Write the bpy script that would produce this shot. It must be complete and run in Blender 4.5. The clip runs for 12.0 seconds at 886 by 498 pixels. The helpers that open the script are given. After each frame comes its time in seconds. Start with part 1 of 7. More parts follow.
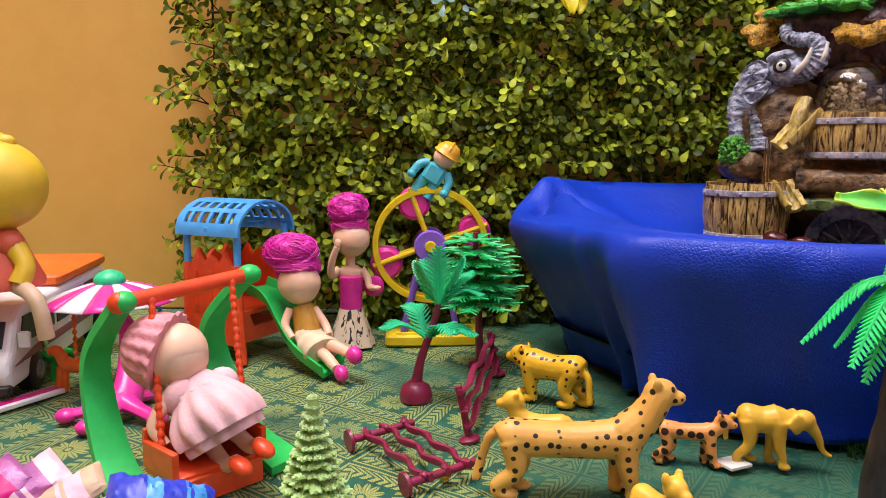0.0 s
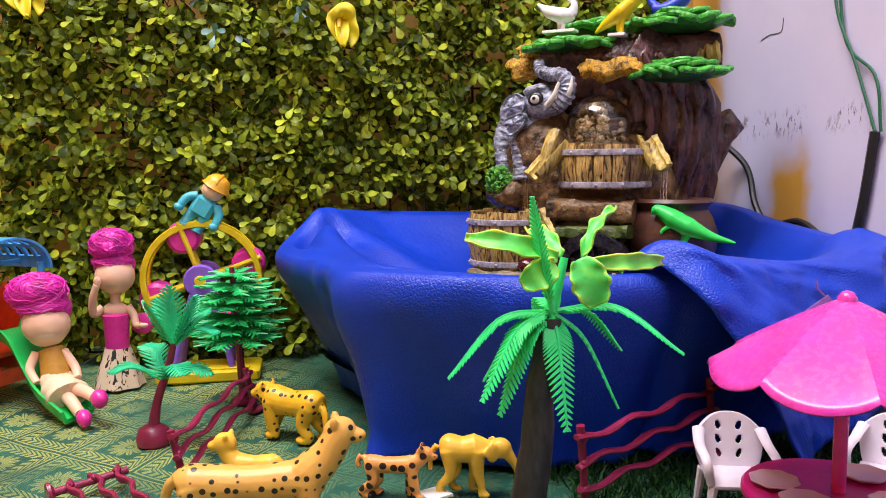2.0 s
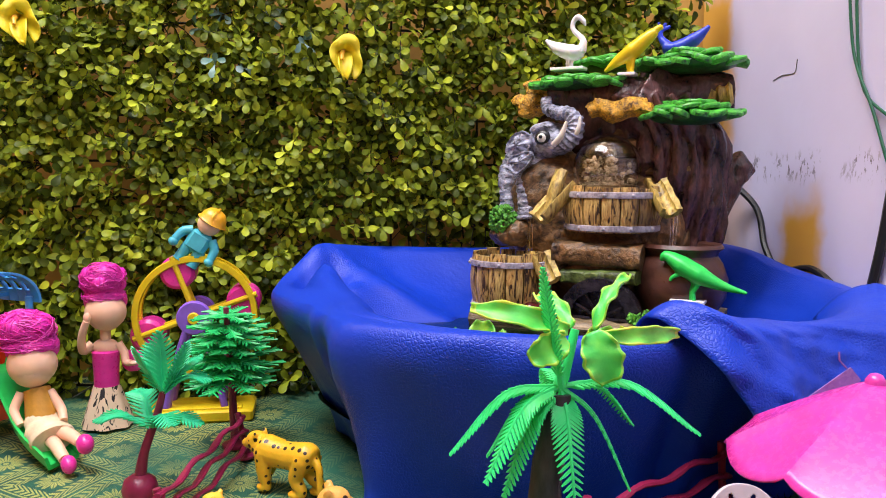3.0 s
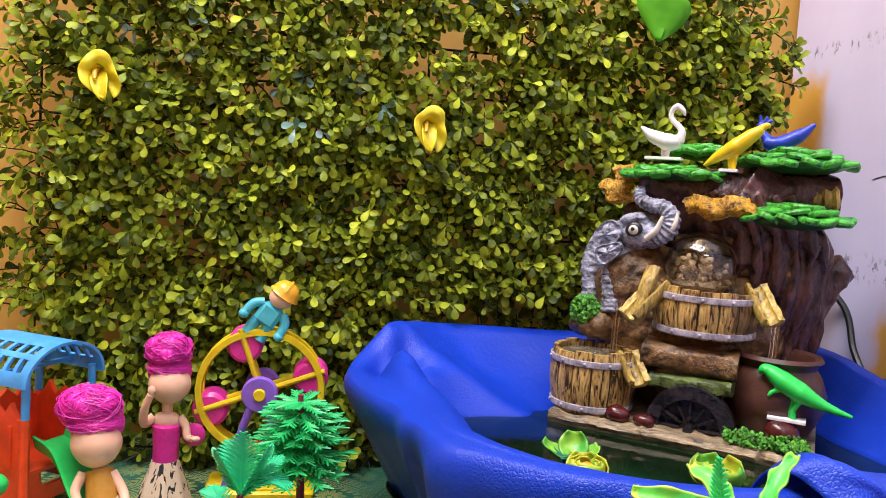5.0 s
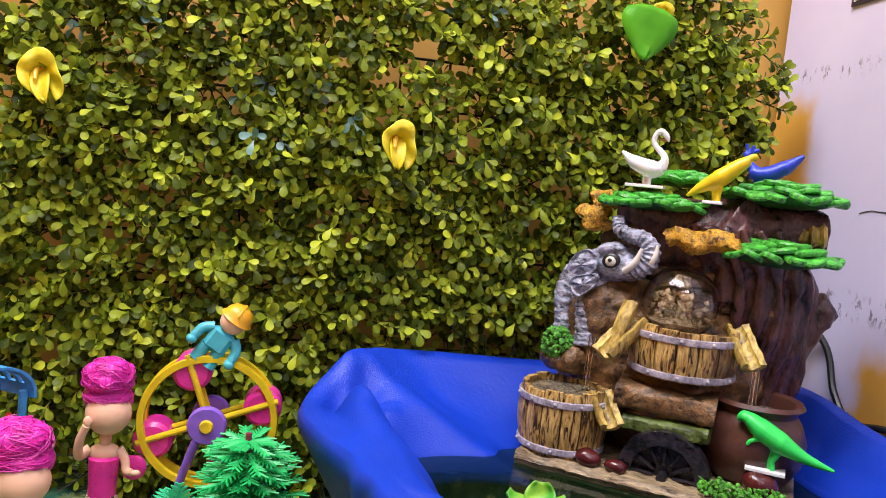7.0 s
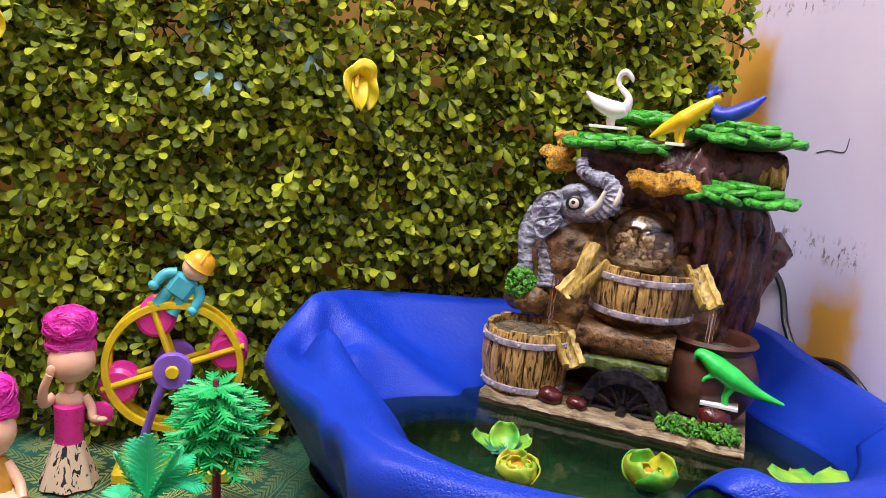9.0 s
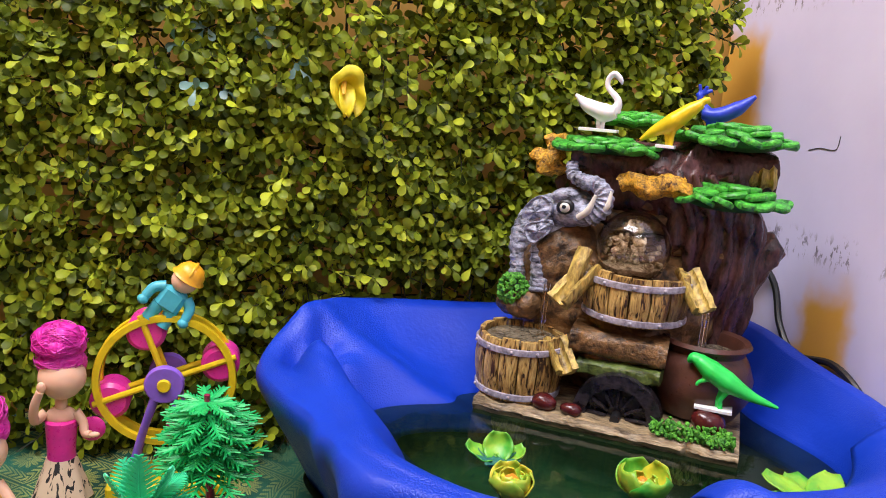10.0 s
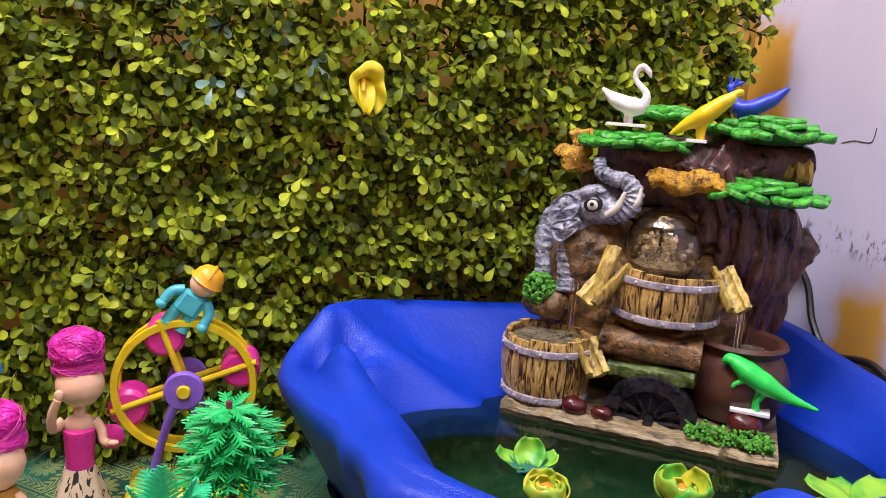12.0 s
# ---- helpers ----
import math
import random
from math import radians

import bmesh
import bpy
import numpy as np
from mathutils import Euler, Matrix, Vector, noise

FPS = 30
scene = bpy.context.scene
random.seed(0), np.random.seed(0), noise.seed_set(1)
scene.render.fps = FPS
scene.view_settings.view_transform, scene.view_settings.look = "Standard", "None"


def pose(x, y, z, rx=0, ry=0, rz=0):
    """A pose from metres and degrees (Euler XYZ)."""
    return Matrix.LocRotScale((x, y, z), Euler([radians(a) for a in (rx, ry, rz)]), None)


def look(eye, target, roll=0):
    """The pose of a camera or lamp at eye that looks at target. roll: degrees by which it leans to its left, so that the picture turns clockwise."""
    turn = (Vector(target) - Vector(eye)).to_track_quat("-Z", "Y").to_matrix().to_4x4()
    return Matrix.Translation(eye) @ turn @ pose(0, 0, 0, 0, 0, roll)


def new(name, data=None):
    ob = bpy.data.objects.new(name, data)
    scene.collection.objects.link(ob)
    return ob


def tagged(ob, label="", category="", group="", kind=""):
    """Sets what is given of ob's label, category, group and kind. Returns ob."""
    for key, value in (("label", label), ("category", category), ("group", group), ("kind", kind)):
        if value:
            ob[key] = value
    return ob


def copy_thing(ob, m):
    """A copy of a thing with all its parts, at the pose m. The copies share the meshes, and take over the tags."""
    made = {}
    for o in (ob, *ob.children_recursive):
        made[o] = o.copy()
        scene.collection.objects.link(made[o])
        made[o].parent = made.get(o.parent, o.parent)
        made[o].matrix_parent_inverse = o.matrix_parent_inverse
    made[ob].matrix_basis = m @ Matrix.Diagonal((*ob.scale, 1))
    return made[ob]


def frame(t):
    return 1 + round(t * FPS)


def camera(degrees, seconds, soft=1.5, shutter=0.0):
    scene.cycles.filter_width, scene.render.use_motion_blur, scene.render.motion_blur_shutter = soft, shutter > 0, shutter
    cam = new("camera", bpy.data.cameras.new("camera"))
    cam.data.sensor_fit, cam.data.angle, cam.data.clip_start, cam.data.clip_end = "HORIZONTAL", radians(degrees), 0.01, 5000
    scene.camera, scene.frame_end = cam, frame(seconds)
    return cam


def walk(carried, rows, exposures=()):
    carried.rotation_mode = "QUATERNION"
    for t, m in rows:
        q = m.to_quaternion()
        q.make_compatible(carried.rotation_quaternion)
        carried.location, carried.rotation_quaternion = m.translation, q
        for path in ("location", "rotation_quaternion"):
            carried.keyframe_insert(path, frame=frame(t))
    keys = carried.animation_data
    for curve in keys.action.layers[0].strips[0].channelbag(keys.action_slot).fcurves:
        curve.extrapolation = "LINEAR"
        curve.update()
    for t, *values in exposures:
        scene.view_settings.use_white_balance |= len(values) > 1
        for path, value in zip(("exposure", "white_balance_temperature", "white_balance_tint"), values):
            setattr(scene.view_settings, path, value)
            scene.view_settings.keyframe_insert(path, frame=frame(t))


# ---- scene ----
cam = camera(59.9, 12.0, soft=0.95)
METRES, EYE, TILT, LEAN, TURN = 0.3, 0.153, -7.6, 0.0, 0.0
ROWS = [
    (0.0, 0.0, 0.0, 0.0, -0.0, 0.0, -0.0),
    (0.5, 0.1231, -0.0233, 0.0036, -2.63, 0.56, 0.76),
    (1.0, 0.2111, -0.0522, 0.0137, -4.92, 0.85, 1.37),
    (1.5, 0.2679, -0.0315, 0.0178, -6.6, 0.97, 1.63),
    (2.0, 0.3245, -0.0237, 0.028, -7.33, 1.26, 1.53),
    (2.5, 0.3367, 0.0054, 0.0603, -7.49, 1.71, 1.11),
    (4.5, 0.1973, 0.0808, 0.2257, -6.99, 3.05, -2.2),
    (5.0, 0.1584, 0.1186, 0.2671, -7.0, 3.19, -3.1),
    (5.5, 0.1637, 0.1531, 0.2881, -7.37, 3.13, -3.82),
    (6.0, 0.1871, 0.1802, 0.3197, -7.99, 3.07, -4.31),
    (6.5, 0.1816, 0.2137, 0.3424, -8.47, 3.06, -4.55),
    (8.5, 0.1902, 0.2299, 0.3758, -11.21, -1.24, -4.65),
    (9.0, 0.176, 0.2283, 0.3904, -11.86, -2.66, -4.22),
    (9.5, 0.1817, 0.2417, 0.4097, -12.16, -3.24, -3.67),
    (10.0, 0.1888, 0.2386, 0.429, -12.17, -3.42, -3.12),
    (10.5, 0.1853, 0.2469, 0.4353, -12.08, -3.53, -2.75),
    (11.0, 0.1715, 0.2589, 0.4368, -11.7, -3.68, -2.52),
    (11.5, 0.1631, 0.2795, 0.427, -11.49, -3.79, -2.41),
    (12.0, 0.1638, 0.2906, 0.4309, -11.61, -3.66, -2.49),
]
walk(cam, [(t, pose(0, 0, EYE, TILT, LEAN, TURN) @ pose(METRES * x, METRES * y, METRES * z, 90 + pitch, roll, yaw)) for t, x, y, z, yaw, pitch, roll in ROWS],
     exposures=[(0.0, -0.27), (1.0, -0.11), (2.0, -0.05), (5.0, -0.02), (8.5, -0.11), (12.0, -0.15)])

# ---- light: a dim room lit by a ceiling panel and an added cool fill ----
world = bpy.data.worlds.new("world")
scene.world = world
world.use_nodes = True
world.node_tree.nodes["Background"].inputs[0].default_value = (0.75, 0.8, 1.0, 1)
world.node_tree.nodes["Background"].inputs[1].default_value = 0.03


def area_lamp(name, m, size_x, size_y, power, colour):
    data = bpy.data.lights.new(name, "AREA")
    data.shape, data.size, data.size_y, data.energy, data.color = "RECTANGLE", size_x, size_y, power, colour
    ob = new(name, data)
    ob.matrix_world = m
    return ob


area_lamp("ceiling_panel", look((-0.32, 0.26, 1.68), (0.08, 0.5, 0.08)), 1.1, 0.55, 48.5, (0.99, 0.955, 1.0))
# unseen fill near the camera, added to lift surfaces that face it
area_lamp("cool_fill", look((0.05, -0.8, 1.5), (0.2, 0.6, 0.25)), 0.5, 0.2, 7, (0.84, 0.86, 1.0))


# ---- materials ----
class Nodes:
    """A short way to write a node material."""

    def __init__(self, name):
        self.mat = bpy.data.materials.new(name)
        self.mat.use_nodes = True
        self.tree = self.mat.node_tree
        self.bsdf = self.tree.nodes["Principled BSDF"]

    def add(self, kind):
        return self.tree.nodes.new(kind)

    def put(self, value, socket):
        if isinstance(value, bpy.types.NodeSocket):
            self.tree.links.new(value, socket)
        else:
            socket.default_value = value

    def maths(self, op, a, b=0.0, c=0.0):
        node = self.add("ShaderNodeMath")
        node.operation = op
        for value, socket in zip((a, b, c), node.inputs):
            self.put(value, socket)
        return node.outputs[0]

    def noise(self, vector, scale, detail=3.0, rough=0.55, distort=0.0):
        node = self.add("ShaderNodeTexNoise")
        self.put(vector, node.inputs["Vector"])
        node.inputs["Scale"].default_value, node.inputs["Detail"].default_value = scale, detail
        node.inputs["Roughness"].default_value, node.inputs["Distortion"].default_value = rough, distort
        return node.outputs["Fac"]

    def ramp(self, fac, stops):
        node = self.add("ShaderNodeValToRGB")
        self.put(fac, node.inputs[0])
        while len(node.color_ramp.elements) < len(stops):
            node.color_ramp.elements.new(0.5)
        for element, (place, colour) in zip(node.color_ramp.elements, stops):
            element.position, element.color = place, (*colour, 1) if len(colour) == 3 else colour
        return node.outputs[0]

    def step(self, value, low, high):
        node = self.add("ShaderNodeMapRange")
        node.interpolation_type = "SMOOTHSTEP"
        self.put(value, node.inputs[0])
        node.inputs[1].default_value, node.inputs[2].default_value = low, high
        return node.outputs[0]

    def mix(self, fac, a, b, kind="MIX"):
        node = self.add("ShaderNodeMix")
        node.data_type, node.blend_type = "RGBA", kind
        self.put(fac, node.inputs[0])
        self.put(a if isinstance(a, bpy.types.NodeSocket) else (*a, 1), node.inputs[6])
        self.put(b if isinstance(b, bpy.types.NodeSocket) else (*b, 1), node.inputs[7])
        return node.outputs[2]

    def coords(self, kind="Object"):
        return self.add("ShaderNodeTexCoord").outputs[kind]

    def world_place(self):
        return self.add("ShaderNodeNewGeometry").outputs["Position"]

    def bump(self, height, strength, distance):
        node = self.add("ShaderNodeBump")
        self.put(height, node.inputs["Height"])
        node.inputs["Strength"].default_value, node.inputs["Distance"].default_value = strength, distance
        self.tree.links.new(node.outputs[0], self.bsdf.inputs["Normal"])

    def base(self, colour, rough=0.5, metal=0.0):
        self.put(colour if isinstance(colour, bpy.types.NodeSocket) else (*colour, 1), self.bsdf.inputs["Base Color"])
        self.put(rough, self.bsdf.inputs["Roughness"])
        self.put(metal, self.bsdf.inputs["Metallic"])
        return self.mat


def shade(c, k):
    return tuple(min(1.0, v * k) for v in c)


def plastic(name, colour, rough=0.32, scatter=0.25, relief=0.15, vary=0.22):
    """Moulded toy plastic: slight blotches, fine moulding relief, scuffs in the gloss."""
    n = Nodes(name)
    p = n.coords()
    blotch = n.noise(p, 90, 3)
    col = n.ramp(blotch, [(0.25, shade(colour, 1 - vary)), (0.75, shade(colour, 1 + vary * 0.6))])
    gloss = n.maths("MULTIPLY_ADD", n.noise(p, 400, 4), 0.25, rough - 0.1)
    n.bsdf.inputs["Subsurface Weight"].default_value = scatter
    n.bsdf.inputs["Subsurface Radius"].default_value = (0.003, 0.0025, 0.002)
    n.bsdf.inputs["Subsurface Scale"].default_value = 0.6
    n.bump(n.noise(p, 700, 3), relief, 0.0004)
    return n.base(col, gloss)


def spotted(name, colour, spot, scale=190, size=0.32):
    """Yellow toy plastic with painted dark dots."""
    n = Nodes(name)
    p = n.coords()
    v = n.add("ShaderNodeTexVoronoi")
    n.put(p, v.inputs["Vector"])
    v.inputs["Scale"].default_value, v.inputs["Randomness"].default_value = scale, 0.40
    dots = n.step(v.outputs["Distance"], size, size - 0.06)
    col = n.ramp(n.noise(p, 60, 3), [(0.3, shade(colour, 0.82)), (0.7, shade(colour, 1.1))])
    n.bsdf.inputs["Subsurface Weight"].default_value = 0.2
    n.bsdf.inputs["Subsurface Scale"].default_value = 0.001
    n.bump(n.noise(p, 600, 3), 0.3, 0.0004)
    return n.base(n.mix(dots, col, spot), 0.42)


def stone(name, dark, light, scale=60, rough=0.5, relief=0.6, depth=0.0015, stretch=(1, 1, 1)):
    """Painted casting: dark in the hollows' paint wash, light brushed on, deep relief."""
    n = Nodes(name)
    m = n.add("ShaderNodeMapping")
    n.put(n.coords(), m.inputs[0])
    m.inputs["Scale"].default_value = stretch
    p = m.outputs[0]
    a = n.noise(p, scale, 6, 0.65, 0.4)
    b = n.noise(p, scale * 4, 4, 0.6)
    f = n.maths("MULTIPLY_ADD", b, 0.45, n.maths("MULTIPLY", a, 0.6))
    n.bump(f, relief, depth)
    return n.base(n.ramp(f, [(0.40, dark), (0.64, light)]), rough)


def barrel_wood(name):
    n = Nodes(name)
    m = n.add("ShaderNodeMapping")
    n.put(n.coords(), m.inputs[0])
    m.inputs["Scale"].default_value = (1, 1, 0.16)
    grain = n.noise(m.outputs[0], 420, 4, 0.6, 1.2)
    patch = n.noise(n.coords(), 45, 2)
    col = n.ramp(grain, [(0.40, (0.03, 0.012, 0.004)), (0.46, (0.36, 0.21, 0.055)), (0.70, (0.74, 0.52, 0.18))])
    col = n.mix(n.maths("MULTIPLY", n.step(patch, 0.52, 0.66), 0.75), col, (0.07, 0.028, 0.010))
    n.bump(grain, 0.8, 0.0012)
    return n.base(col, 0.42)


def leaf_material(name, dark, mid, light, rough=0.38):
    n = Nodes(name)
    g = n.add("ShaderNodeNewGeometry")
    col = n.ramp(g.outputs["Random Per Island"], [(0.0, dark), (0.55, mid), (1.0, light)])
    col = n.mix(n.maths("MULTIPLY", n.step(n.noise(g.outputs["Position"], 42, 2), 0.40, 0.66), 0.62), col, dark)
    n.bsdf.inputs["Specular IOR Level"].default_value = 0.16
    n.bump(n.noise(g.outputs["Position"], 900, 2), 0.2, 0.0004)
    mat = n.base(col, rough)
    thin = n.add("ShaderNodeBsdfTranslucent")
    n.put(col, thin.inputs[0])
    both = n.add("ShaderNodeMixShader")
    both.inputs[0].default_value = 0.20
    n.tree.links.new(n.bsdf.outputs[0], both.inputs[1])
    n.tree.links.new(thin.outputs[0], both.inputs[2])
    n.tree.links.new(both.outputs[0], n.tree.nodes["Material Output"].inputs[0])
    return mat


def brocade():
    """Dark teal cloth with a woven gold lattice of diamonds, bands and rosettes."""
    n = Nodes("teal_gold_brocade")
    p = n.world_place()
    warp = n.add("ShaderNodeSeparateXYZ")
    n.put(p, warp.inputs[0])
    wob = n.maths("MULTIPLY_ADD", n.noise(p, 14, 2), 0.014, -0.007)
    x = n.maths("ADD", warp.outputs[0], wob)
    y = n.maths("ADD", warp.outputs[1], n.maths("MULTIPLY", wob, -0.7))
    ca, sa = math.cos(0.22), math.sin(0.22)
    xr = n.maths("ADD", n.maths("MULTIPLY", x, ca), n.maths("MULTIPLY", y, sa))
    yr = n.maths("SUBTRACT", n.maths("MULTIPLY", y, ca), n.maths("MULTIPLY", x, sa))
    a = n.maths("MULTIPLY", n.maths("ADD", xr, n.maths("MULTIPLY", yr, 0.85)), 14.5)
    b = n.maths("MULTIPLY", n.maths("SUBTRACT", xr, n.maths("MULTIPLY", yr, 0.85)), 14.5)
    fa = n.maths("SUBTRACT", n.maths("FRACT", a), 0.5)
    fb = n.maths("SUBTRACT", n.maths("FRACT", b), 0.5)
    aa, ab = n.maths("ABSOLUTE", fa), n.maths("ABSOLUTE", fb)
    d = n.maths("MAXIMUM", aa, ab)
    r = n.maths("SQRT", n.maths("ADD", n.maths("MULTIPLY", fa, fa), n.maths("MULTIPLY", fb, fb)))
    turn = n.maths("ARCTAN2", fa, fb)
    petal = n.maths("MULTIPLY_ADD", n.maths("ABSOLUTE", n.maths("SINE", n.maths("MULTIPLY", turn, 6.0))), 0.11, 0.14)
    veins = n.maths("GREATER_THAN", n.maths("ABSOLUTE", n.maths("SINE", n.maths("MULTIPLY", turn, 12.0))), 0.30)
    flower = n.maths("MULTIPLY", n.maths("MULTIPLY", n.maths("LESS_THAN", r, petal), n.maths("GREATER_THAN", r, 0.055)), veins)
    flower = n.maths("MAXIMUM", flower, n.maths("LESS_THAN", r, 0.035))
    # leaf-like barbs along the bands
    barbs = n.maths("GREATER_THAN", n.maths("SINE", n.maths("MULTIPLY", n.maths("ADD", n.maths("ADD", fa, fb), n.maths("MULTIPLY", n.maths("ABSOLUTE", n.maths("SUBTRACT", d, 0.36)), 1.6)), 62.0)), -0.25)
    band = n.maths("MULTIPLY", n.maths("GREATER_THAN", d, 0.275), n.maths("LESS_THAN", d, 0.44))
    band = n.maths("MULTIPLY", band, barbs)
    line = n.maths("MULTIPLY", n.maths("GREATER_THAN", d, 0.455), n.maths("LESS_THAN", d, 0.48))
    gold = n.maths("MAXIMUM", n.maths("MAXIMUM", flower, band), line)
    thread = n.add("ShaderNodeTexWave")
    thread.wave_type, thread.bands_direction = "BANDS", "X"
    n.put(p, thread.inputs["Vector"])
    thread.inputs["Scale"].default_value, thread.inputs["Distortion"].default_value = 260, 0.6
    weave = thread.outputs["Fac"]
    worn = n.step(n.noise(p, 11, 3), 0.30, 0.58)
    # gold dims towards the tub: shade on that side put into the colour
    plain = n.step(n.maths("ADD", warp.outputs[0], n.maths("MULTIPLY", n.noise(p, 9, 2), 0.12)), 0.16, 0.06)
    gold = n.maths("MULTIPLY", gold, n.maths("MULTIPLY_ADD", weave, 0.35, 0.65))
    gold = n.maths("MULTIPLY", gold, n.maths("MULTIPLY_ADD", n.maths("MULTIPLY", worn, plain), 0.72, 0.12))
    ground = n.ramp(n.noise(p, 30, 4), [(0.3, (0.004, 0.058, 0.038)), (0.7, (0.014, 0.125, 0.078))])
    n.bump(n.maths("ADD", gold, n.maths("MULTIPLY", weave, 0.4)), 0.35, 0.0006)
    col = n.mix(gold, ground, (0.52, 0.54, 0.14))
    return n.base(col, n.maths("MULTIPLY_ADD", gold, -0.2, 0.62), n.maths("MULTIPLY", gold, 0.25))


def blue_leather():
    n = Nodes("blue_leatherette")
    p = n.coords()
    v = n.add("ShaderNodeTexVoronoi")
    v.feature = "DISTANCE_TO_EDGE"
    n.put(p, v.inputs["Vector"])
    v.inputs["Scale"].default_value = 520
    grain = n.step(v.outputs["Distance"], 0.0, 0.25)
    n.bump(n.maths("ADD", n.maths("MULTIPLY", grain, n.step(n.noise(p, 9, 2), 0.40, 0.60)), n.noise(p, 300, 3)), 0.40, 0.0006)
    col = n.ramp(n.noise(p, 12, 3), [(0.3, (0.003, 0.032, 0.39)), (0.7, (0.006, 0.048, 0.52))])
    n.bsdf.inputs["Specular IOR Level"].default_value = 0.38
    return n.base(col, 0.42)


def yellow_wall():
    n = Nodes("ochre_wall_paint")
    p = n.world_place()
    a = n.noise(p, 3.5, 4)
    b = n.noise(p, 40, 5)
    col = n.ramp(n.maths("MULTIPLY_ADD", b, 0.3, n.maths("MULTIPLY", a, 0.7)), [(0.3, (0.56, 0.30, 0.055)), (0.7, (0.68, 0.40, 0.095))])
    scuff = n.maths("MULTIPLY", n.step(n.noise(p, 90, 5, 0.7, 1.0), 0.70, 0.76), 0.5)
    n.bump(n.noise(p, 160, 5), 0.15, 0.001)
    return n.base(n.mix(scuff, col, (0.25, 0.13, 0.04)), 0.55)


def lilac_wall():
    """Pale lilac paint with ochre patches near the corner and rows of dark dirt specks."""
    n = Nodes("lilac_wall_paint")
    p = n.world_place()
    s = n.add("ShaderNodeSeparateXYZ")
    n.put(p, s.inputs[0])
    y, z = s.outputs[1], s.outputs[2]
    soft = n.maths("MULTIPLY_ADD", n.noise(p, 22, 3), 0.05, -0.025)
    col = n.ramp(n.noise(p, 8, 4), [(0.3, (0.55, 0.52, 0.74)), (0.7, (0.64, 0.61, 0.83))])
    yw = n.maths("ADD", y, soft)
    zw = n.maths("ADD", z, soft)
    patch = n.maths("MULTIPLY", n.step(yw, 0.645, 0.665), n.step(zw, 0.36, 0.33))
    low = n.maths("MULTIPLY", n.maths("MULTIPLY", n.step(yw, 0.505, 0.525), n.step(yw, 0.575, 0.555)), n.step(zw, 0.185, 0.15))
    low2 = n.maths("MULTIPLY", n.step(yw, 0.60, 0.64), n.step(zw, 0.21, 0.16))
    ochre = n.maths("MAXIMUM", n.maths("MAXIMUM", patch, n.maths("MULTIPLY", low, 1.0)), n.maths("MULTIPLY", low2, 0.4))
    col = n.mix(ochre, col, (0.66, 0.36, 0.06))

    def row(at, spread):
        near = n.step(n.maths("ABSOLUTE", n.maths("SUBTRACT", n.maths("ADD", z, n.maths("MULTIPLY", soft, 0.25)), at)), spread, 0.0)
        m = n.add("ShaderNodeMapping")
        n.put(p, m.inputs[0])
        m.inputs["Scale"].default_value = (1, 1, 0.45)
        specks = n.step(n.noise(m.outputs[0], 210, 4, 0.7), 0.54, 0.61)
        return n.maths("MULTIPLY", n.maths("MULTIPLY", near, specks), n.step(n.noise(p, 25, 2), 0.36, 0.50))

    dirt = n.maths("MAXIMUM", row(0.191, 0.015), row(0.366, 0.009))
    stray = n.maths("MULTIPLY", n.step(n.noise(p, 120, 5, 0.7, 1.5), 0.74, 0.78), 0.7)
    col = n.mix(n.maths("MAXIMUM", n.maths("MULTIPLY", dirt, 0.85), stray), col, (0.06, 0.05, 0.07))
    n.bump(n.noise(p, 120, 5), 0.12, 0.001)
    return n.base(col, 0.5)


YELLOW_WALL, LILAC_WALL = yellow_wall(), lilac_wall()
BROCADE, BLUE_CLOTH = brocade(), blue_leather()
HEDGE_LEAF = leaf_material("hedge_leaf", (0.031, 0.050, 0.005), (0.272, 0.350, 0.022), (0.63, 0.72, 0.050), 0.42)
# bluish highlights on a few hedge leaves, put into their colour
GLINT_LEAF = leaf_material("glint_hedge_leaf", (0.10, 0.22, 0.17), (0.28, 0.44, 0.38), (0.46, 0.62, 0.60), 0.30)
TWIG = plastic("dark_twig", (0.018, 0.022, 0.008), 0.6, 0.0)
BLACK = plastic("black_plastic", (0.012, 0.012, 0.014), 0.35, 0.0)
DARK_TRUNK = stone("dark_palm_trunk", (0.010, 0.010, 0.012), (0.045, 0.042, 0.050), 120, 0.45, 0.5, 0.0008, (1, 1, 0.3))
EMERALD = plastic("emerald_plastic", (0.03, 0.58, 0.26), 0.38, 0.3)
PALM_GREEN = plastic("bright_palm_plastic", (0.037, 0.775, 0.213), 0.36, 0.3)
PINE_GREEN = plastic("pine_plastic", (0.018, 0.50, 0.13), 0.42, 0.15)
PARROT_GREEN = plastic("parrot_green_plastic", (0.03, 0.66, 0.10), 0.35, 0.3)
LIME = plastic("lime_plastic", (0.46, 0.68, 0.24), 0.45, 0.4)
YELLOW = plastic("yellow_plastic", (0.80, 0.58, 0.015), 0.32, 0.25)
FLOWER_YELLOW = plastic("flower_yellow", (0.80, 0.66, 0.02), 0.5, 0.4)
GOLD_TOY = plastic("ochre_toy_plastic", (0.84, 0.50, 0.05), 0.4, 0.25)
LEOPARD_BIG = spotted("tan_leopard", (0.74, 0.40, 0.085), (0.018, 0.009, 0.004), 205, 0.31)
LEOPARD_GOLD = spotted("gold_leopard", (0.82, 0.46, 0.02), (0.025, 0.010, 0.004), 215, 0.32)
LEOPARD_SMALL = spotted("orange_leopard", (0.80, 0.34, 0.085), (0.025, 0.008, 0.006), 190, 0.38)
RED = plastic("red_orange_plastic", (0.80, 0.075, 0.015), 0.35, 0.25)
ORANGE = plastic("orange_plastic", (0.85, 0.17, 0.02), 0.35, 0.25)
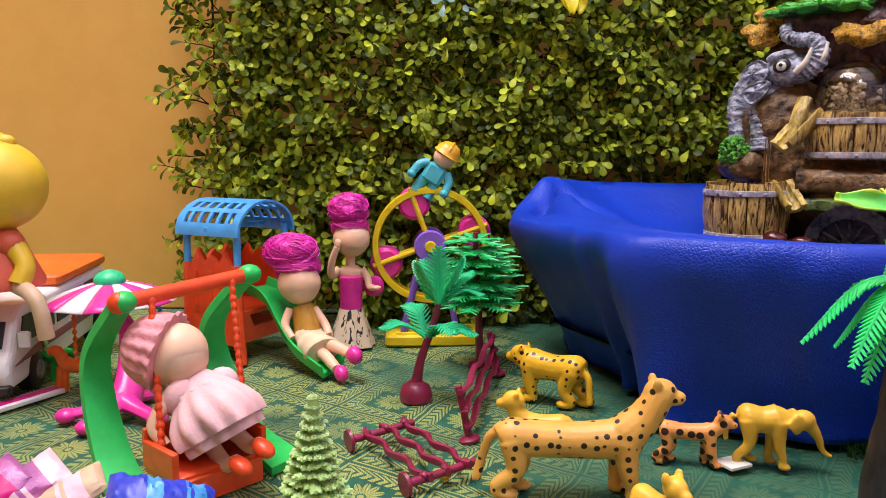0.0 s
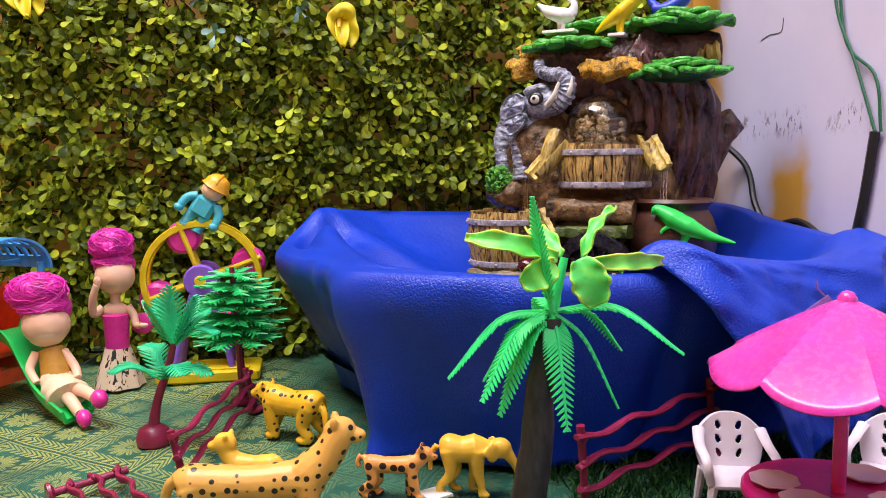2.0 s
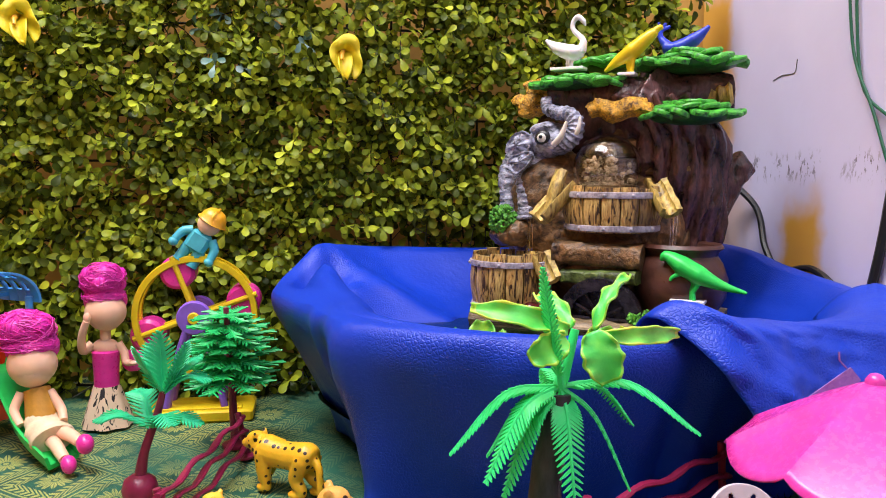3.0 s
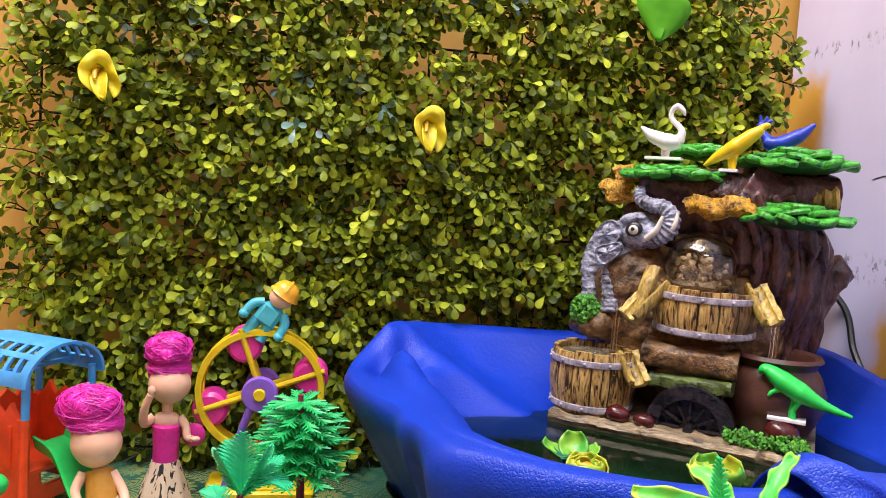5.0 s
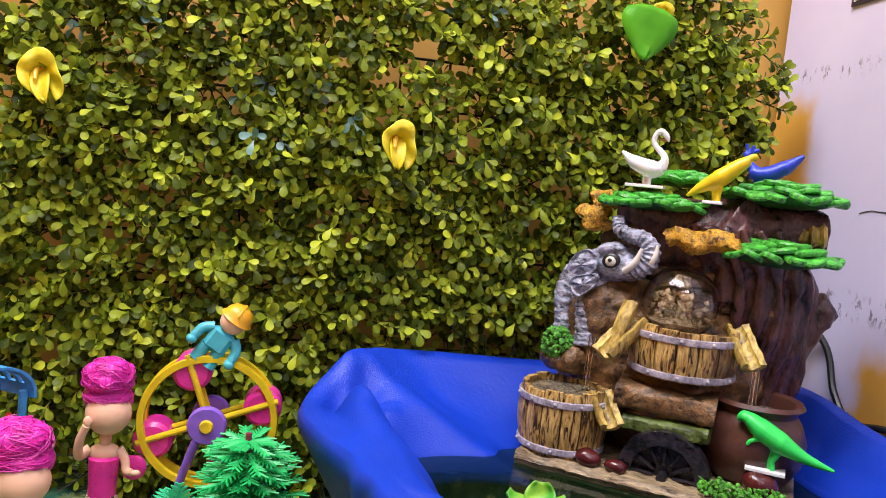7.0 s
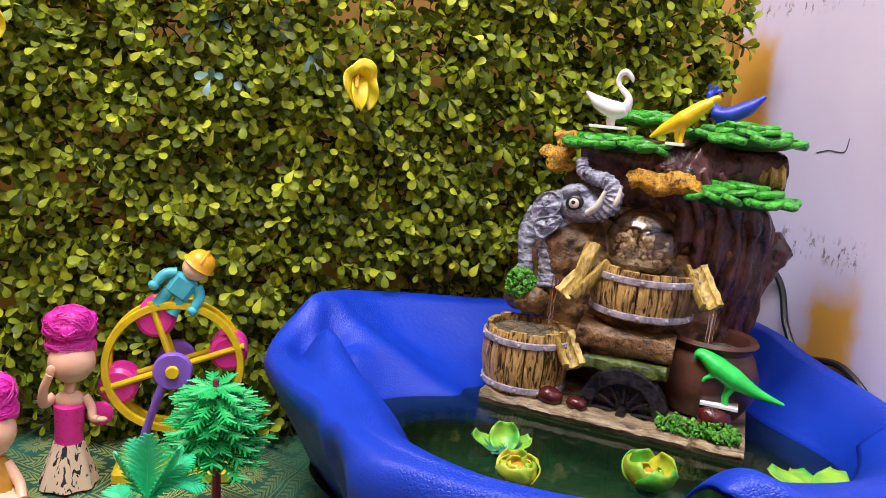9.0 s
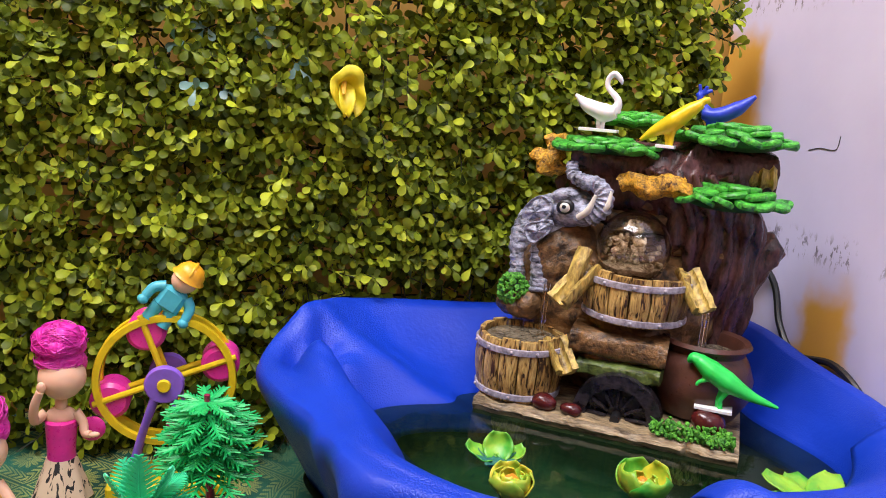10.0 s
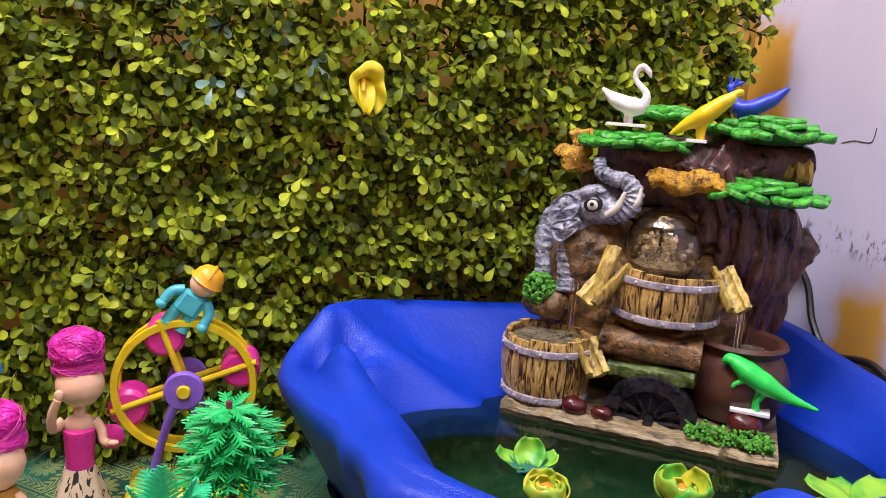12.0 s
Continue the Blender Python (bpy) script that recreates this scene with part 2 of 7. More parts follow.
GREEN = plastic("green_plastic", (0.02, 0.52, 0.10), 0.35, 0.25)
SKY_BLUE = plastic("sky_blue_plastic", (0.07, 0.36, 0.78), 0.35, 0.25)
TEAL_TOY = plastic("teal_toy_plastic", (0.08, 0.48, 0.58), 0.4, 0.25)
PINK = plastic("hot_pink_plastic", (0.76, 0.035, 0.34), 0.28, 0.35)
PARASOL_PINK = plastic("parasol_pink_plastic", (0.70, 0.050, 0.40), 0.24, 0.35, 0.1)
MAGENTA = plastic("magenta_plastic", (0.62, 0.010, 0.20), 0.3, 0.25)
PURPLE = plastic("purple_plastic", (0.26, 0.12, 0.62), 0.35, 0.25)
MAROON = plastic("maroon_plastic", (0.25, 0.014, 0.060), 0.33, 0.1)
WHITE = plastic("white_plastic", (0.80, 0.78, 0.80), 0.35, 0.3, vary=0.06)
CHAIR_WHITE = plastic("lilac_white_plastic", (0.74, 0.65, 0.74), 0.38, 0.3, vary=0.1)
PALE_PINK = plastic("pale_pink_plastic", (0.80, 0.56, 0.64), 0.35, 0.3, vary=0.1)
BLUE_TOY = plastic("blue_toy_plastic", (0.02, 0.05, 0.55), 0.38, 0.2)
SKIN = plastic("doll_vinyl", (0.86, 0.54, 0.37), 0.42, 0.4, vary=0.08)
HAIR = plastic("magenta_hair", (0.80, 0.03, 0.44), 0.42, 0.15, 0.8)
BLUSH_CLOTH = plastic("blush_tulle", (0.82, 0.50, 0.52), 0.75, 0.2, 0.5, 0.15)
KNIT = plastic("pink_knit", (0.78, 0.32, 0.36), 0.85, 0.1, 0.9, 0.25)
CREAM_CLOTH = plastic("cream_cloth", (0.74, 0.58, 0.38), 0.8, 0.1, 0.5, 0.3)
PURPLE_FOIL = plastic("purple_foil", (0.40, 0.12, 0.34), 0.3, 0.0, 0.5, 0.4)


def printed_cloth():
    """Cream cotton with loose dark leaf strokes."""
    n = Nodes("printed_cream_cotton")
    p = n.coords()
    m = n.add("ShaderNodeMapping")
    n.put(p, m.inputs[0])
    m.inputs["Rotation"].default_value, m.inputs["Scale"].default_value = (0.5, 0.6, 0.4), (1, 1, 0.35)
    strokes = n.step(n.noise(m.outputs[0], 210, 2, 0.5, 1.5), 0.58, 0.62)
    n.bump(n.noise(p, 900, 3), 0.4, 0.0004)
    return n.base(n.mix(strokes, (0.72, 0.55, 0.38), (0.02, 0.018, 0.02)), 0.8)


PRINTED = printed_cloth()
GOLD_CLOTH = plastic("gold_cloth", (0.55, 0.27, 0.03), 0.6, 0.1, 0.5, 0.3)
PAPER = plastic("white_paper", (0.78, 0.76, 0.70), 0.8, 0.0, vary=0.08)
FIGURE_YELLOW = plastic("yellow_vinyl", (0.72, 0.48, 0.03), 0.45, 0.3, vary=0.1)
FIGURE_RED = plastic("coral_vinyl", (0.68, 0.12, 0.07), 0.45, 0.3, vary=0.12)
SAND = plastic("sand_vinyl", (0.60, 0.42, 0.28), 0.5, 0.2, vary=0.12)
TERRACOTTA = plastic("brown_clay_glaze", (0.085, 0.032, 0.022), 0.3, 0.0, 0.3, 0.4)
BARREL = barrel_wood("barrel_staves")
HOOP = stone("grey_hoop", (0.16, 0.14, 0.17), (0.50, 0.46, 0.52), 120, 0.4, 0.3, 0.0006)
ROCK = stone("brown_rock", (0.014, 0.008, 0.005), (0.27, 0.145, 0.055), 75, 0.40, 1.0, 0.003)
TRUNK_ROCK = stone("dark_brown_trunk", (0.010, 0.005, 0.005), (0.125, 0.052, 0.052), 75, 0.26, 0.9, 0.003, (1, 1, 0.45))
SPOUT = stone("ochre_log", (0.07, 0.030, 0.006), (0.66, 0.48, 0.12), 110, 0.45, 0.8, 0.0015, (1, 1, 0.3))
FUNGUS = stone("orange_fungus", (0.06, 0.022, 0.004), (0.86, 0.46, 0.03), 190, 0.5, 1.0, 0.002)
MOSS_CAP = stone("painted_green_leaf", (0.003, 0.060, 0.014), (0.100, 0.58, 0.055), 150, 0.4, 0.6, 0.001)
MURKY_FLOOR = stone("murky_tub_floor", (0.004, 0.012, 0.004), (0.030, 0.065, 0.022), 40, 0.6, 0.5, 0.002)
MOSS_LEDGE = stone("mossy_rock", (0.010, 0.016, 0.004), (0.12, 0.17, 0.030), 80, 0.45, 1.0, 0.002)
# darker copy of the leaf green, for the shade between canopy leaves
MOSS_SHADE = stone("shaded_leaf_green", (0.002, 0.016, 0.004), (0.012, 0.10, 0.016), 90, 0.4, 0.6, 0.001)
MURKY_BASIN = stone("frothy_basin_water", (0.030, 0.024, 0.014), (0.24, 0.20, 0.14), 130, 0.10, 0.5, 0.001)
MOSS_TUFT = stone("bright_moss", (0.01, 0.09, 0.01), (0.14, 0.50, 0.035), 220, 0.6, 1.0, 0.0015)
GREY_ELEPHANT = stone("grey_elephant_paint", (0.012, 0.012, 0.018), (0.50, 0.52, 0.66), 110, 0.36, 0.9, 0.0014, (0.8, 0.8, 1.6))
PLINTH = stone("weathered_plank", (0.030, 0.017, 0.008), (0.46, 0.35, 0.20), 95, 0.38, 1.0, 0.0020, (0.30, 1, 1.6))
WET_BLACK = stone("wet_black_casting", (0.002, 0.002, 0.003), (0.035, 0.028, 0.034), 70, 0.16, 0.9, 0.0015)
MURK = stone("murky_water", (0.16, 0.095, 0.040), (0.80, 0.68, 0.46), 150, 0.25, 0.4, 0.001)
RED_STONE = plastic("glossy_red_stone", (0.075, 0.010, 0.010), 0.14, 0.0, 0.6, 0.5)
GRASS = leaf_material("turf_blade", (0.004, 0.020, 0.005), (0.012, 0.055, 0.010), (0.04, 0.12, 0.020), 0.5)
IVORY = plastic("ivory", (0.72, 0.68, 0.60), 0.3, 0.2)


def glass(name, tint, rough=0.0, ior=1.45):
    n = Nodes(name)
    n.bsdf.inputs["Transmission Weight"].default_value = 1.0
    n.bsdf.inputs["IOR"].default_value = ior
    return n.base(tint, rough)


CLEAR = glass("clear_ball", (0.93, 0.90, 0.86), 0.02)


def pond_water():
    """Clear dark green water with a faint ripple."""
    n = Nodes("dark_pond_water")
    p = n.world_place()
    n.bsdf.inputs["IOR"].default_value = 1.28
    n.bsdf.inputs["Transmission Weight"].default_value = 0.9
    n.bump(n.noise(p, 60, 4), 0.12, 0.002)
    col = n.ramp(n.noise(p, 26, 4), [(0.35, (0.018, 0.052, 0.020)), (0.7, (0.045, 0.115, 0.042))])
    return n.base(col, 0.05)


WATER = pond_water()


def lily_material(name, low, high):
    """Soft petals, mottled between two greens."""
    n = Nodes(name)
    p = n.coords()
    col = n.ramp(n.noise(p, 70, 3), [(0.36, low), (0.62, high)])
    n.bsdf.inputs["Subsurface Weight"].default_value = 0.25
    n.bsdf.inputs["Subsurface Scale"].default_value = 0.001
    n.bump(n.noise(p, 300, 3), 0.3, 0.0006)
    return n.base(col, 0.4)


LILY_HEART = lily_material("green_petal", (0.07, 0.58, 0.09), (0.22, 0.74, 0.10))
LILY_EDGE = lily_material("lime_petal_edge", (0.22, 0.66, 0.07), (0.62, 0.80, 0.09))
YELLOW_PETAL = lily_material("yellow_petal", (0.22, 0.42, 0.03), (0.62, 0.55, 0.04))
POND_PETAL = lily_material("pond_petal", (0.04, 0.34, 0.03), (0.26, 0.52, 0.04))


# ---- mesh building ----
class Shape:
    """Vertices and faces of one mesh, gathered from simple solids; slot picks the material."""

    def __init__(self):
        self.v, self.f, self.m, self.slot = [], [], [], 0
        self.at = Matrix.Identity(4)

    def face(self, *ids):
        self.f.append(ids)
        self.m.append(self.slot)

    def rings(self, rings, closed=True, caps=True):
        start, n = len(self.v), len(rings[0])
        for ring in rings:
            self.v.extend(self.at @ Vector(p) for p in ring)
        last = n if closed else n - 1
        for i in range(len(rings) - 1):
            for j in range(last):
                a, b = start + i * n + j, start + i * n + (j + 1) % n
                self.face(a, b, b + n, a + n)
        if caps and closed:
            self.face(*[start + j for j in reversed(range(n))])
            end = start + (len(rings) - 1) * n
            self.face(*[end + j for j in range(n)])

    def tube(self, points, radii, n=10, flat=1.0):
        """A round bar along points; flat squeezes it along its second axis."""
        points = [Vector(p) for p in points]
        if isinstance(radii, (int, float)):
            radii = [radii] * len(points)
        side, rings = None, []
        for i, p in enumerate(points):
            way = (points[min(i + 1, len(points) - 1)] - points[max(i - 1, 0)]).normalized()
            if side is None:
                side = way.orthogonal() if abs(way.z) > 0.9 else way.cross(Vector((0, 0, 1)))
            side = (side - way * side.dot(way)).normalized()
            up = way.cross(side)
            rings.append([p + (side * math.cos(a) + up * math.sin(a) * flat) * radii[i] for a in (2 * math.pi * k / n for k in range(n))])
        self.rings(rings)

    def ball(self, centre, radii, turn=(0, 0, 0), n=16, m=10):
        q = pose(*centre, *turn)
        rx, ry, rz = (radii,) * 3 if isinstance(radii, (int, float)) else radii
        rings = []
        for i in range(1, m):
            b = math.pi * i / m - math.pi / 2
            rings.append([q @ Vector((rx * math.cos(b) * math.cos(a), ry * math.cos(b) * math.sin(a), rz * math.sin(b))) for a in (2 * math.pi * k / n for k in range(n))])
        self.rings(rings)

    def lathe(self, profile, centre=(0, 0, 0), n=28, turn=(0, 0, 0), caps=True):
        q = pose(*centre, *turn)
        self.rings([[q @ Vector((r * math.cos(a), r * math.sin(a), z)) for a in (2 * math.pi * k / n for k in range(n))] for r, z in profile], caps=caps)

    def box(self, centre, size, turn=(0, 0, 0), bevel=0.12):
        """A block with chamfered edges all round."""
        q = pose(*centre, *turn)
        x, y, z = (s / 2 for s in size)
        b = bevel * min(x, y, z) * 2 * 0.5
        rings = []
        for zz, c in ((-z, b), (-z + b, 0), (z - b, 0), (z, b)):
            xx, yy = x - c, y - c
            rings.append([q @ Vector(p) for p in ((xx - b, -yy, zz), (xx, -yy + b, zz), (xx, yy - b, zz), (xx - b, yy, zz), (-xx + b, yy, zz), (-xx, yy - b, zz), (-xx, -yy + b, zz), (-xx + b, -yy, zz))])
        self.rings(rings)

    def plate(self, outline, thick, q):
        """A flat outline (x, z), thick along y, set at the pose q."""
        n, start = len(outline), len(self.v)
        for y in (-thick / 2, thick / 2):
            self.v.extend(self.at @ q @ Vector((x, y, z)) for x, z in outline)
        self.face(*[start + i for i in range(n)])
        self.face(*[start + n + i for i in reversed(range(n))])
        for i in range(n):
            j = (i + 1) % n
            self.face(start + j, start + i, start + n + i, start + n + j)

    def sheet(self, rows, closed=False):
        self.rings(rows, closed=closed, caps=False)


def part(name, shape, materials, parent=None, label="", smooth=True):
    """Links a Shape as one mesh object."""
    mesh = bpy.data.meshes.new(name)
    mesh.from_pydata([tuple(p) for p in shape.v], [], shape.f)
    for material in materials if isinstance(materials, (list, tuple)) else [materials]:
        mesh.materials.append(material)
    mesh.polygons.foreach_set("material_index", shape.m)
    mesh.polygons.foreach_set("use_smooth", [smooth] * len(shape.f))
    mesh.validate()
    mesh.update()
    if smooth:
        mesh.set_sharp_from_angle(angle=radians(42))
    ob = new(name, mesh)
    if parent:
        ob.parent = parent
    if label:
        ob["label"] = label
    return ob


def thing(name, label, category, m=None, group="", kind=""):
    ob = new(name)
    ob.empty_display_size = 0.01
    if m is not None:
        ob.matrix_world = m
    return tagged(ob, label, category, group, kind)


def melt(ob, voxel, smooth=3):
    """Melts the solids of a casting into one skin."""
    skin = ob.modifiers.new("skin", "REMESH")
    skin.mode, skin.voxel_size, skin.use_smooth_shade = "VOXEL", voxel, True
    soft = ob.modifiers.new("soft", "SMOOTH")
    soft.factor, soft.iterations = 0.5, smooth
    return ob


def thick(ob, depth):
    wall = ob.modifiers.new("thickness", "SOLIDIFY")
    wall.thickness, wall.offset = depth, 0
    return ob


def rough(s, amount, scale, seed):
    """Roughens the vertices of a rock, coarse and fine."""
    for i, p in enumerate(s.v):
        p = Vector(p)
        d = noise.noise_vector(p * scale + Vector((seed, 0, 0))) + noise.noise_vector(p * scale * 2.7 + Vector((0, seed, 0))) * 0.5
        s.v[i] = p + d * amount


def curve_points(points, steps=8):
    """A smooth line through a few points."""
    points = [Vector(p) for p in points]
    ext = [points[0] * 2 - points[1], *points, points[-1] * 2 - points[-2]]
    out = []
    for i in range(len(points) - 1):
        a, b, c, d = ext[i:i + 4]
        for k in range(steps):
            t = k / steps
            out.append(0.5 * (2 * b + (c - a) * t + (2 * a - 5 * b + 4 * c - d) * t * t + (3 * b - a - 3 * c + d) * t ** 3))
    return out + [points[-1]]


def spread(values, n):
    """Values taken at n even steps, straight between them."""
    out = []
    for i in range(n):
        x = i / (n - 1) * (len(values) - 1)
        k = min(int(x), len(values) - 2)
        out.append(values[k] + (values[k + 1] - values[k]) * (x - k))
    return out


rng = random.Random(7)

# ---- the room ----
CORNER_X, BACK_Y, WEST_X, SOUTH_Y, TOP_Z = 0.432, 0.72, -1.7, -2.0, 2.3


def wall(name, centre, size, material, label):
    s = Shape()
    s.box((0, 0, 0), size, bevel=0.02)
    ob = part(name, s, material, smooth=False)
    ob.location = centre
    return tagged(ob, label, "wall", kind="structure")


wall("wall_north", ((CORNER_X + WEST_X) / 2, BACK_Y + 0.05, TOP_Z / 2), (CORNER_X - WEST_X + 0.2, 0.1, TOP_Z), YELLOW_WALL, "ochre yellow painted plaster wall behind the hedge")
wall("wall_east", (CORNER_X + 0.05, (BACK_Y + SOUTH_Y) / 2 - 0.005, TOP_Z / 2), (0.1, BACK_Y - SOUTH_Y - 0.012, TOP_Z), LILAC_WALL, "pale lilac wall with ochre patches and dirt specks")
wall("wall_west", (WEST_X - 0.05, (BACK_Y + SOUTH_Y) / 2, TOP_Z / 2), (0.1, BACK_Y - SOUTH_Y, TOP_Z), YELLOW_WALL, "ochre yellow painted plaster wall")
wall("wall_south", ((CORNER_X + WEST_X) / 2, SOUTH_Y - 0.05, TOP_Z / 2), (CORNER_X - WEST_X, 0.1, TOP_Z), YELLOW_WALL, "ochre yellow painted plaster wall")
tagged(wall("ceiling", ((CORNER_X + WEST_X) / 2, (BACK_Y + SOUTH_Y) / 2, TOP_Z + 0.05), (CORNER_X - WEST_X + 0.2, BACK_Y - SOUTH_Y + 0.2, 0.1), WHITE, "plain white ceiling"), category="ceiling")


def cloth_height(x, y):
    """Soft creases of the cloth on the floor."""
    return 0.0022 * noise.noise(Vector((x * 9, y * 9, 0))) + 0.0012 * noise.noise(Vector((x * 28, y * 28, 3)))


def ground_cloth():
    s = Shape()
    nx, ny = 150, 130
    xs = [WEST_X + 0.9 + (CORNER_X - WEST_X - 0.902) * i / nx for i in range(nx + 1)]
    ys = [-0.25 + (BACK_Y + 0.248) * j / ny for j in range(ny + 1)]
    s.sheet([[(x, y, cloth_height(x, y) - 0.001) for x in xs] for y in ys])
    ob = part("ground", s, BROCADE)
    tagged(ob, "dark teal brocade cloth woven with gold diamonds and rosettes", "cloth", kind="structure")
    s = Shape()
    s.box(((CORNER_X + WEST_X) / 2, (BACK_Y + SOUTH_Y) / 2, -0.055), (CORNER_X - WEST_X, BACK_Y - SOUTH_Y, 0.1), bevel=0.02)
    tagged(part("floor", s, SAND, smooth=False), "plain sand-coloured floor under the cloth", "floor", kind="structure")


ground_cloth()

# ---- the artificial hedge ----
HEDGE_X0, HEDGE_X1, HEDGE_TOP, HEDGE_Y = -0.198, 0.380, 0.405, 0.678
# places on the upper hedge where leaves carry the painted bluish glint
GLINT_SPRIGS = ((0.011, 0.288), (0.039, 0.309), (0.022, 0.318), (-0.020, 0.236), (0.062, 0.352), (-0.060, 0.330), (-0.095, 0.345), (0.150, 0.372))


def leaf(s, base, way, up, length, width):
    """One paddle-shaped leaf: a narrow stalk end, a broad round tip, folded a little along its rib."""
    side = way.cross(up).normalized()
    up = side.cross(way).normalized()
    a = len(s.v)
    for t, w in ((0.0, 0.10), (0.32, 0.36), (0.60, 0.82), (0.80, 1.0), (0.93, 0.78), (1.0, 0.34)):
        mid = base + way * length * t + up * length * (0.10 * math.sin(t * 3) - 0.10 * t * t)
        for k in (-1, 0, 1):
            s.v.append(s.at @ (mid + side * (k * width * 0.5 * w) + up * (abs(k) * width * 0.10 * w)))
    for r in range(0, 15, 3):
        for k in (0, 1):
            s.face(a + r + k, a + r + 3 + k, a + r + 4 + k, a + r + 1 + k)


def hedge():
    h = thing("hedge_panel", "artificial boxwood hedge panel with small olive leaves on wire grid", "hedge")
    h.location = (0, 0, 0)
    # wire grid
    step = 0.0375
    nx, nz = round((HEDGE_X1 - HEDGE_X0) / step), round(HEDGE_TOP / step)
    for i in range(nx + 1):
        s = Shape()
        x = HEDGE_X0 + i * step
        s.tube([(x, HEDGE_Y + 0.004, 0.002), (x, HEDGE_Y + 0.004, HEDGE_TOP - (0.03 if i in (0, nx) else 0))], 0.0011, 6)
        part("upright_wire", s, BLACK, h)
    for k in range(nz + 1):
        s = Shape()
        s.tube([(HEDGE_X0, HEDGE_Y, 0.004 + k * step), (HEDGE_X1, HEDGE_Y, 0.004 + k * step)], 0.0011, 6)
        part("cross_wire", s, BLACK, h)
    leaves, pale, twigs = Shape(), Shape(), Shape()
    gx, gz = 0.0175, 0.0175
    for i in range(int((HEDGE_X1 - HEDGE_X0) / gx) + 1):
        for k in range(int(HEDGE_TOP / gz) + 1):
            x0 = HEDGE_X0 + i * gx + rng.uniform(-0.008, 0.008)
            z0 = 0.004 + k * gz + rng.uniform(-0.008, 0.008)
            if x0 > 0.345 and z0 > HEDGE_TOP - 0.07 and (x0 - 0.345) + (z0 - HEDGE_TOP + 0.07) > 0.080:
                continue
            if noise.noise(Vector((x0 * 14, z0 * 14, 5))) < -0.44 and rng.random() < 0.8:
                continue
            edge = x0 < HEDGE_X0 + 0.02
            bluish = any(abs(x0 - px) < 0.010 and abs(z0 - pz) < 0.010 for px, pz in GLINT_SPRIGS)
            for sprig in range(2 if edge else 4):
                base = Vector((x0, HEDGE_Y - 0.004, z0))
                way = Vector((rng.uniform(-0.75, 0.75) - (0.5 if edge else 0), -rng.uniform(0.45, 1.0), rng.uniform(-0.5, 0.75))).normalized()
                long = rng.uniform(0.018, 0.044)
                bend = Vector((rng.uniform(-0.3, 0.3), 0, rng.uniform(-0.5, 0.25)))
                pts = [base + way * (long * t) + bend * (long * t * t) for t in (0, 0.33, 0.66, 1.0)]
                pts = [Vector((p.x, min(p.y, 0.69), max(p.z, 0.003))) for p in pts]
                twigs.tube(pts, [0.0007, 0.0006, 0.0005, 0.0004], 4)
                pairs = 6
                roll = rng.uniform(0, math.pi)
                for j in range(pairs):
                    # pairs crowd towards the tip and open into a rosette
                    t = 0.30 + 0.70 * (j / (pairs - 1)) ** 0.7
                    p = base + way * (long * t) + bend * (long * t * t)
                    if p.z < 0.004 or (p.x > 0.06 and p.z < 0.138 and p.y < 0.660):
                        continue
                    roll += math.pi / 2
                    side = Matrix.Rotation(roll, 3, way) @ way.orthogonal().normalized()
                    for sign in (-1, 1):
                        out = (side * sign + way * (rng.uniform(0.25, 0.6) + 0.45 * j / pairs) + Vector((0, -0.15, rng.uniform(-0.55, 0.10)))).normalized()
                        size = rng.uniform(0.0088, 0.0132)
                        leaf(pale if bluish and sprig == 0 and j > 3 else leaves, p, out, (way + Vector((0, -0.4, 0.7))).normalized(), size, size * rng.uniform(0.44, 0.56))
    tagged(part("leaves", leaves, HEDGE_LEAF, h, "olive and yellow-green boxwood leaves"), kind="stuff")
    tagged(part("glint_leaves", pale, GLINT_LEAF, h, "boxwood leaves coloured pale blue-green like a bluish glint"), kind="stuff")
    tagged(part("twig", twigs, TWIG, h), kind="stuff")


hedge()


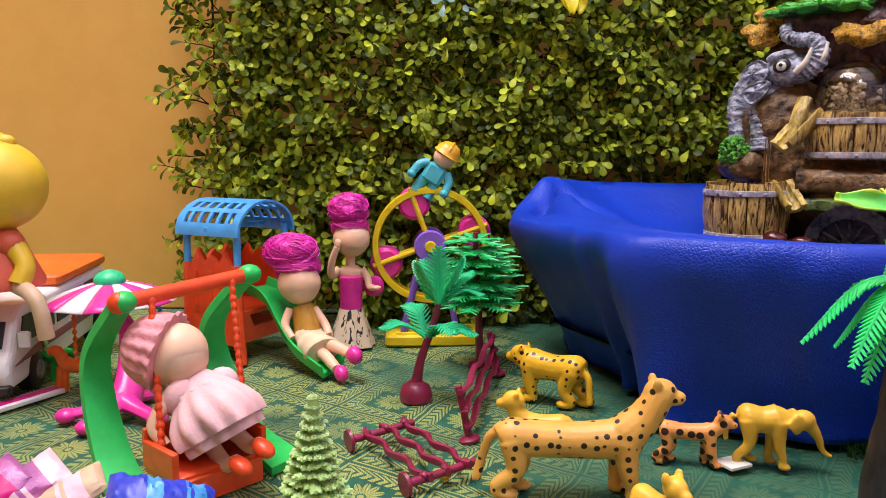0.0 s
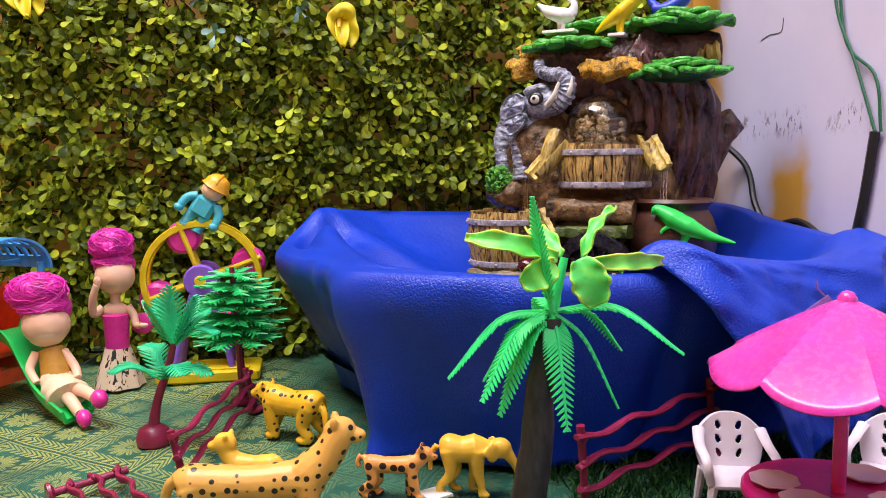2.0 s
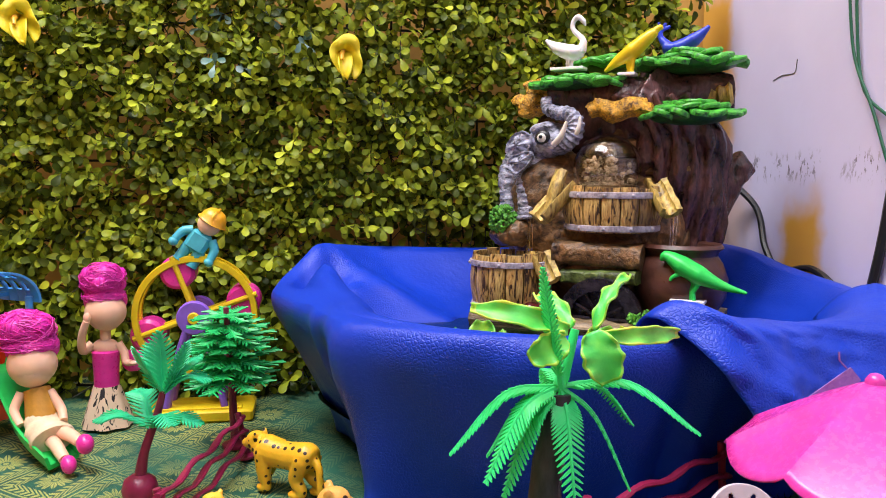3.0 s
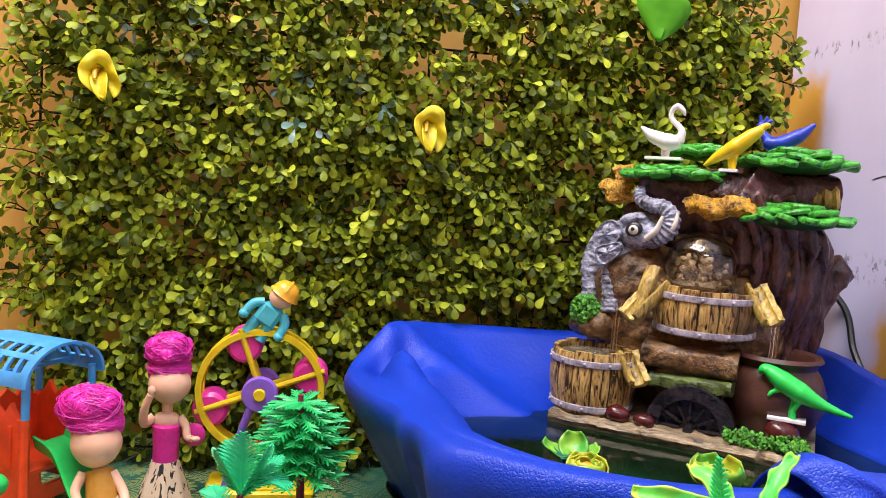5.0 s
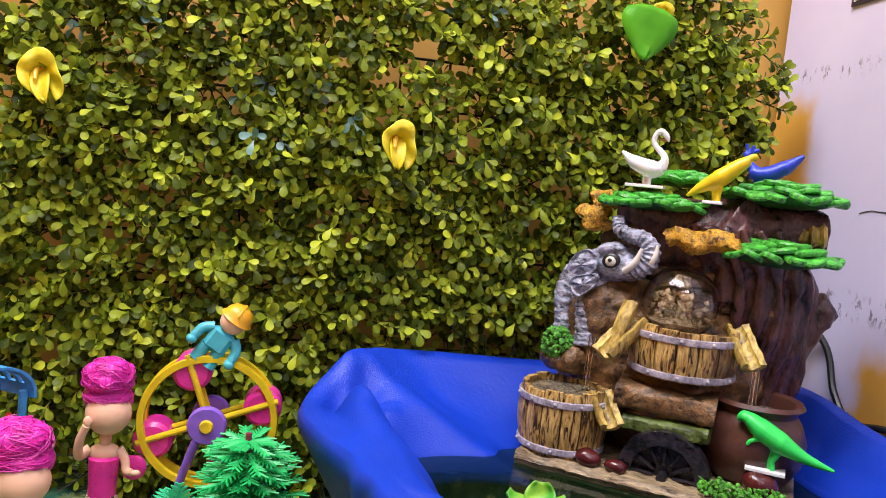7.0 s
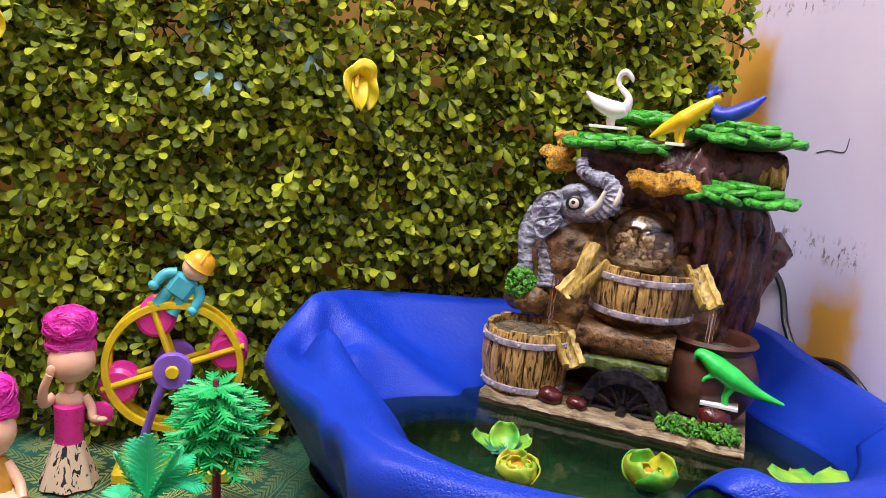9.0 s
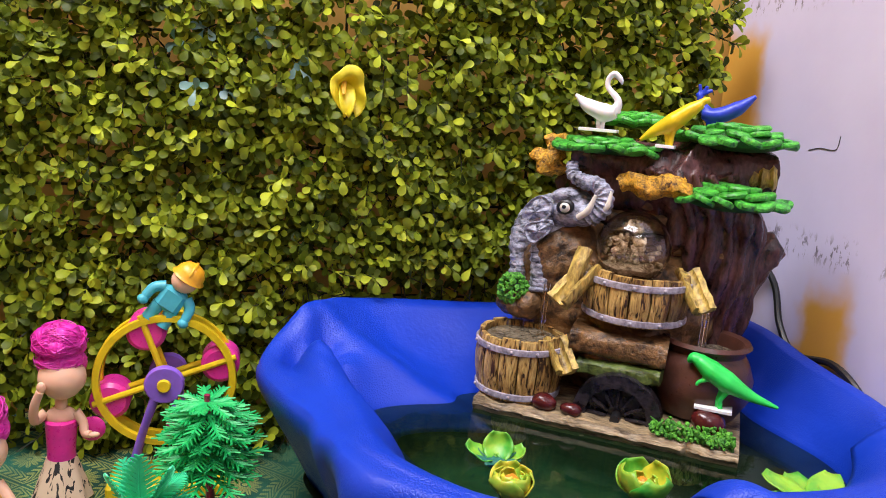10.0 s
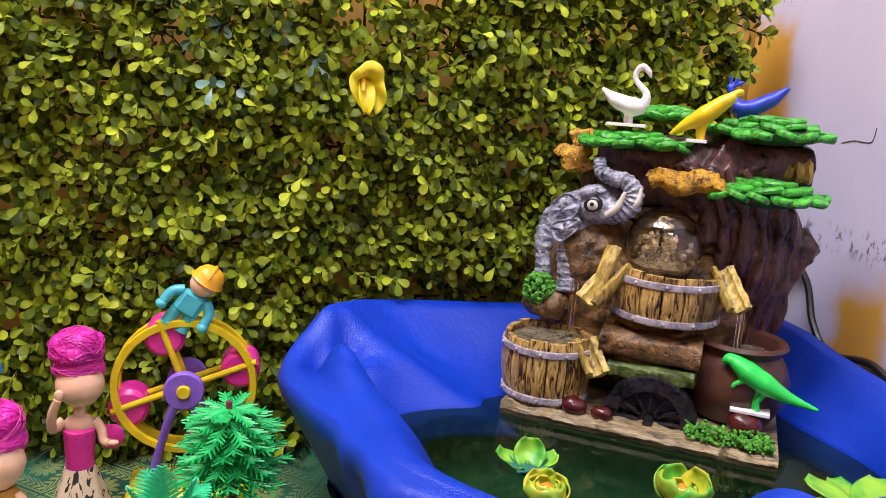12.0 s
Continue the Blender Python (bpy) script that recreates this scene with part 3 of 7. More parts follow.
def silk_flower(x, y, z, turn, big=1.0, label="yellow silk flower with curled petals pinned to the hedge"):
    """A calla-like bloom: one broad spathe round a deep throat, drawn out to a point below, with a curled tongue."""
    f = thing("yellow_flower", label, "flower", pose(x, y, z, 0, turn, 0), "flowers on the hedge")
    s = Shape()
    rows = []
    for i in range(15):
        t = i / 14
        row = []
        for j in range(45):
            a = radians(-172 + 344 * j / 44)
            down = max(0.0, -math.cos(a))
            reach = (0.0122 + 0.0005 * math.cos(a) + 0.0052 * down ** 4 + 0.0012 * math.sin(3 * a)) * big
            r = 0.0022 + (reach - 0.0022) * t ** 1.15
            fore = -0.016 * t ** 0.62 + 0.0075 * max(0.0, t - 0.6) ** 1.2 * (1 + 1.6 * math.cos(a)) + 0.0012 * t * math.sin(5 * a + 1.0)
            # the sides roll inwards over the throat
            roll = 1 - 0.12 * t * t * abs(math.sin(a)) ** 3
            row.append((r * math.sin(a) * roll, fore * big + 0.008, r * math.cos(a)))
        rows.append(row)
    s.at = pose(0, 0, 0, 12, -14, 10)
    s.sheet(rows)
    thick(part("spathe", s, FLOWER_YELLOW, f), 0.0007)
    s = Shape()
    rows = []
    for i in range(13):
        t = i / 12
        w = 0.0052 * big * math.sin(math.pi * (0.14 + 0.80 * t)) ** 0.7
        rows.append([(u * w + 0.0022 * t, 0.006 - 0.017 * math.sin(1.9 * t) + 0.0032 * (1 - u * u), 0.006 - 0.0235 * big * t + 0.001 * math.sin(4 * u)) for u in (-1, -0.7, -0.35, 0, 0.35, 0.7, 1)])
    s.sheet(rows)
    thick(part("tongue", s, FLOWER_YELLOW, f, "curled inner petal"), 0.0007)
    s = Shape()
    s.tube(curve_points([(-0.001, 0.006, 0.003), (-0.002, -0.003, 0.000), (-0.0015, -0.008, -0.006)], 4), spread([0.0016, 0.0018, 0.0012], 9), 8)
    part("stamen", s, GOLD_TOY, f)
    s = Shape()
    s.tube([(0, 0.03, -0.002), (0, 0.006, 0.0)], [0.0014, 0.0022], 8)
    part("stem", s, GREEN, f)
    return f


silk_flower(0.100, 0.628, 0.276, 6, 1.12)
silk_flower(-0.139, 0.630, 0.295, -10, 1.15)
top_flower = silk_flower(0.284, 0.632, 0.388, 30, 0.8, label="yellow silk flower with a large green leaf on the hedge top")
s = Shape()
rows = []
for i in range(11):
    t = i / 10
    w = 0.0215 * math.sin(math.pi * (0.10 + 0.90 * t ** 0.62)) ** 0.8 + 0.0004
    rows.append([(u * w, -0.012 - 0.004 * t + 0.002 * abs(u) + 0.0012 * math.sin(u * 6 + t * 4), 0.010 - 0.040 * t) for u in (-1, -0.6, -0.2, 0.2, 0.6, 1)])
s.at = pose(-0.006, 0, -0.012, 0, -22, 0)
s.sheet(rows)
thick(part("leaf", s, leaf_material("broad_leaf", (0.06, 0.30, 0.01), (0.11, 0.42, 0.02), (0.18, 0.50, 0.03)), top_flower, "broad green leaf"), 0.0006)

# ---- the blue-draped pond ----
RIM = [(0.054, 0.555, 0.104), (0.083, 0.466, 0.104), (0.099, 0.412, 0.106), (0.142, 0.371, 0.107), (0.200, 0.353, 0.107), (0.255, 0.350, 0.108), (0.310, 0.362, 0.109), (0.375, 0.385, 0.107),
       (0.412, 0.440, 0.112), (0.416, 0.520, 0.118), (0.405, 0.590, 0.128), (0.345, 0.632, 0.126), (0.225, 0.640, 0.122), (0.125, 0.636, 0.124), (0.088, 0.610, 0.126)]


def loop_at(points, t):
    n = len(points)
    i = int(t * n) % n
    f = t * n - int(t * n)
    a, b, c, d = (Vector(points[(i + k) % n]) for k in (-1, 0, 1, 2))
    return 0.5 * (2 * b + (c - a) * f + (2 * a - 5 * b + 4 * c - d) * f * f + (3 * b - a - 3 * c + d) * f ** 3)


# how far in from the rim the cloth meets the water, and how much it bulges on the way, rim point by rim point
INSET = ((0.064, 0.018), (0.044, 0.014), (0.034, 0.011), (0.030, 0.006), (0.020, 0.002), (0.020, 0.002), (0.020, 0.002), (0.022, 0.003),
         (0.026, 0.004), (0.036, -0.004), (0.032, -0.002), (0.026, 0.0), (0.055, -0.006), (0.088, -0.010), (0.098, -0.006))


def pond():
    base = Vector((0.245, 0.50, 0))
    n = 480
    water_z = 0.0775
    tub = thing("pond_tub", "round tub draped in bright blue leatherette with folds", "tub")

    def bell(t, at, wide):
        d = abs(t - at) % 1
        return math.exp(-(min(d, 1 - d) / wide) ** 2)

    outer = ((-0.032, 0.0), (-0.030, 0.14), (-0.022, 0.30), (-0.012, 0.5), (-0.001, 0.70), (0.0062, 0.85), (0.0066, 0.94), (0.0035, 0.985))
    inner = (0.0, 0.05, 0.12, 0.22, 0.34, 0.46, 0.58, 0.70, 0.82, 0.92, 1.0, 1.12, 1.3)
    columns = []
    for j in range(n):
        t = j / n
        p = loop_at(RIM, t)
        inset, bulge, _ = loop_at([(a, b, 0) for a, b in INSET], t)
        out = Vector((p.x - base.x, p.y - base.y, 0))
        reach = out.length
        out.normalize()
        line = []
        # outside: tapering to the foot, one deep fold at the near corner and soft ones elsewhere
        fold = 0.0030 * noise.noise(Vector((t * 22, 0, 1))) + 0.0014 * noise.noise(Vector((t * 60, 0, 4)))
        gather = 0.022 * bell(t, 0.150, 0.020) - 0.016 * bell(t, 0.098, 0.022) - 0.016 * bell(t, 0.030, 0.050) + 0.012 * bell(t, 0.075, 0.008) + 0.010 * bell(t, 0.955, 0.02) - 0.012 * bell(t, 0.338, 0.012)
        for spread_out, h in outer:
            low = 1 - h
            r = reach + spread_out * (1.0 - 0.3 * bell(t, 0.22, 0.16)) + (gather + fold * 1.6) * low ** 0.8
            r += 0.0040 * bell(t, 0.135 - 0.030 * low, 0.010) * math.sin(math.pi * h)
            r -= 0.0035 * bell(t, 0.165 - 0.020 * low, 0.012) * math.sin(math.pi * h)
            r += 0.0016 * noise.noise(Vector((t * 44, h * 4, 7)))
            line.append(base + out * r + Vector((0, 0, max(0.003, p.z * h))))
        crest = p.z + 0.007 * bell(t, 0.945, 0.016)
        # inside: the cloth slopes in to the water; at the back corner it stands off as one broad sheet
        lobe = bell(t, 0.985, 0.040)
        for s_in in inner:
            g = min(s_in, 1.0)
            drop = g ** (1.35 - 0.35 * lobe)
            z = crest - (crest - water_z) * drop - (0.030 * (s_in - 1) / 0.3 if s_in > 1 else 0)
            z += bulge * math.sin(math.pi * g) * (1 - 0.3 * g)
            z -= 0.013 * lobe * bell(g, 0.20, 0.11) - 0.006 * lobe * bell(g, 0.55, 0.16)
            r = reach - inset * s_in - 0.004 * min(1.0, s_in / 0.05)
            # one sharp fold runs from the gathered corner down to the water and parts the flat lobe from the back sheet
            late = t if t > 0.5 else t + 1
            fold_at = 0.948 + 0.082 * g
            step_up = min(1.0, max(0.0, (late - fold_at) / 0.010 + 0.5))
            near_fold = bell(late, fold_at, 0.060)
            rise = math.sin(math.pi * min(1.0, g * 0.90 + 0.06))
            z += rise * near_fold * (0.011 * (step_up - 0.5) + 0.0030 * bell(late, fold_at + 0.012, 0.008)) - 0.0050 * rise * bell(late, fold_at - 0.008, 0.008)
            z += rise * (0.003 * bell(t, 0.68, 0.016) - 0.0035 * bell(t, 0.62, 0.012))
            z += 0.0014 * noise.noise(Vector((t * 30, g * 4, 17))) * math.sin(math.pi * g)
            line.append(base + out * r + Vector((0, 0, z)))
        columns.append([Vector((min(q.x, CORNER_X - 0.006), min(q.y, 0.672), q.z)) for q in line])
    s = Shape()
    dense = [curve_points(line, 3) for line in columns]
    s.rings([[dense[j][i] for j in range(n)] for i in range(len(dense[0]))], caps=False)
    thick(part("cloth_cover", s, BLUE_CLOTH, tub, "bright blue leatherette cover"), 0.0012)
    # the cloth's loose corner, folded over the rim and hanging outside
    s = Shape()
    rows = []
    for i in range(61):
        f = i / 60
        row = []
        for j in range(71):
            u = j / 70
            p = loop_at(RIM, 0.314 + 0.198 * u)
            out = Vector((p.x - base.x, p.y - base.y, 0)).normalized()
            top = Vector((p.x, p.y, p.z + 0.010 * bell(u, 0.08, 0.10) + 0.004 + 0.003 * math.sin(u * 9)))
            low = Vector((0.318, 0.330, 0.012)).lerp(Vector((0.412, 0.376, 0.046)), u)
            if f < 0.2:
                q = top - out * (0.030 * (0.2 - f) / 0.2) - Vector((0, 0, 0.022 * ((0.2 - f) / 0.2) ** 2))
            else:
                g = (f - 0.2) / 0.8
                q = top.lerp(low, g) + out * (0.017 * math.sin(math.pi * g ** 0.75)) + Vector((0, 0, 0.012 * math.sin(math.pi * g ** 0.7)))
                q += out * (0.005 * math.sin(u * 11 + 2.5 * g) * (0.35 + 0.65 * g) + 0.006 * noise.noise(Vector((u * 7, g * 5, 2))) + 0.0026 * noise.noise(Vector((u * 16, g * 12, 5))))
            row.append((min(q.x, CORNER_X - 0.006), q.y, max(q.z, 0.004)))
        rows.append(row)
    s.sheet(rows)
    thick(part("cloth_flap", s, BLUE_CLOTH, tub, "loose blue corner of the cover"), 0.0012)
    s = Shape()
    ring = []
    for j in range(120):
        p = loop_at(RIM, j / 120)
        out = Vector((p.x - base.x, p.y - base.y, 0))
        ring.append(base + out * (1 - 0.022 / max(out.length, 0.1)) + Vector((0, 0, 0.0775)))
    inner = [base + (p - base) * 0.5 for p in ring]
    for q in inner:
        q.z = 0.0775
    mid = base + Vector((0, 0, 0.0775))
    s.rings([ring, inner, [mid + (p - mid) * 0.02 for p in inner]], caps=False)
    ob = part("water", s, WATER)
    ob.visible_shadow = False
    tagged(ob, "still dark green water in the draped tub", "water", kind="structure")
    s = Shape()
    s.rings([[base + (p - base) * 0.97 + Vector((0, 0, 0.030 - p.z)) for p in ring], [base + (p - base) * 0.5 + Vector((0, 0, 0.028 - p.z)) for p in ring], [base + (p - base) * 0.02 + Vector((0, 0, 0.028 - p.z)) for p in ring]], caps=False)
    part("tub_floor", s, MURKY_FLOOR, tub, "dark green murky tub floor")


pond()


def round_petal(s, q, long, wide, cup, frill=0.0):
    """One broad cupped petal that rises along z and hollows towards -y, set at the pose q."""
    rows = []
    for i in range(11):
        t = i / 10
        w = wide * 0.5 * math.sin(math.pi * (0.13 + 0.80 * t)) ** 0.55
        rows.append([q @ Vector((u * w, cup * (u * u * 0.8 - 0.9 * math.sin(math.pi * t * 0.8)) + frill * abs(u) * math.sin(9 * t + 3 * u), long * t)) for u in (-1, -0.75, -0.5, -0.25, 0, 0.25, 0.5, 0.75, 1)])
    s.sheet(rows)


def floating_flower(x, y, turn, label, petals, heart, calyx=False):
    """Petals as (compass, lean, length, width, cup, material); the heart is a small ball."""
    f = thing("floating_flower", label, "flower", pose(x, y, 0.0790, 0, 0, turn), "flowers floating on the pond")
    for way, lean, long, wide, cup, material in petals:
        s = Shape()
        round_petal(s, pose(0, 0, 0.001, 0, 0, way) @ pose(0, -0.003, 0, lean, 0, 0), long, wide, cup, 0.0008)
        thick(part("petal", s, material, f), 0.0006)
    if heart:
        s = Shape()
        s.ball((0, 0, 0.006), (0.0050, 0.0050, 0.0062), n=14, m=10)
        rough(s, 0.0010, 220, 5)
        part("heart", s, heart, f, "orange flower heart")
    if calyx:
        s = Shape()
        for k in range(7):
            round_petal(s, pose(0, 0, 0.0012, 0, 0, 51.4 * k) @ pose(0, -0.001, 0, 74, 0, 0), 0.0125, 0.0050, 0.0010)
        thick(part("calyx", s, CALYX, f, "dark teal star-shaped calyx"), 0.0006)
    s = Shape()
    s.lathe([(0.001, -0.001), (0.0055, -0.0008), (0.0060, 0.0005), (0.0035, 0.0022), (0.001, 0.0026)], n=14)
    part("float", s, CALYX, f)


CALYX = plastic("dark_teal_calyx", (0.020, 0.150, 0.120), 0.45, 0.1)
ORANGE_HEART = plastic("orange_heart", (0.62, 0.26, 0.02), 0.5, 0.2)
floating_flower(0.180, 0.463, 10, "lime green floating flower with a dark teal calyx", [(150, 26, 0.0150, 0.0170, 0.0042, POND_PETAL), (235, 58, 0.0165, 0.0150, 0.0036, POND_PETAL), (85, 56, 0.0150, 0.0145, 0.0036, POND_PETAL)], None, True)
floating_flower(0.177, 0.427, 30, "yellow rose-like floating flower with wrapped petals", [(k * 72, 14 + 9 * (k % 3), 0.0130 + 0.0012 * (k % 3), 0.0195, 0.0050, YELLOW_PETAL) for k in range(5)] + [(40 + k * 120, 6, 0.0125, 0.0115, 0.0035, YELLOW_PETAL) for k in range(3)], ORANGE_HEART)
floating_flower(0.246, 0.421, 75, "green and yellow floating flower with an orange heart", [(k * 90 + 20, 22 + 8 * (k % 2), 0.0185, 0.0235, 0.0060, POND_PETAL if k % 2 else YELLOW_PETAL) for k in range(4)] + [(k * 120, 8, 0.0120, 0.0120, 0.0035, YELLOW_PETAL) for k in range(3)], ORANGE_HEART)
floating_flower(0.340, 0.408, 40, "flat lime green floating leaf rosette", [(k * 45, 72 + 6 * (k % 2), 0.0270 - 0.003 * (k % 2), 0.0185, 0.0020, POND_PETAL) for k in range(8)], None)


# ---- the fountain ----
FOUNT = pose(0.253, 0.496, 0, 0, 0, -33)


def staves(parent, centre, r_top, r_bot, z0, z1, count=16, bulge=0.0025):
    """A barrel: each stave and each hoop its own piece, over a dark lining."""
    body = Shape()
    cx, cy = centre
    body.lathe([(r_bot - 0.002, z0), (r_top - 0.003, z1 - 0.006), (0.001, z1 - 0.006)], (cx, cy, 0), caps=True)
    body_ob = part("barrel", body, ROCK, parent)
    for i in range(count):
        s = Shape()
        a0, a1 = 2 * math.pi * (i + 0.04) / count, 2 * math.pi * (i + 0.96) / count
        rise = rng.uniform(-0.0012, 0.0018)
        rings = []
        for k in range(6):
            t = k / 5
            r = r_bot + (r_top - r_bot) * t + bulge * math.sin(math.pi * t) + rng.uniform(-0.0002, 0.0002)
            z = z0 + (z1 + rise - z0) * t
            am = (a0 + a1) / 2
            rings.append([(cx + q * math.cos(a), cy + q * math.sin(a), z) for q, a in ((r - 0.003, a0), (r - 0.0006, a0), (r, a0 + 0.12 * (a1 - a0)), (r + 0.0003, am), (r, a1 - 0.12 * (a1 - a0)), (r - 0.0006, a1), (r - 0.003, a1))])
        s.rings(rings)
        part("stave", s, BARREL, body_ob)
    for t in (0.10, 0.84):
        s = Shape()
        r = r_bot + (r_top - r_bot) * t + bulge * math.sin(math.pi * t) + 0.0003
        z = z0 + (z1 - z0) * t
        s.lathe([(r, z - 0.0022), (r + 0.0012, z - 0.0018), (r + 0.0014, z), (r + 0.0012, z + 0.0018), (r, z + 0.0022)], (cx, cy, 0), caps=False)
        for k in range(5):
            a = -2.6 + k * 0.55
            s.ball((cx + (r + 0.0012) * math.cos(a), cy + (r + 0.0012) * math.sin(a), z), 0.0013, n=8, m=6)
        part("hoop", s, HOOP, body_ob)
    return body_ob


def leaf_cap(parent, u, v, z, ru, rv, h, count=26):
    """A flat cushion of overlapping round painted leaves."""
    # cushion coloured dark so that gaps between the leaves look shaded
    s = Shape()
    s.ball((u, v, z + h * 0.10), (ru * 0.88, rv * 0.88, h * 0.42), n=24, m=10)
    base = part("leaf_cushion", s, MOSS_SHADE, parent, "painted green leaf cushion")
    placed = []
    for ring, (k, n) in enumerate(((0.90, 15), (0.62, 10), (0.32, 6), (0.0, 1))):
        for i in range(n):
            a = 2 * math.pi * (i + 0.5 * ring + rng.uniform(-0.15, 0.15)) / n
            pu, pv = u + ru * k * math.cos(a), v + rv * k * math.sin(a)
            pz = z + h * (0.62 - 0.62 * k * k) + rng.uniform(-0.0006, 0.0006) + 0.0005
            s = Shape()
            size = rng.uniform(0.0066, 0.0092)
            s.lathe([(0.001, -0.0026), (size * 0.92, -0.0022), (size, -0.0006), (size * 0.93, 0.0008), (size * 0.6, 0.0015), (0.001, 0.0012)], n=14, turn=(math.sin(a) * -20 * k + rng.uniform(-5, 5), math.cos(a) * 20 * k + rng.uniform(-5, 5), rng.uniform(0, 360)))
            rough(s, 0.0007, 180, pu * 900)
            ob = part("round_leaf", s, MOSS_CAP, base)
            ob.location = (pu, pv, pz)


def fountain():
    f = thing("tabletop_fountain", "resin tabletop fountain with grey elephant, wooden barrels and green leaf canopy", "fountain", FOUNT)
    # plank the whole piece stands on
    s = Shape()
    rings = []
    for i in range(90):
        t = i / 89
        u = -0.081 + 0.162 * t
        e = 0.0022 * noise.noise(Vector((t * 15, 1, 0))) + 0.0012 * noise.noise(Vector((t * 48, 5, 0)))
        rings.append([(u, 0.002 + e, 0.0785), (u, 0.000 + e * 1.5, 0.0815), (u, 0.002 + e, 0.0858 + e), (u, 0.11, 0.0860), (u, 0.11, 0.07), (u, 0.004, 0.07)])
    s.rings(rings)
    part("plank_base", s, PLINTH, f, "weathered plank base")
    for u, v, w in ((-0.062, 0.022, 0.011), (0.050, 0.024, 0.011), (0.0, 0.07, 0.02)):
        s = Shape()
        s.lathe([(w * 1.2, 0.029), (w * 1.05, 0.045), (w, 0.062), (w * 1.1, 0.0705)], (u, v, 0), 22)
        rough(s, 0.0012, 120, 1)
        part("support_leg", s, BARREL, f, "bark-covered leg under the plank")
    # rock core and the leaning dark trunk
    s = Shape()
    s.ball((-0.012, 0.085, 0.135), (0.070, 0.040, 0.062), n=40, m=26)
    s.ball((-0.045, 0.080, 0.165), (0.035, 0.034, 0.040), n=30, m=20)
    s.ball((0.0, 0.066, 0.118), (0.040, 0.040, 0.030), n=30, m=20)
    rough(s, 0.0050, 60, 2)
    melt(part("rock_core", s, ROCK, f), 0.0013, 1)
    # two split ledges over the wheel, the lower one mossy
    for at, size, turn, material, label in (((0.002, 0.046, 0.1285), (0.060, 0.050, 0.017), (0, 2, 2), ROCK, "brown split ledge"), ((0.006, 0.044, 0.1140), (0.052, 0.050, 0.010), (0, -2, -3), MOSS_LEDGE, "mossy green ledge")):
        s = Shape()
        rings = []
        for k in range(25):
            x = size[0] * (k / 24 - 0.5)
            ring = []
            for m in range(28):
                a = 2 * math.pi * m / 28
                c, d = math.cos(a), math.sin(a)
                y = size[1] / 2 * math.copysign(abs(c) ** 0.35, c)
                z = size[2] / 2 * math.copysign(abs(d) ** 0.45, d)
                ring.append(Vector((x, y + 0.0022 * noise.noise(Vector((x * 160, a * 1.2, size[2] * 900))), z + 0.0012 * noise.noise(Vector((x * 200, a * 2, 4))))))
            rings.append(ring)
        s.at = pose(*at, *turn)
        s.rings(rings)
        part("ledge", s, material, f, label)
    s = Shape()
    pts = curve_points([(0.030, 0.105, 0.085), (0.040, 0.110, 0.135), (0.045, 0.105, 0.185), (0.030, 0.095, 0.225), (0.010, 0.085, 0.245)], 6)
    s.tube(pts, spread([0.034, 0.032, 0.034, 0.032, 0.030], len(pts)), 22)
    s.tube(curve_points([(0.055, 0.108, 0.150), (0.072, 0.115, 0.178), (0.090, 0.120, 0.194)], 5), spread([0.022, 0.015, 0.009], 11), 16)
    s.tube(curve_points([(-0.050, 0.085, 0.245), (0.010, 0.080, 0.240), (0.078, 0.098, 0.243)], 6), spread([0.012, 0.016, 0.014], 13), 16)
    s.ball((-0.010, 0.100, 0.222), (0.055, 0.030, 0.030), n=30, m=18)
    for k in range(9):
        a = -2.9 + k * 0.33
        pts = curve_points([(0.030 + 0.034 * math.cos(a), 0.105 + 0.034 * math.sin(a), 0.085), (0.042 + 0.033 * math.cos(a), 0.108 + 0.033 * math.sin(a), 0.150), (0.040 + 0.036 * math.cos(a + 0.2), 0.100 + 0.034 * math.sin(a + 0.2), 0.205), (0.022 + 0.034 * math.cos(a + 0.3), 0.090 + 0.032 * math.sin(a + 0.3), 0.240)], 5)
        s.tube(pts, [0.0040 + 0.0018 * math.sin(i * 1.3 + k) for i in range(len(pts))], 8)
    rough(s, 0.0030, 75, 3)
    melt(part("trunk", s, TRUNK_ROCK, f, "glossy dark brown tree trunk"), 0.0013, 1)
    s = Shape()
    pts = [(0.060 + 0.0023 * k, 0.090, 0.2395 + 0.0002 * k) for k in range(10)]
    s.tube(pts, [0.0088 + 0.0012 * math.cos(k * 2.4) for k in range(10)], 20)
    rough(s, 0.0009, 200, 2)
    part("log_end", s, SPOUT, f, "cut log end")
    for u0, u1, v, z, r in ((-0.012, 0.034, 0.056, 0.2295, 0.0075), (-0.076, -0.056, 0.080, 0.236, 0.0085), (-0.070, -0.052, 0.082, 0.249, 0.0060)):
        s = Shape()
        pts = [(u0 + (u1 - u0) * i / 12, v, z + 0.002 * math.sin(i)) for i in range(13)]
        pts = curve_points(pts, 2)
        s.tube(pts, [r * (0.60 + 0.40 * math.sin(math.pi * (i + 0.7) / 25.4)) for i in range(25)], 20)
        rough(s, 0.0026, 150, 4)
        part("bracket_fungus", s, FUNGUS, f, "orange bracket fungus")
    # barrels, spouts, pot
    staves(f, (0.0065, 0.052), 0.0325, 0.0310, 0.1440, 0.1745)
    staves(f, (-0.0605, 0.030), 0.0275, 0.0260, 0.0860, 0.1270, 14)
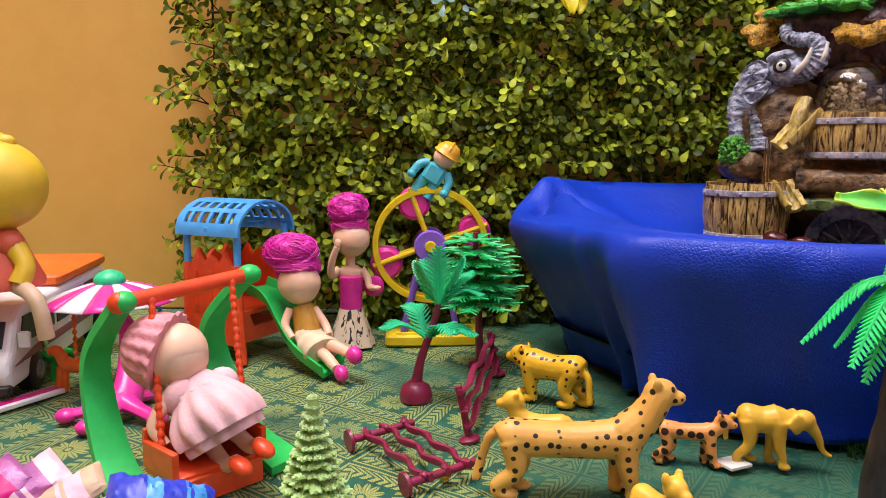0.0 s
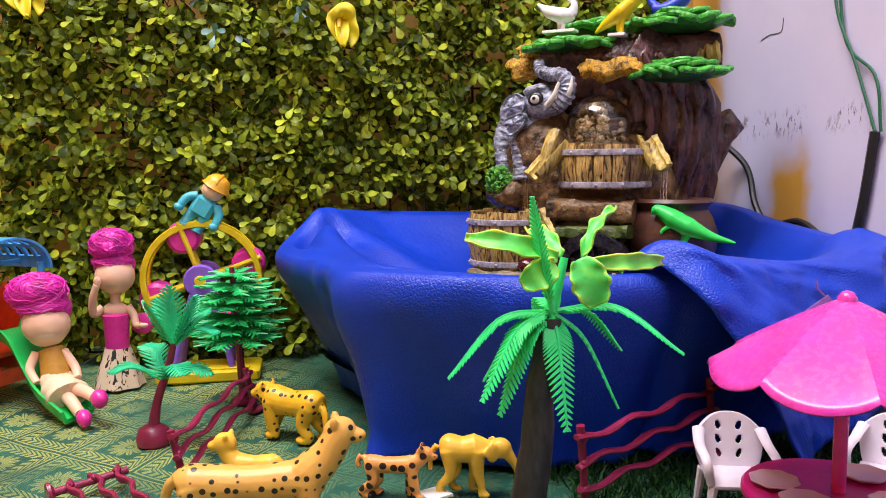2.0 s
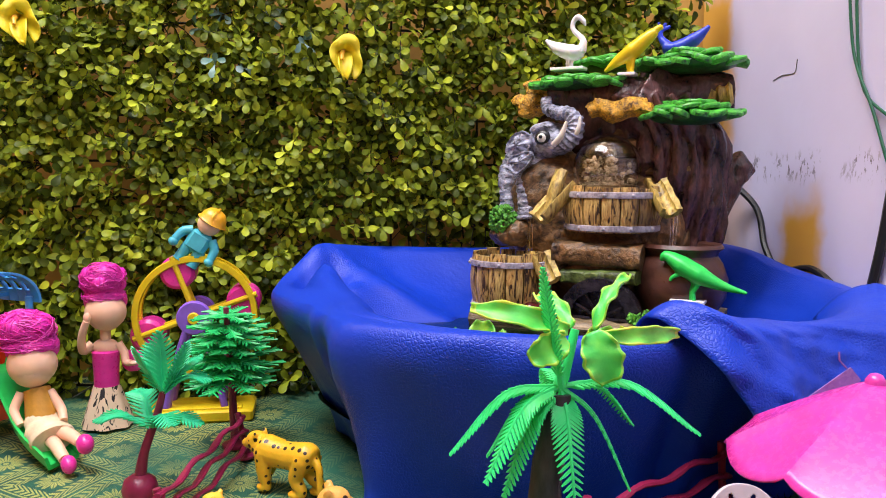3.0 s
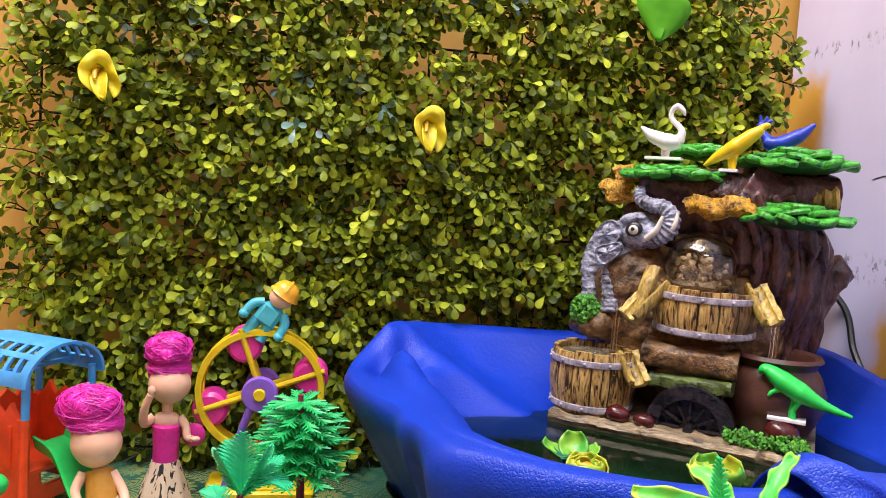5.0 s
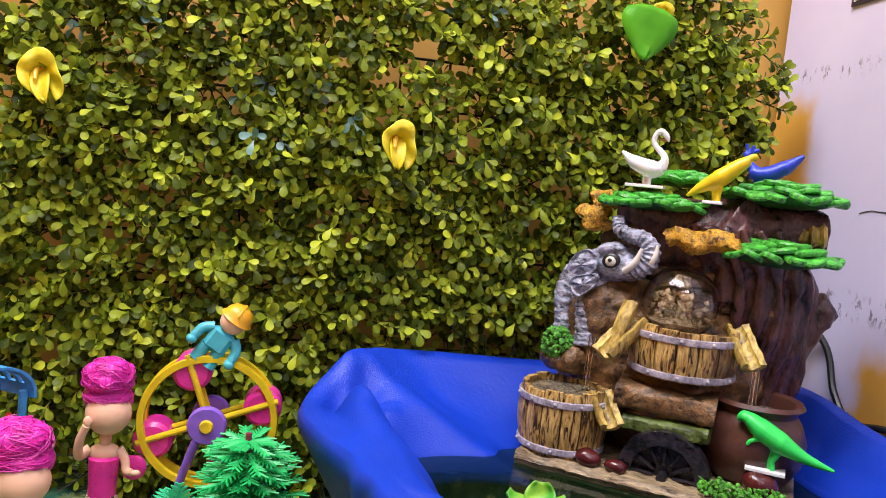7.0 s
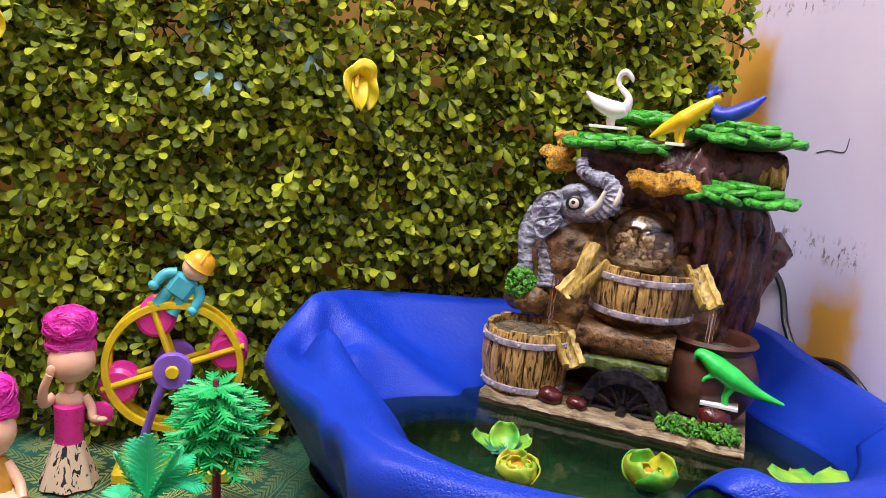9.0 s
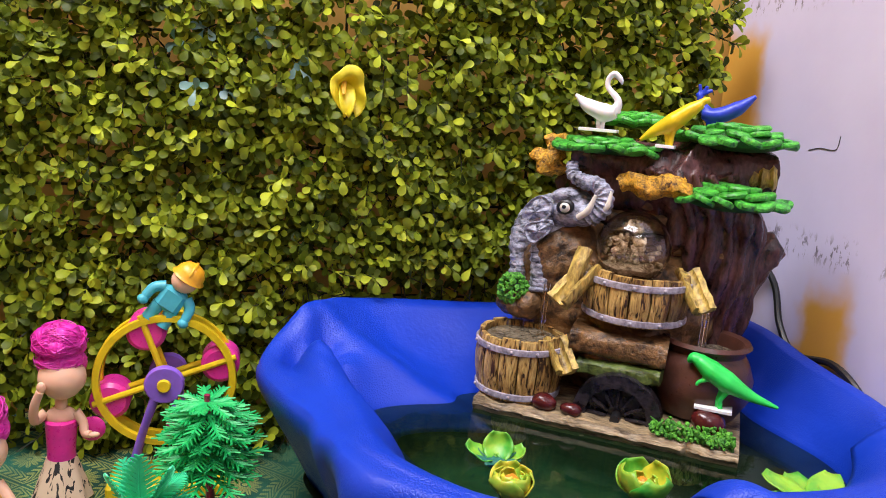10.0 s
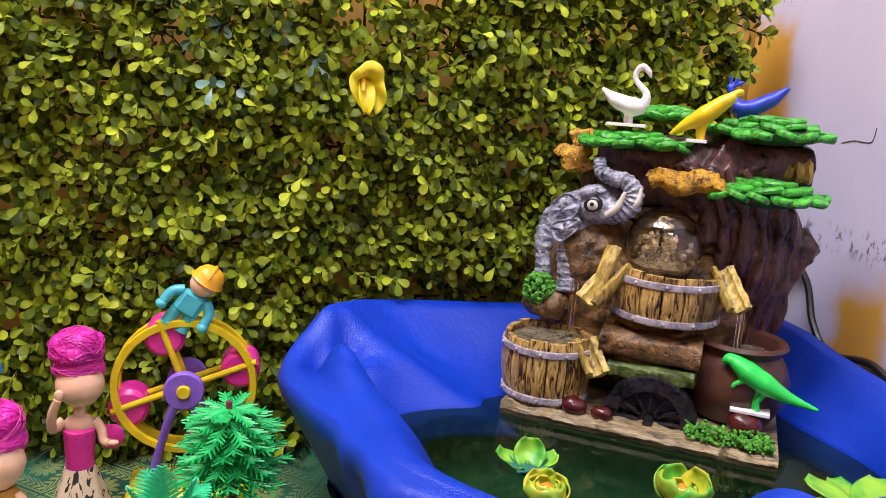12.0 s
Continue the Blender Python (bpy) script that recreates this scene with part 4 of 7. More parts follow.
    # half-log troughs that carry the water from basin to basin
    for a, c, r in (((-0.021, 0.036, 0.1775), (-0.0370, 0.019, 0.1540), 0.0098), ((0.036, 0.050, 0.1800), (0.0500, 0.034, 0.1600), 0.0084), ((-0.037, 0.022, 0.1290), (-0.0240, 0.009, 0.1130), 0.0080)):
        s = Shape()
        a, c = Vector(a), Vector(c)
        way = (c - a).normalized()
        side = way.cross(Vector((0, 0, 1))).normalized()
        up = side.cross(way)
        rings = []
        for k in range(17):
            t = k / 16
            p = a.lerp(c, t)
            ring = []
            for m, (q, deg) in enumerate([(1.0, 160 + 220 * n / 10) for n in range(11)] + [(0.50, 380 - 220 * n / 10) for n in range(11)]):
                ang = radians(deg)
                knot = 1 + 0.10 * noise.noise(Vector((t * 5, deg * 0.02, r * 900)))
                ring.append(p + (side * math.cos(ang) + up * math.sin(ang) * 0.85) * (r * q * knot))
            rings.append(ring)
        s.rings(rings)
        rough(s, 0.0007, 260, 6)
        part("log_spout", s, SPOUT, f, "ochre half-log trough")
    s = Shape()
    s.tube(curve_points([(-0.027, 0.040, 0.1860), (-0.030, 0.034, 0.1740), (-0.0335, 0.028, 0.1560)], 6), spread([0.0058, 0.0056, 0.0050], 13), 9, 0.6)
    rough(s, 0.0008, 240, 7)
    part("prop_log", s, SPOUT, f, "ochre split log beside the barrel")
    s = Shape()
    s.lathe([(0.012, 0.086), (0.024, 0.088), (0.031, 0.101), (0.032, 0.113), (0.028, 0.124), (0.0245, 0.129), (0.0255, 0.132), (0.0285, 0.1345), (0.0270, 0.137), (0.0235, 0.1355), (0.0215, 0.129), (0.022, 0.120), (0.001, 0.112)], (0.0535, 0.058, 0), 36)
    part("clay_pot", s, TERRACOTTA, f, "brown glazed clay pot")
    for u, v, z, r in ((0.0535, 0.058, 0.1275, 0.0215), (-0.0605, 0.030, 0.1235, 0.0235)):
        s = Shape()
        s.lathe([(0.001, z), (r, z)], (u, v, 0), 30, caps=False)
        part("basin_water", s, MURKY_BASIN, f)
    for u, v, z0, z1 in ((-0.050, 0.040, 0.124, 0.158), (0.0515, 0.036, 0.129, 0.160)):
        s = Shape()
        for k in range(2):
            du = (k - 0.5) * 0.0024
            s.tube([(u + du, v + 0.004 + du, z1), (u + du * 0.8, v, (z0 + z1) / 2), (u + du, v - 0.001, z0)], [0.0008, 0.0010, 0.0012], 8)
        part("water_stream", s, CLEAR, f)
    # hollow glass ball in the upper barrel, froth thrown up inside it
    s = Shape()
    s.ball((0.0008, 0.058, 0.1880), 0.0242, n=48, m=32)
    inside = Shape()
    inside.ball((0.0008, 0.058, 0.1880), 0.0226, n=48, m=32)
    count = len(s.v)
    s.v.extend(inside.v)
    for ids in inside.f:
        s.face(*[count + q for q in reversed(ids)])
    part("glass_ball", s, CLEAR, f, "clear glass ball wet with water")
    s = Shape()
    s.lathe([(0.001, 0.172), (0.0150, 0.172), (0.0195, 0.1765), (0.0120, 0.1785), (0.001, 0.179)], (0.0008, 0.058, 0), 30)
    for k in range(120):
        a, q = rng.uniform(0, 6.28), min(abs(rng.gauss(0, 0.010)), 0.0175)
        s.ball((0.0010 + q * math.cos(a), 0.058 + q * math.sin(a), 0.178 + math.sqrt(0.0195 ** 2 - q * q) * 1.35 * rng.random() ** 1.5), rng.uniform(0.0010, 0.0030), n=9, m=6)
    rough(s, 0.0016, 200, 3)
    part("froth", s, MURK, f, "frothing brown water in the ball")
    s = Shape()
    for z, v, tall in ((0.176, 0.081, 0.013), (0.190, 0.080, 0.013), (0.204, 0.079, 0.013), (0.2165, 0.080, 0.010)):
        s.box((0.016 + rng.uniform(-0.004, 0.004), v, z), (0.078, 0.018, tall), (0, rng.uniform(-3, 3), rng.uniform(-3, 3)), 0.3)
    rough(s, 0.0012, 90, 6)
    part("dark_beam", s, ROCK, f, "dark split beams behind the ball")
    # water wheel under an arch
    wheel = Shape()
    wheel.lathe([(0.019, -0.006), (0.0275, -0.006), (0.0280, 0.0), (0.0275, 0.006), (0.019, 0.006), (0.019, -0.006)], (0.008, 0.020, 0.087), 36, (90, 0, 0), False)
    wheel.lathe([(0.001, -0.002), (0.021, -0.002), (0.021, 0.002), (0.001, 0.002)], (0.008, 0.022, 0.087), 36, (90, 0, 0))
    rough(wheel, 0.0006, 150, 3)
    wheel_ob = part("water_wheel", wheel, WET_BLACK, f, "dark water wheel")
    for k in range(12):
        a = 2 * math.pi * k / 12
        s = Shape()
        s.box((0.008 + 0.0135 * math.cos(a), 0.0185, 0.087 + 0.0135 * math.sin(a)), (0.015, 0.006, 0.0016), (0, -math.degrees(a), 0))
        part("paddle", s, WET_BLACK, wheel_ob)
    s = Shape()
    s.tube([(0.008, 0.010, 0.087), (0.008, 0.024, 0.087)], 0.0030, 12)
    part("axle", s, BLACK, wheel_ob)
    for u, v, z, r in ((-0.036, 0.009, 0.0895, (0.0085, 0.006, 0.0058)), (-0.0185, 0.008, 0.0885, (0.0068, 0.005, 0.0045)), (0.062, 0.026, 0.093, (0.0105, 0.009, 0.008))):
        s = Shape()
        s.ball((u, v, z), r, (8, 6, 10), 18, 12)
        rough(s, 0.0008, 120, 9)
        part("red_stone", s, RED_STONE, f, "glossy dark red stone")
    for name, u0, u1, v, z, n in (("moss_tuft", 0.030, 0.078, 0.008, 0.0870, 330), ("moss_bush", -0.092, -0.070, 0.058, 0.146, 320)):
        s = Shape()
        for k in range(n):
            if name == "moss_bush":
                a, e = rng.uniform(0, 6.28), rng.uniform(-1.2, 1.4)
                big = 0.0085 + 0.0030 * noise.noise(Vector((2 * math.cos(a), 2 * math.sin(a), 2 * e)))
                c = (-0.0755 + 1.15 * big * math.cos(a) * math.cos(e), 0.050 + big * math.sin(a) * math.cos(e), 0.149 + 0.0105 * math.sin(e))
            else:
                c = (rng.uniform(u0, u1), v + rng.uniform(-0.007, 0.010), z + abs(rng.gauss(0, 0.0032)))
            s.ball(c, (rng.uniform(0.0008, 0.0020), rng.uniform(0.0008, 0.0020), rng.uniform(0.0006, 0.0013)), (rng.uniform(0, 90), rng.uniform(0, 90), 0), 6, 5)
        rough(s, 0.0008, 300, 5)
        part(name, s, MOSS_TUFT, f, "bright green painted moss")
    s = Shape()
    s.ball((-0.0735, 0.056, 0.1375), (0.0135, 0.0120, 0.0085), n=26, m=18)
    s.ball((-0.0640, 0.052, 0.1400), (0.0100, 0.0100, 0.0100), n=22, m=16)
    rough(s, 0.0024, 110, 5)
    part("moss_rock", s, ROCK, f, "brown rock under the moss")
    # leaf canopy
    leaf_cap(f, -0.027, 0.075, 0.2485, 0.034, 0.026, 0.011)
    leaf_cap(f, -0.015, 0.110, 0.2665, 0.024, 0.020, 0.011)
    leaf_cap(f, 0.053, 0.084, 0.2600, 0.035, 0.028, 0.017)
    leaf_cap(f, 0.054, 0.066, 0.2230, 0.033, 0.022, 0.017)
    # the elephant, standing against the trunk with its trunk raised; rings of wrinkles on legs and trunk
    def ringed(line, radii, depth, pitch):
        pts = curve_points(line, 14)
        return pts, [r * (1 + depth * math.cos(i * 2 * math.pi / pitch)) for i, r in enumerate(spread(radii, len(pts)))]

    s = Shape()
    s.ball((-0.056, 0.078, 0.190), (0.024, 0.022, 0.026), (0, 20, 0), 28, 18)
    s.ball((-0.0420, 0.060, 0.2085), (0.0150, 0.0125, 0.0120), (0, -22, 0), 28, 18)
    s.ball((-0.0315, 0.055, 0.2055), (0.0100, 0.0090, 0.0070), (0, -28, 0), 20, 14)
    s.ball((-0.0465, 0.056, 0.2170), (0.0105, 0.0090, 0.0050), (0, -12, 0), 20, 12)
    for line, radii in (([(-0.0740, 0.074, 0.198), (-0.0785, 0.066, 0.184), (-0.0765, 0.062, 0.164), (-0.0760, 0.062, 0.150)], [0.0075, 0.0062, 0.0058, 0.0066]), ([(-0.0560, 0.068, 0.190), (-0.0600, 0.058, 0.178), (-0.0580, 0.055, 0.162), (-0.0575, 0.055, 0.150)], [0.0085, 0.0072, 0.0070, 0.0078])):
        pts, r = ringed(line, radii, 0.07, 4)
        s.tube(pts, r, 18)
    rough(s, 0.0013, 150, 8)
    melt(part("elephant_relief", s, GREY_ELEPHANT, f, "grey painted elephant with raised trunk"), 0.0008, 0)
    s = Shape()
    pts, r = ringed([(-0.0290, 0.050, 0.2060), (-0.0215, 0.0480, 0.2120), (-0.0200, 0.0475, 0.2200), (-0.0260, 0.0490, 0.2265), (-0.0350, 0.0510, 0.2275), (-0.0430, 0.0540, 0.2310), (-0.0455, 0.0570, 0.2380)], [0.0072, 0.0064, 0.0056, 0.0052, 0.0048, 0.0044, 0.0040], 0.10, 5)
    s.tube(pts, r, 16)
    rough(s, 0.0006, 260, 4)
    part("elephant_trunk", s, GREY_ELEPHANT, f, "ringed grey trunk curled back")
    # the ear hangs in two folds, its near lobe broad and thin
    for outline, v, deep, turn in ((((-0.0540, 0.2085), (-0.0600, 0.2150), (-0.0680, 0.2120), (-0.0735, 0.2040), (-0.0720, 0.1960), (-0.0640, 0.1980), (-0.0560, 0.2010)), 0.0510, 0.0050, 0),
                                   (((-0.0530, 0.1990), (-0.0600, 0.1990), (-0.0700, 0.1945), (-0.0690, 0.1880), (-0.0640, 0.1830), (-0.0570, 0.1880), (-0.0520, 0.1940)), 0.0475, 0.0045, 0)):
        s = Shape()
        cu, cz = sum(a for a, _ in outline) / 7, sum(b for _, b in outline) / 7
        edge = [loop_at([(a, b, 0) for a, b in outline], k / 42) for k in range(42)]
        rings = []
        for k, fore in ((1.0, 0.003), (1.04, 0.0), (0.97, -0.0022), (0.80, -0.0012), (0.50, -deep * 0.6), (0.22, -deep), (0.02, -deep * 1.05)):
            rings.append([(cu + (q.x - cu) * k, v + fore + 0.0006 * math.sin(m * 0.9), cz + (q.y - cz) * k) for m, q in enumerate(edge)])
        s.rings(rings)
        rough(s, 0.0008, 220, 2)
        part("elephant_ear", s, GREY_ELEPHANT, f)
    for line, r in (([(-0.0348, 0.0440, 0.2047), (-0.0285, 0.0405, 0.2105), (-0.0247, 0.0405, 0.2206)], 0.0022), ([(-0.0213, 0.0450, 0.2087), (-0.0168, 0.0425, 0.2150), (-0.0155, 0.0430, 0.2240)], 0.0018)):
        s = Shape()
        pts = curve_points(line, 6)
        s.tube(pts, spread([r, r * 1.0, r * 0.5], len(pts)), 12)
        part("tusk", s, IVORY, f)
    s = Shape()
    s.ball((-0.0448, 0.0478, 0.2099), (0.0062, 0.0024, 0.0050), (0, -20, 0), 16, 10)
    part("eye_socket", s, BLACK, f)
    s = Shape()
    s.ball((-0.0448, 0.0462, 0.2096), (0.0036, 0.0020, 0.0034), n=14, m=8)
    s.slot = 1
    s.ball((-0.0450, 0.0444, 0.2103), (0.0014, 0.0008, 0.0014), n=10, m=6)
    part("eye", s, [IVORY, BLACK], f)
    return f


fountain()


# ---- birds ----
def bird(name, label, m, outline, legs, base, material, base_material):
    """A little flat-cast bird: body along x, feet on a small plate."""
    s = Shape()
    for pts, radii, flat in outline:
        pts = curve_points(pts, 5)
        s.tube(pts, [1.0 * r for r in spread(radii, len(pts))], 20, flat)
    for pts in legs:
        s.tube(pts, [0.0022, 0.0018, 0.0017], 8)
    ob = melt(part(name, s, material), 0.0006, 7)
    ob.matrix_world = m
    tagged(ob, label, "bird", "birds on the fountain")
    if base:
        b = Shape()
        b.box((base[0], 0, 0.0009), (base[1], 0.012, 0.0020), bevel=0.2)
        part("foot_plate", b, base_material, ob)
    return ob


def on_fountain(u, v, z, turn=0):
    return FOUNT @ pose(u, v, z, 0, 0, turn)


bird("swan", "white plastic swan with curved neck on the fountain top", on_fountain(-0.0330, 0.070, 0.2600),
     [([(-0.018, 0, 0.023), (-0.009, 0, 0.0165), (0.003, 0, 0.0125), (0.010, 0, 0.0135)], [0.0014, 0.0066, 0.0088, 0.0060], 0.7),
      ([(0.009, 0, 0.013), (0.0105, 0, 0.021), (0.003, 0, 0.029), (0.0030, 0, 0.035), (0.0065, 0, 0.0378), (0.0105, 0, 0.0345), (0.0120, 0, 0.0310)], [0.0042, 0.0024, 0.0019, 0.0019, 0.0023, 0.0020, 0.0007], 0.9),
      ([(-0.015, 0.003, 0.0205), (-0.003, 0.004, 0.0165), (0.004, 0.003, 0.014)], [0.001, 0.0045, 0.003], 0.5)],
     [[(0.000, 0.001, 0.010), (-0.001, 0.001, 0.005), (-0.0005, 0.001, 0.001)], [(0.003, -0.001, 0.010), (0.002, -0.001, 0.005), (0.0025, -0.001, 0.001)]], (0, 0.025), WHITE, WHITE)
bird("yellow_bird", "yellow plastic bird with long tail on the leaf canopy", on_fountain(0.0095, 0.066, 0.2535),
     [([(-0.0145, 0, 0.0035), (-0.006, 0, 0.010), (0.005, 0, 0.017), (0.0145, 0, 0.025), (0.0205, 0, 0.0295)], [0.0014, 0.0046, 0.0074, 0.0058, 0.0038], 0.8),
      ([(0.018, 0, 0.0285), (0.0235, 0, 0.0320), (0.0255, 0, 0.0300)], [0.0034, 0.0026, 0.0005], 0.8)],
     [[(0.004, 0.001, 0.013), (0.002, 0.001, 0.007), (0.003, 0.001, 0.001)], [(0.006, -0.001, 0.013), (0.005, -0.001, 0.007), (0.005, -0.001, 0.001)]], (0.002, 0.012), YELLOW, WHITE)
bird("blue_peacock", "royal blue plastic peacock with folded tail on the canopy", on_fountain(0.035, 0.104, 0.2655),
     [([(0.026, 0, 0.0255), (0.016, 0.001, 0.017), (0.004, 0, 0.011), (-0.006, 0, 0.012)], [0.0018, 0.0066, 0.0074, 0.005], 0.75),
      ([(-0.003, 0, 0.013), (-0.008, 0, 0.019), (-0.0095, 0, 0.024), (-0.012, 0, 0.0235)], [0.0050, 0.0028, 0.0025, 0.0008], 0.8),
      ([(-0.008, 0, 0.024), (-0.005, 0, 0.030)], [0.0012, 0.0016], 0.8), ([(-0.008, 0, 0.024), (-0.0015, 0, 0.0275)], [0.0012, 0.0016], 0.8), ([(-0.009, 0, 0.024), (-0.010, 0, 0.031)], [0.0011, 0.0014], 0.8)],
     [[(-0.001, 0, 0.008), (-0.001, 0, 0.004), (-0.001, 0, 0.001)]], (0.0, 0.014), BLUE_TOY, BLUE_TOY)
bird("green_parrot", "bright green plastic parrot on a white foot plate", on_fountain(0.0635, 0.029, 0.1005),
     [([(0.036, 0, 0.0085), (0.020, 0, 0.0125), (0.006, 0, 0.0185), (-0.005, 0, 0.0245), (-0.0120, 0, 0.0290)], [0.0012, 0.0042, 0.0080, 0.0078, 0.0054], 0.8),
      ([(-0.010, 0, 0.0285), (-0.0155, 0, 0.0295), (-0.0185, 0, 0.0265)], [0.0048, 0.0044, 0.0010], 0.85),
      ([(-0.004, -0.002, 0.0195), (-0.010, -0.003, 0.0165), (-0.0115, -0.003, 0.0135)], [0.0022, 0.0016, 0.0012], 0.8)],
     [[(0.003, 0.001, 0.015), (0.001, 0.001, 0.007), (0.002, 0.001, 0.001)], [(0.007, -0.002, 0.015), (0.003, -0.002, 0.007), (0.004, -0.002, 0.001)]], (0.0, 0.022), PARROT_GREEN, WHITE)


# ---- toy animals ----
def quadruped(name, label, m, material, span, height, fat, leg, head_at, head, tail, neck=None, ears=0.003, trunk=None, stride=0.004, category="toy animal", voxel=0.0008):
    """A cast toy animal that faces +x, its feet on z = 0."""
    s = Shape()
    back, front = -span / 2, span / 2
    mid = height - fat
    pts = curve_points([(back - fat * 0.5, 0, mid - fat * 0.1), (back, 0, mid), (0, 0, mid - fat * 0.12), (front, 0, mid), (front + fat * 0.5, 0, mid + fat * 0.15)], 5)
    s.tube(pts, spread([fat * 0.55, fat * 0.98, fat * 0.88, fat * 1.02, fat * 0.6], len(pts)), 16)
    hx, hz = head_at
    pts = curve_points([(front, 0, mid + fat * 0.2), ((front + hx) / 2 + fat * 0.15, 0, (mid + hz) / 2), (hx, 0, hz)], 5)
    s.tube(pts, spread(neck or [fat * 0.85, fat * 0.62, fat * 0.58], len(pts)), 14)
    s.ball((hx, 0, hz), (head * 1.1, head * 0.88, head), n=16, m=12)
    if trunk:
        pts = curve_points(trunk, 6)
        s.tube(pts, spread([head * 0.62, head * 0.40, head * 0.26, head * 0.22], len(pts)), 12)
    else:
        s.ball((hx + head * 0.95, 0, hz - head * 0.28), (head * 0.72, head * 0.56, head * 0.50), n=14, m=10)
    for side in (-1, 1):
        if trunk:
            s.ball((hx - head * 0.7, side * head * 0.95, hz - head * 0.15), (head * 0.75, head * 0.25, head * 1.0), (0, 0, -side * 25), 14, 10)
        else:
            s.ball((hx - head * 0.35, side * head * 0.72, hz + head * 0.75), (ears * 0.7, ears * 0.45, ears), (0, 0, 0), 10, 8)
    for sx, side, swing in ((front, -1, stride), (front - 0.001, 1, -stride * 0.6), (back, -1, -stride), (back + 0.001, 1, stride * 0.7)):
        hind = sx < 0
        y = side * fat * 0.52
        knee = (sx + swing * 0.35 + (leg * 0.9 if hind else 0), y, mid * 0.50)
        ankle = (sx + swing - (leg * 0.8 if hind else 0), y, mid * 0.22)
        pts = curve_points([(sx, y * 0.85, mid), knee, ankle, (sx + swing, y, leg * 0.55)], 4)
        s.tube(pts, spread([fat * 0.62, leg * 1.15, leg * 0.82, leg * 0.85], len(pts)), 12)
        s.ball((sx + swing + leg * 0.45, y, leg * 0.62), (leg * 1.35, leg * 1.0, leg * 0.66), n=12, m=8)
    pts = curve_points(tail, 6)
    s.tube(pts, spread([leg * 0.75, leg * 0.62, leg * 0.55, leg * 0.62], len(pts)), 10)
    ob = melt(part(name, s, material), voxel, 3)
    ob.matrix_world = m
    return tagged(ob, label, category, "toy animals")


quadruped("leopard", "large tan plastic leopard with dark round spots, standing", pose(0.0545, 0.323, 0.0, 0, 0, -2), LEOPARD_BIG, 0.050, 0.0355, 0.0089, 0.0039, (0.0395, 0.0470), 0.0068,
          [(-0.028, 0, 0.030), (-0.034, 0.001, 0.026), (-0.0375, 0.002, 0.016), (-0.040, 0.002, 0.006)], [0.0092, 0.0074, 0.0064], 0.0030, stride=0.003)
quadruped("leopard", "golden plastic leopard with small dark spots, turned away", pose(0.066, 0.446, 0.0, 0, 0, 145), LEOPARD_GOLD, 0.030, 0.0320, 0.0090, 0.0037, (0.0220, 0.0265), 0.0064,
          [(-0.018, 0, 0.024), (-0.023, 0.001, 0.019), (-0.0245, 0.002, 0.011), (-0.025, 0.002, 0.004)], [0.0070, 0.0060, 0.0055], 0.0026)
quadruped("lion_cub", "golden plastic lion cub half hidden behind the leopard", pose(0.050, 0.374, 0.0, 0, 0, 165), GOLD_TOY, 0.020, 0.0200, 0.0056, 0.0027, (0.0145, 0.0245), 0.0056,
          [(-0.012, 0, 0.018), (-0.016, 0.001, 0.014), (-0.018, 0.002, 0.009), (-0.019, 0.002, 0.006)], [0.0052, 0.0046, 0.0046], 0.0022)
quadruped("leopard_cub", "small orange plastic leopard cub with dark blotches", pose(0.118, 0.357, 0.0, 0, 0, -14), LEOPARD_SMALL, 0.021, 0.0215, 0.0046, 0.0024, (0.0165, 0.0225), 0.0040,
          [(-0.012, 0, 0.019), (-0.0155, 0.001, 0.020), (-0.0170, 0.001, 0.0165), (-0.0160, 0.001, 0.0145)], [0.0042, 0.0036, 0.0034], 0.0022, stride=0.002, voxel=0.0006)
quadruped("elephant", "yellow plastic elephant with lowered trunk", pose(0.153, 0.355, 0.0, 0, 0, -12), GOLD_TOY, 0.0140, 0.0310, 0.0072, 0.0024, (0.0185, 0.0240), 0.0052,
          [(-0.0125, 0, 0.025), (-0.0152, 0, 0.021), (-0.0160, 0, 0.016), (-0.0158, 0, 0.012)], [0.0050, 0.0034, 0.0036], 0.003,
          [(0.0215, 0, 0.022), (0.0255, 0, 0.0160), (0.0280, 0, 0.0095), (0.0320, 0, 0.0070)], stride=0.0025)
quadruped("giraffe_calf", "yellow plastic calf with two short horns", pose(0.084, 0.287, 0.0, 0, 0, -60), GOLD_TOY, 0.016, 0.0190, 0.0056, 0.0026, (0.0095, 0.0235), 0.0050,
          [(-0.009, 0, 0.014), (-0.011, 0, 0.011), (-0.012, 0, 0.007), (-0.012, 0, 0.005)], [0.0040, 0.0036, 0.0034], 0.0032, stride=0.001)

s = Shape()
s.box((0, 0, 0.0012), (0.013, 0.012, 0.0014), (0, 0, 25), 0.1)
ob = tagged(part("paper_slip", s, PAPER), "folded white paper slip under the toy elephant", "paper")
ob.location = (0.139, 0.352, 0.0012)


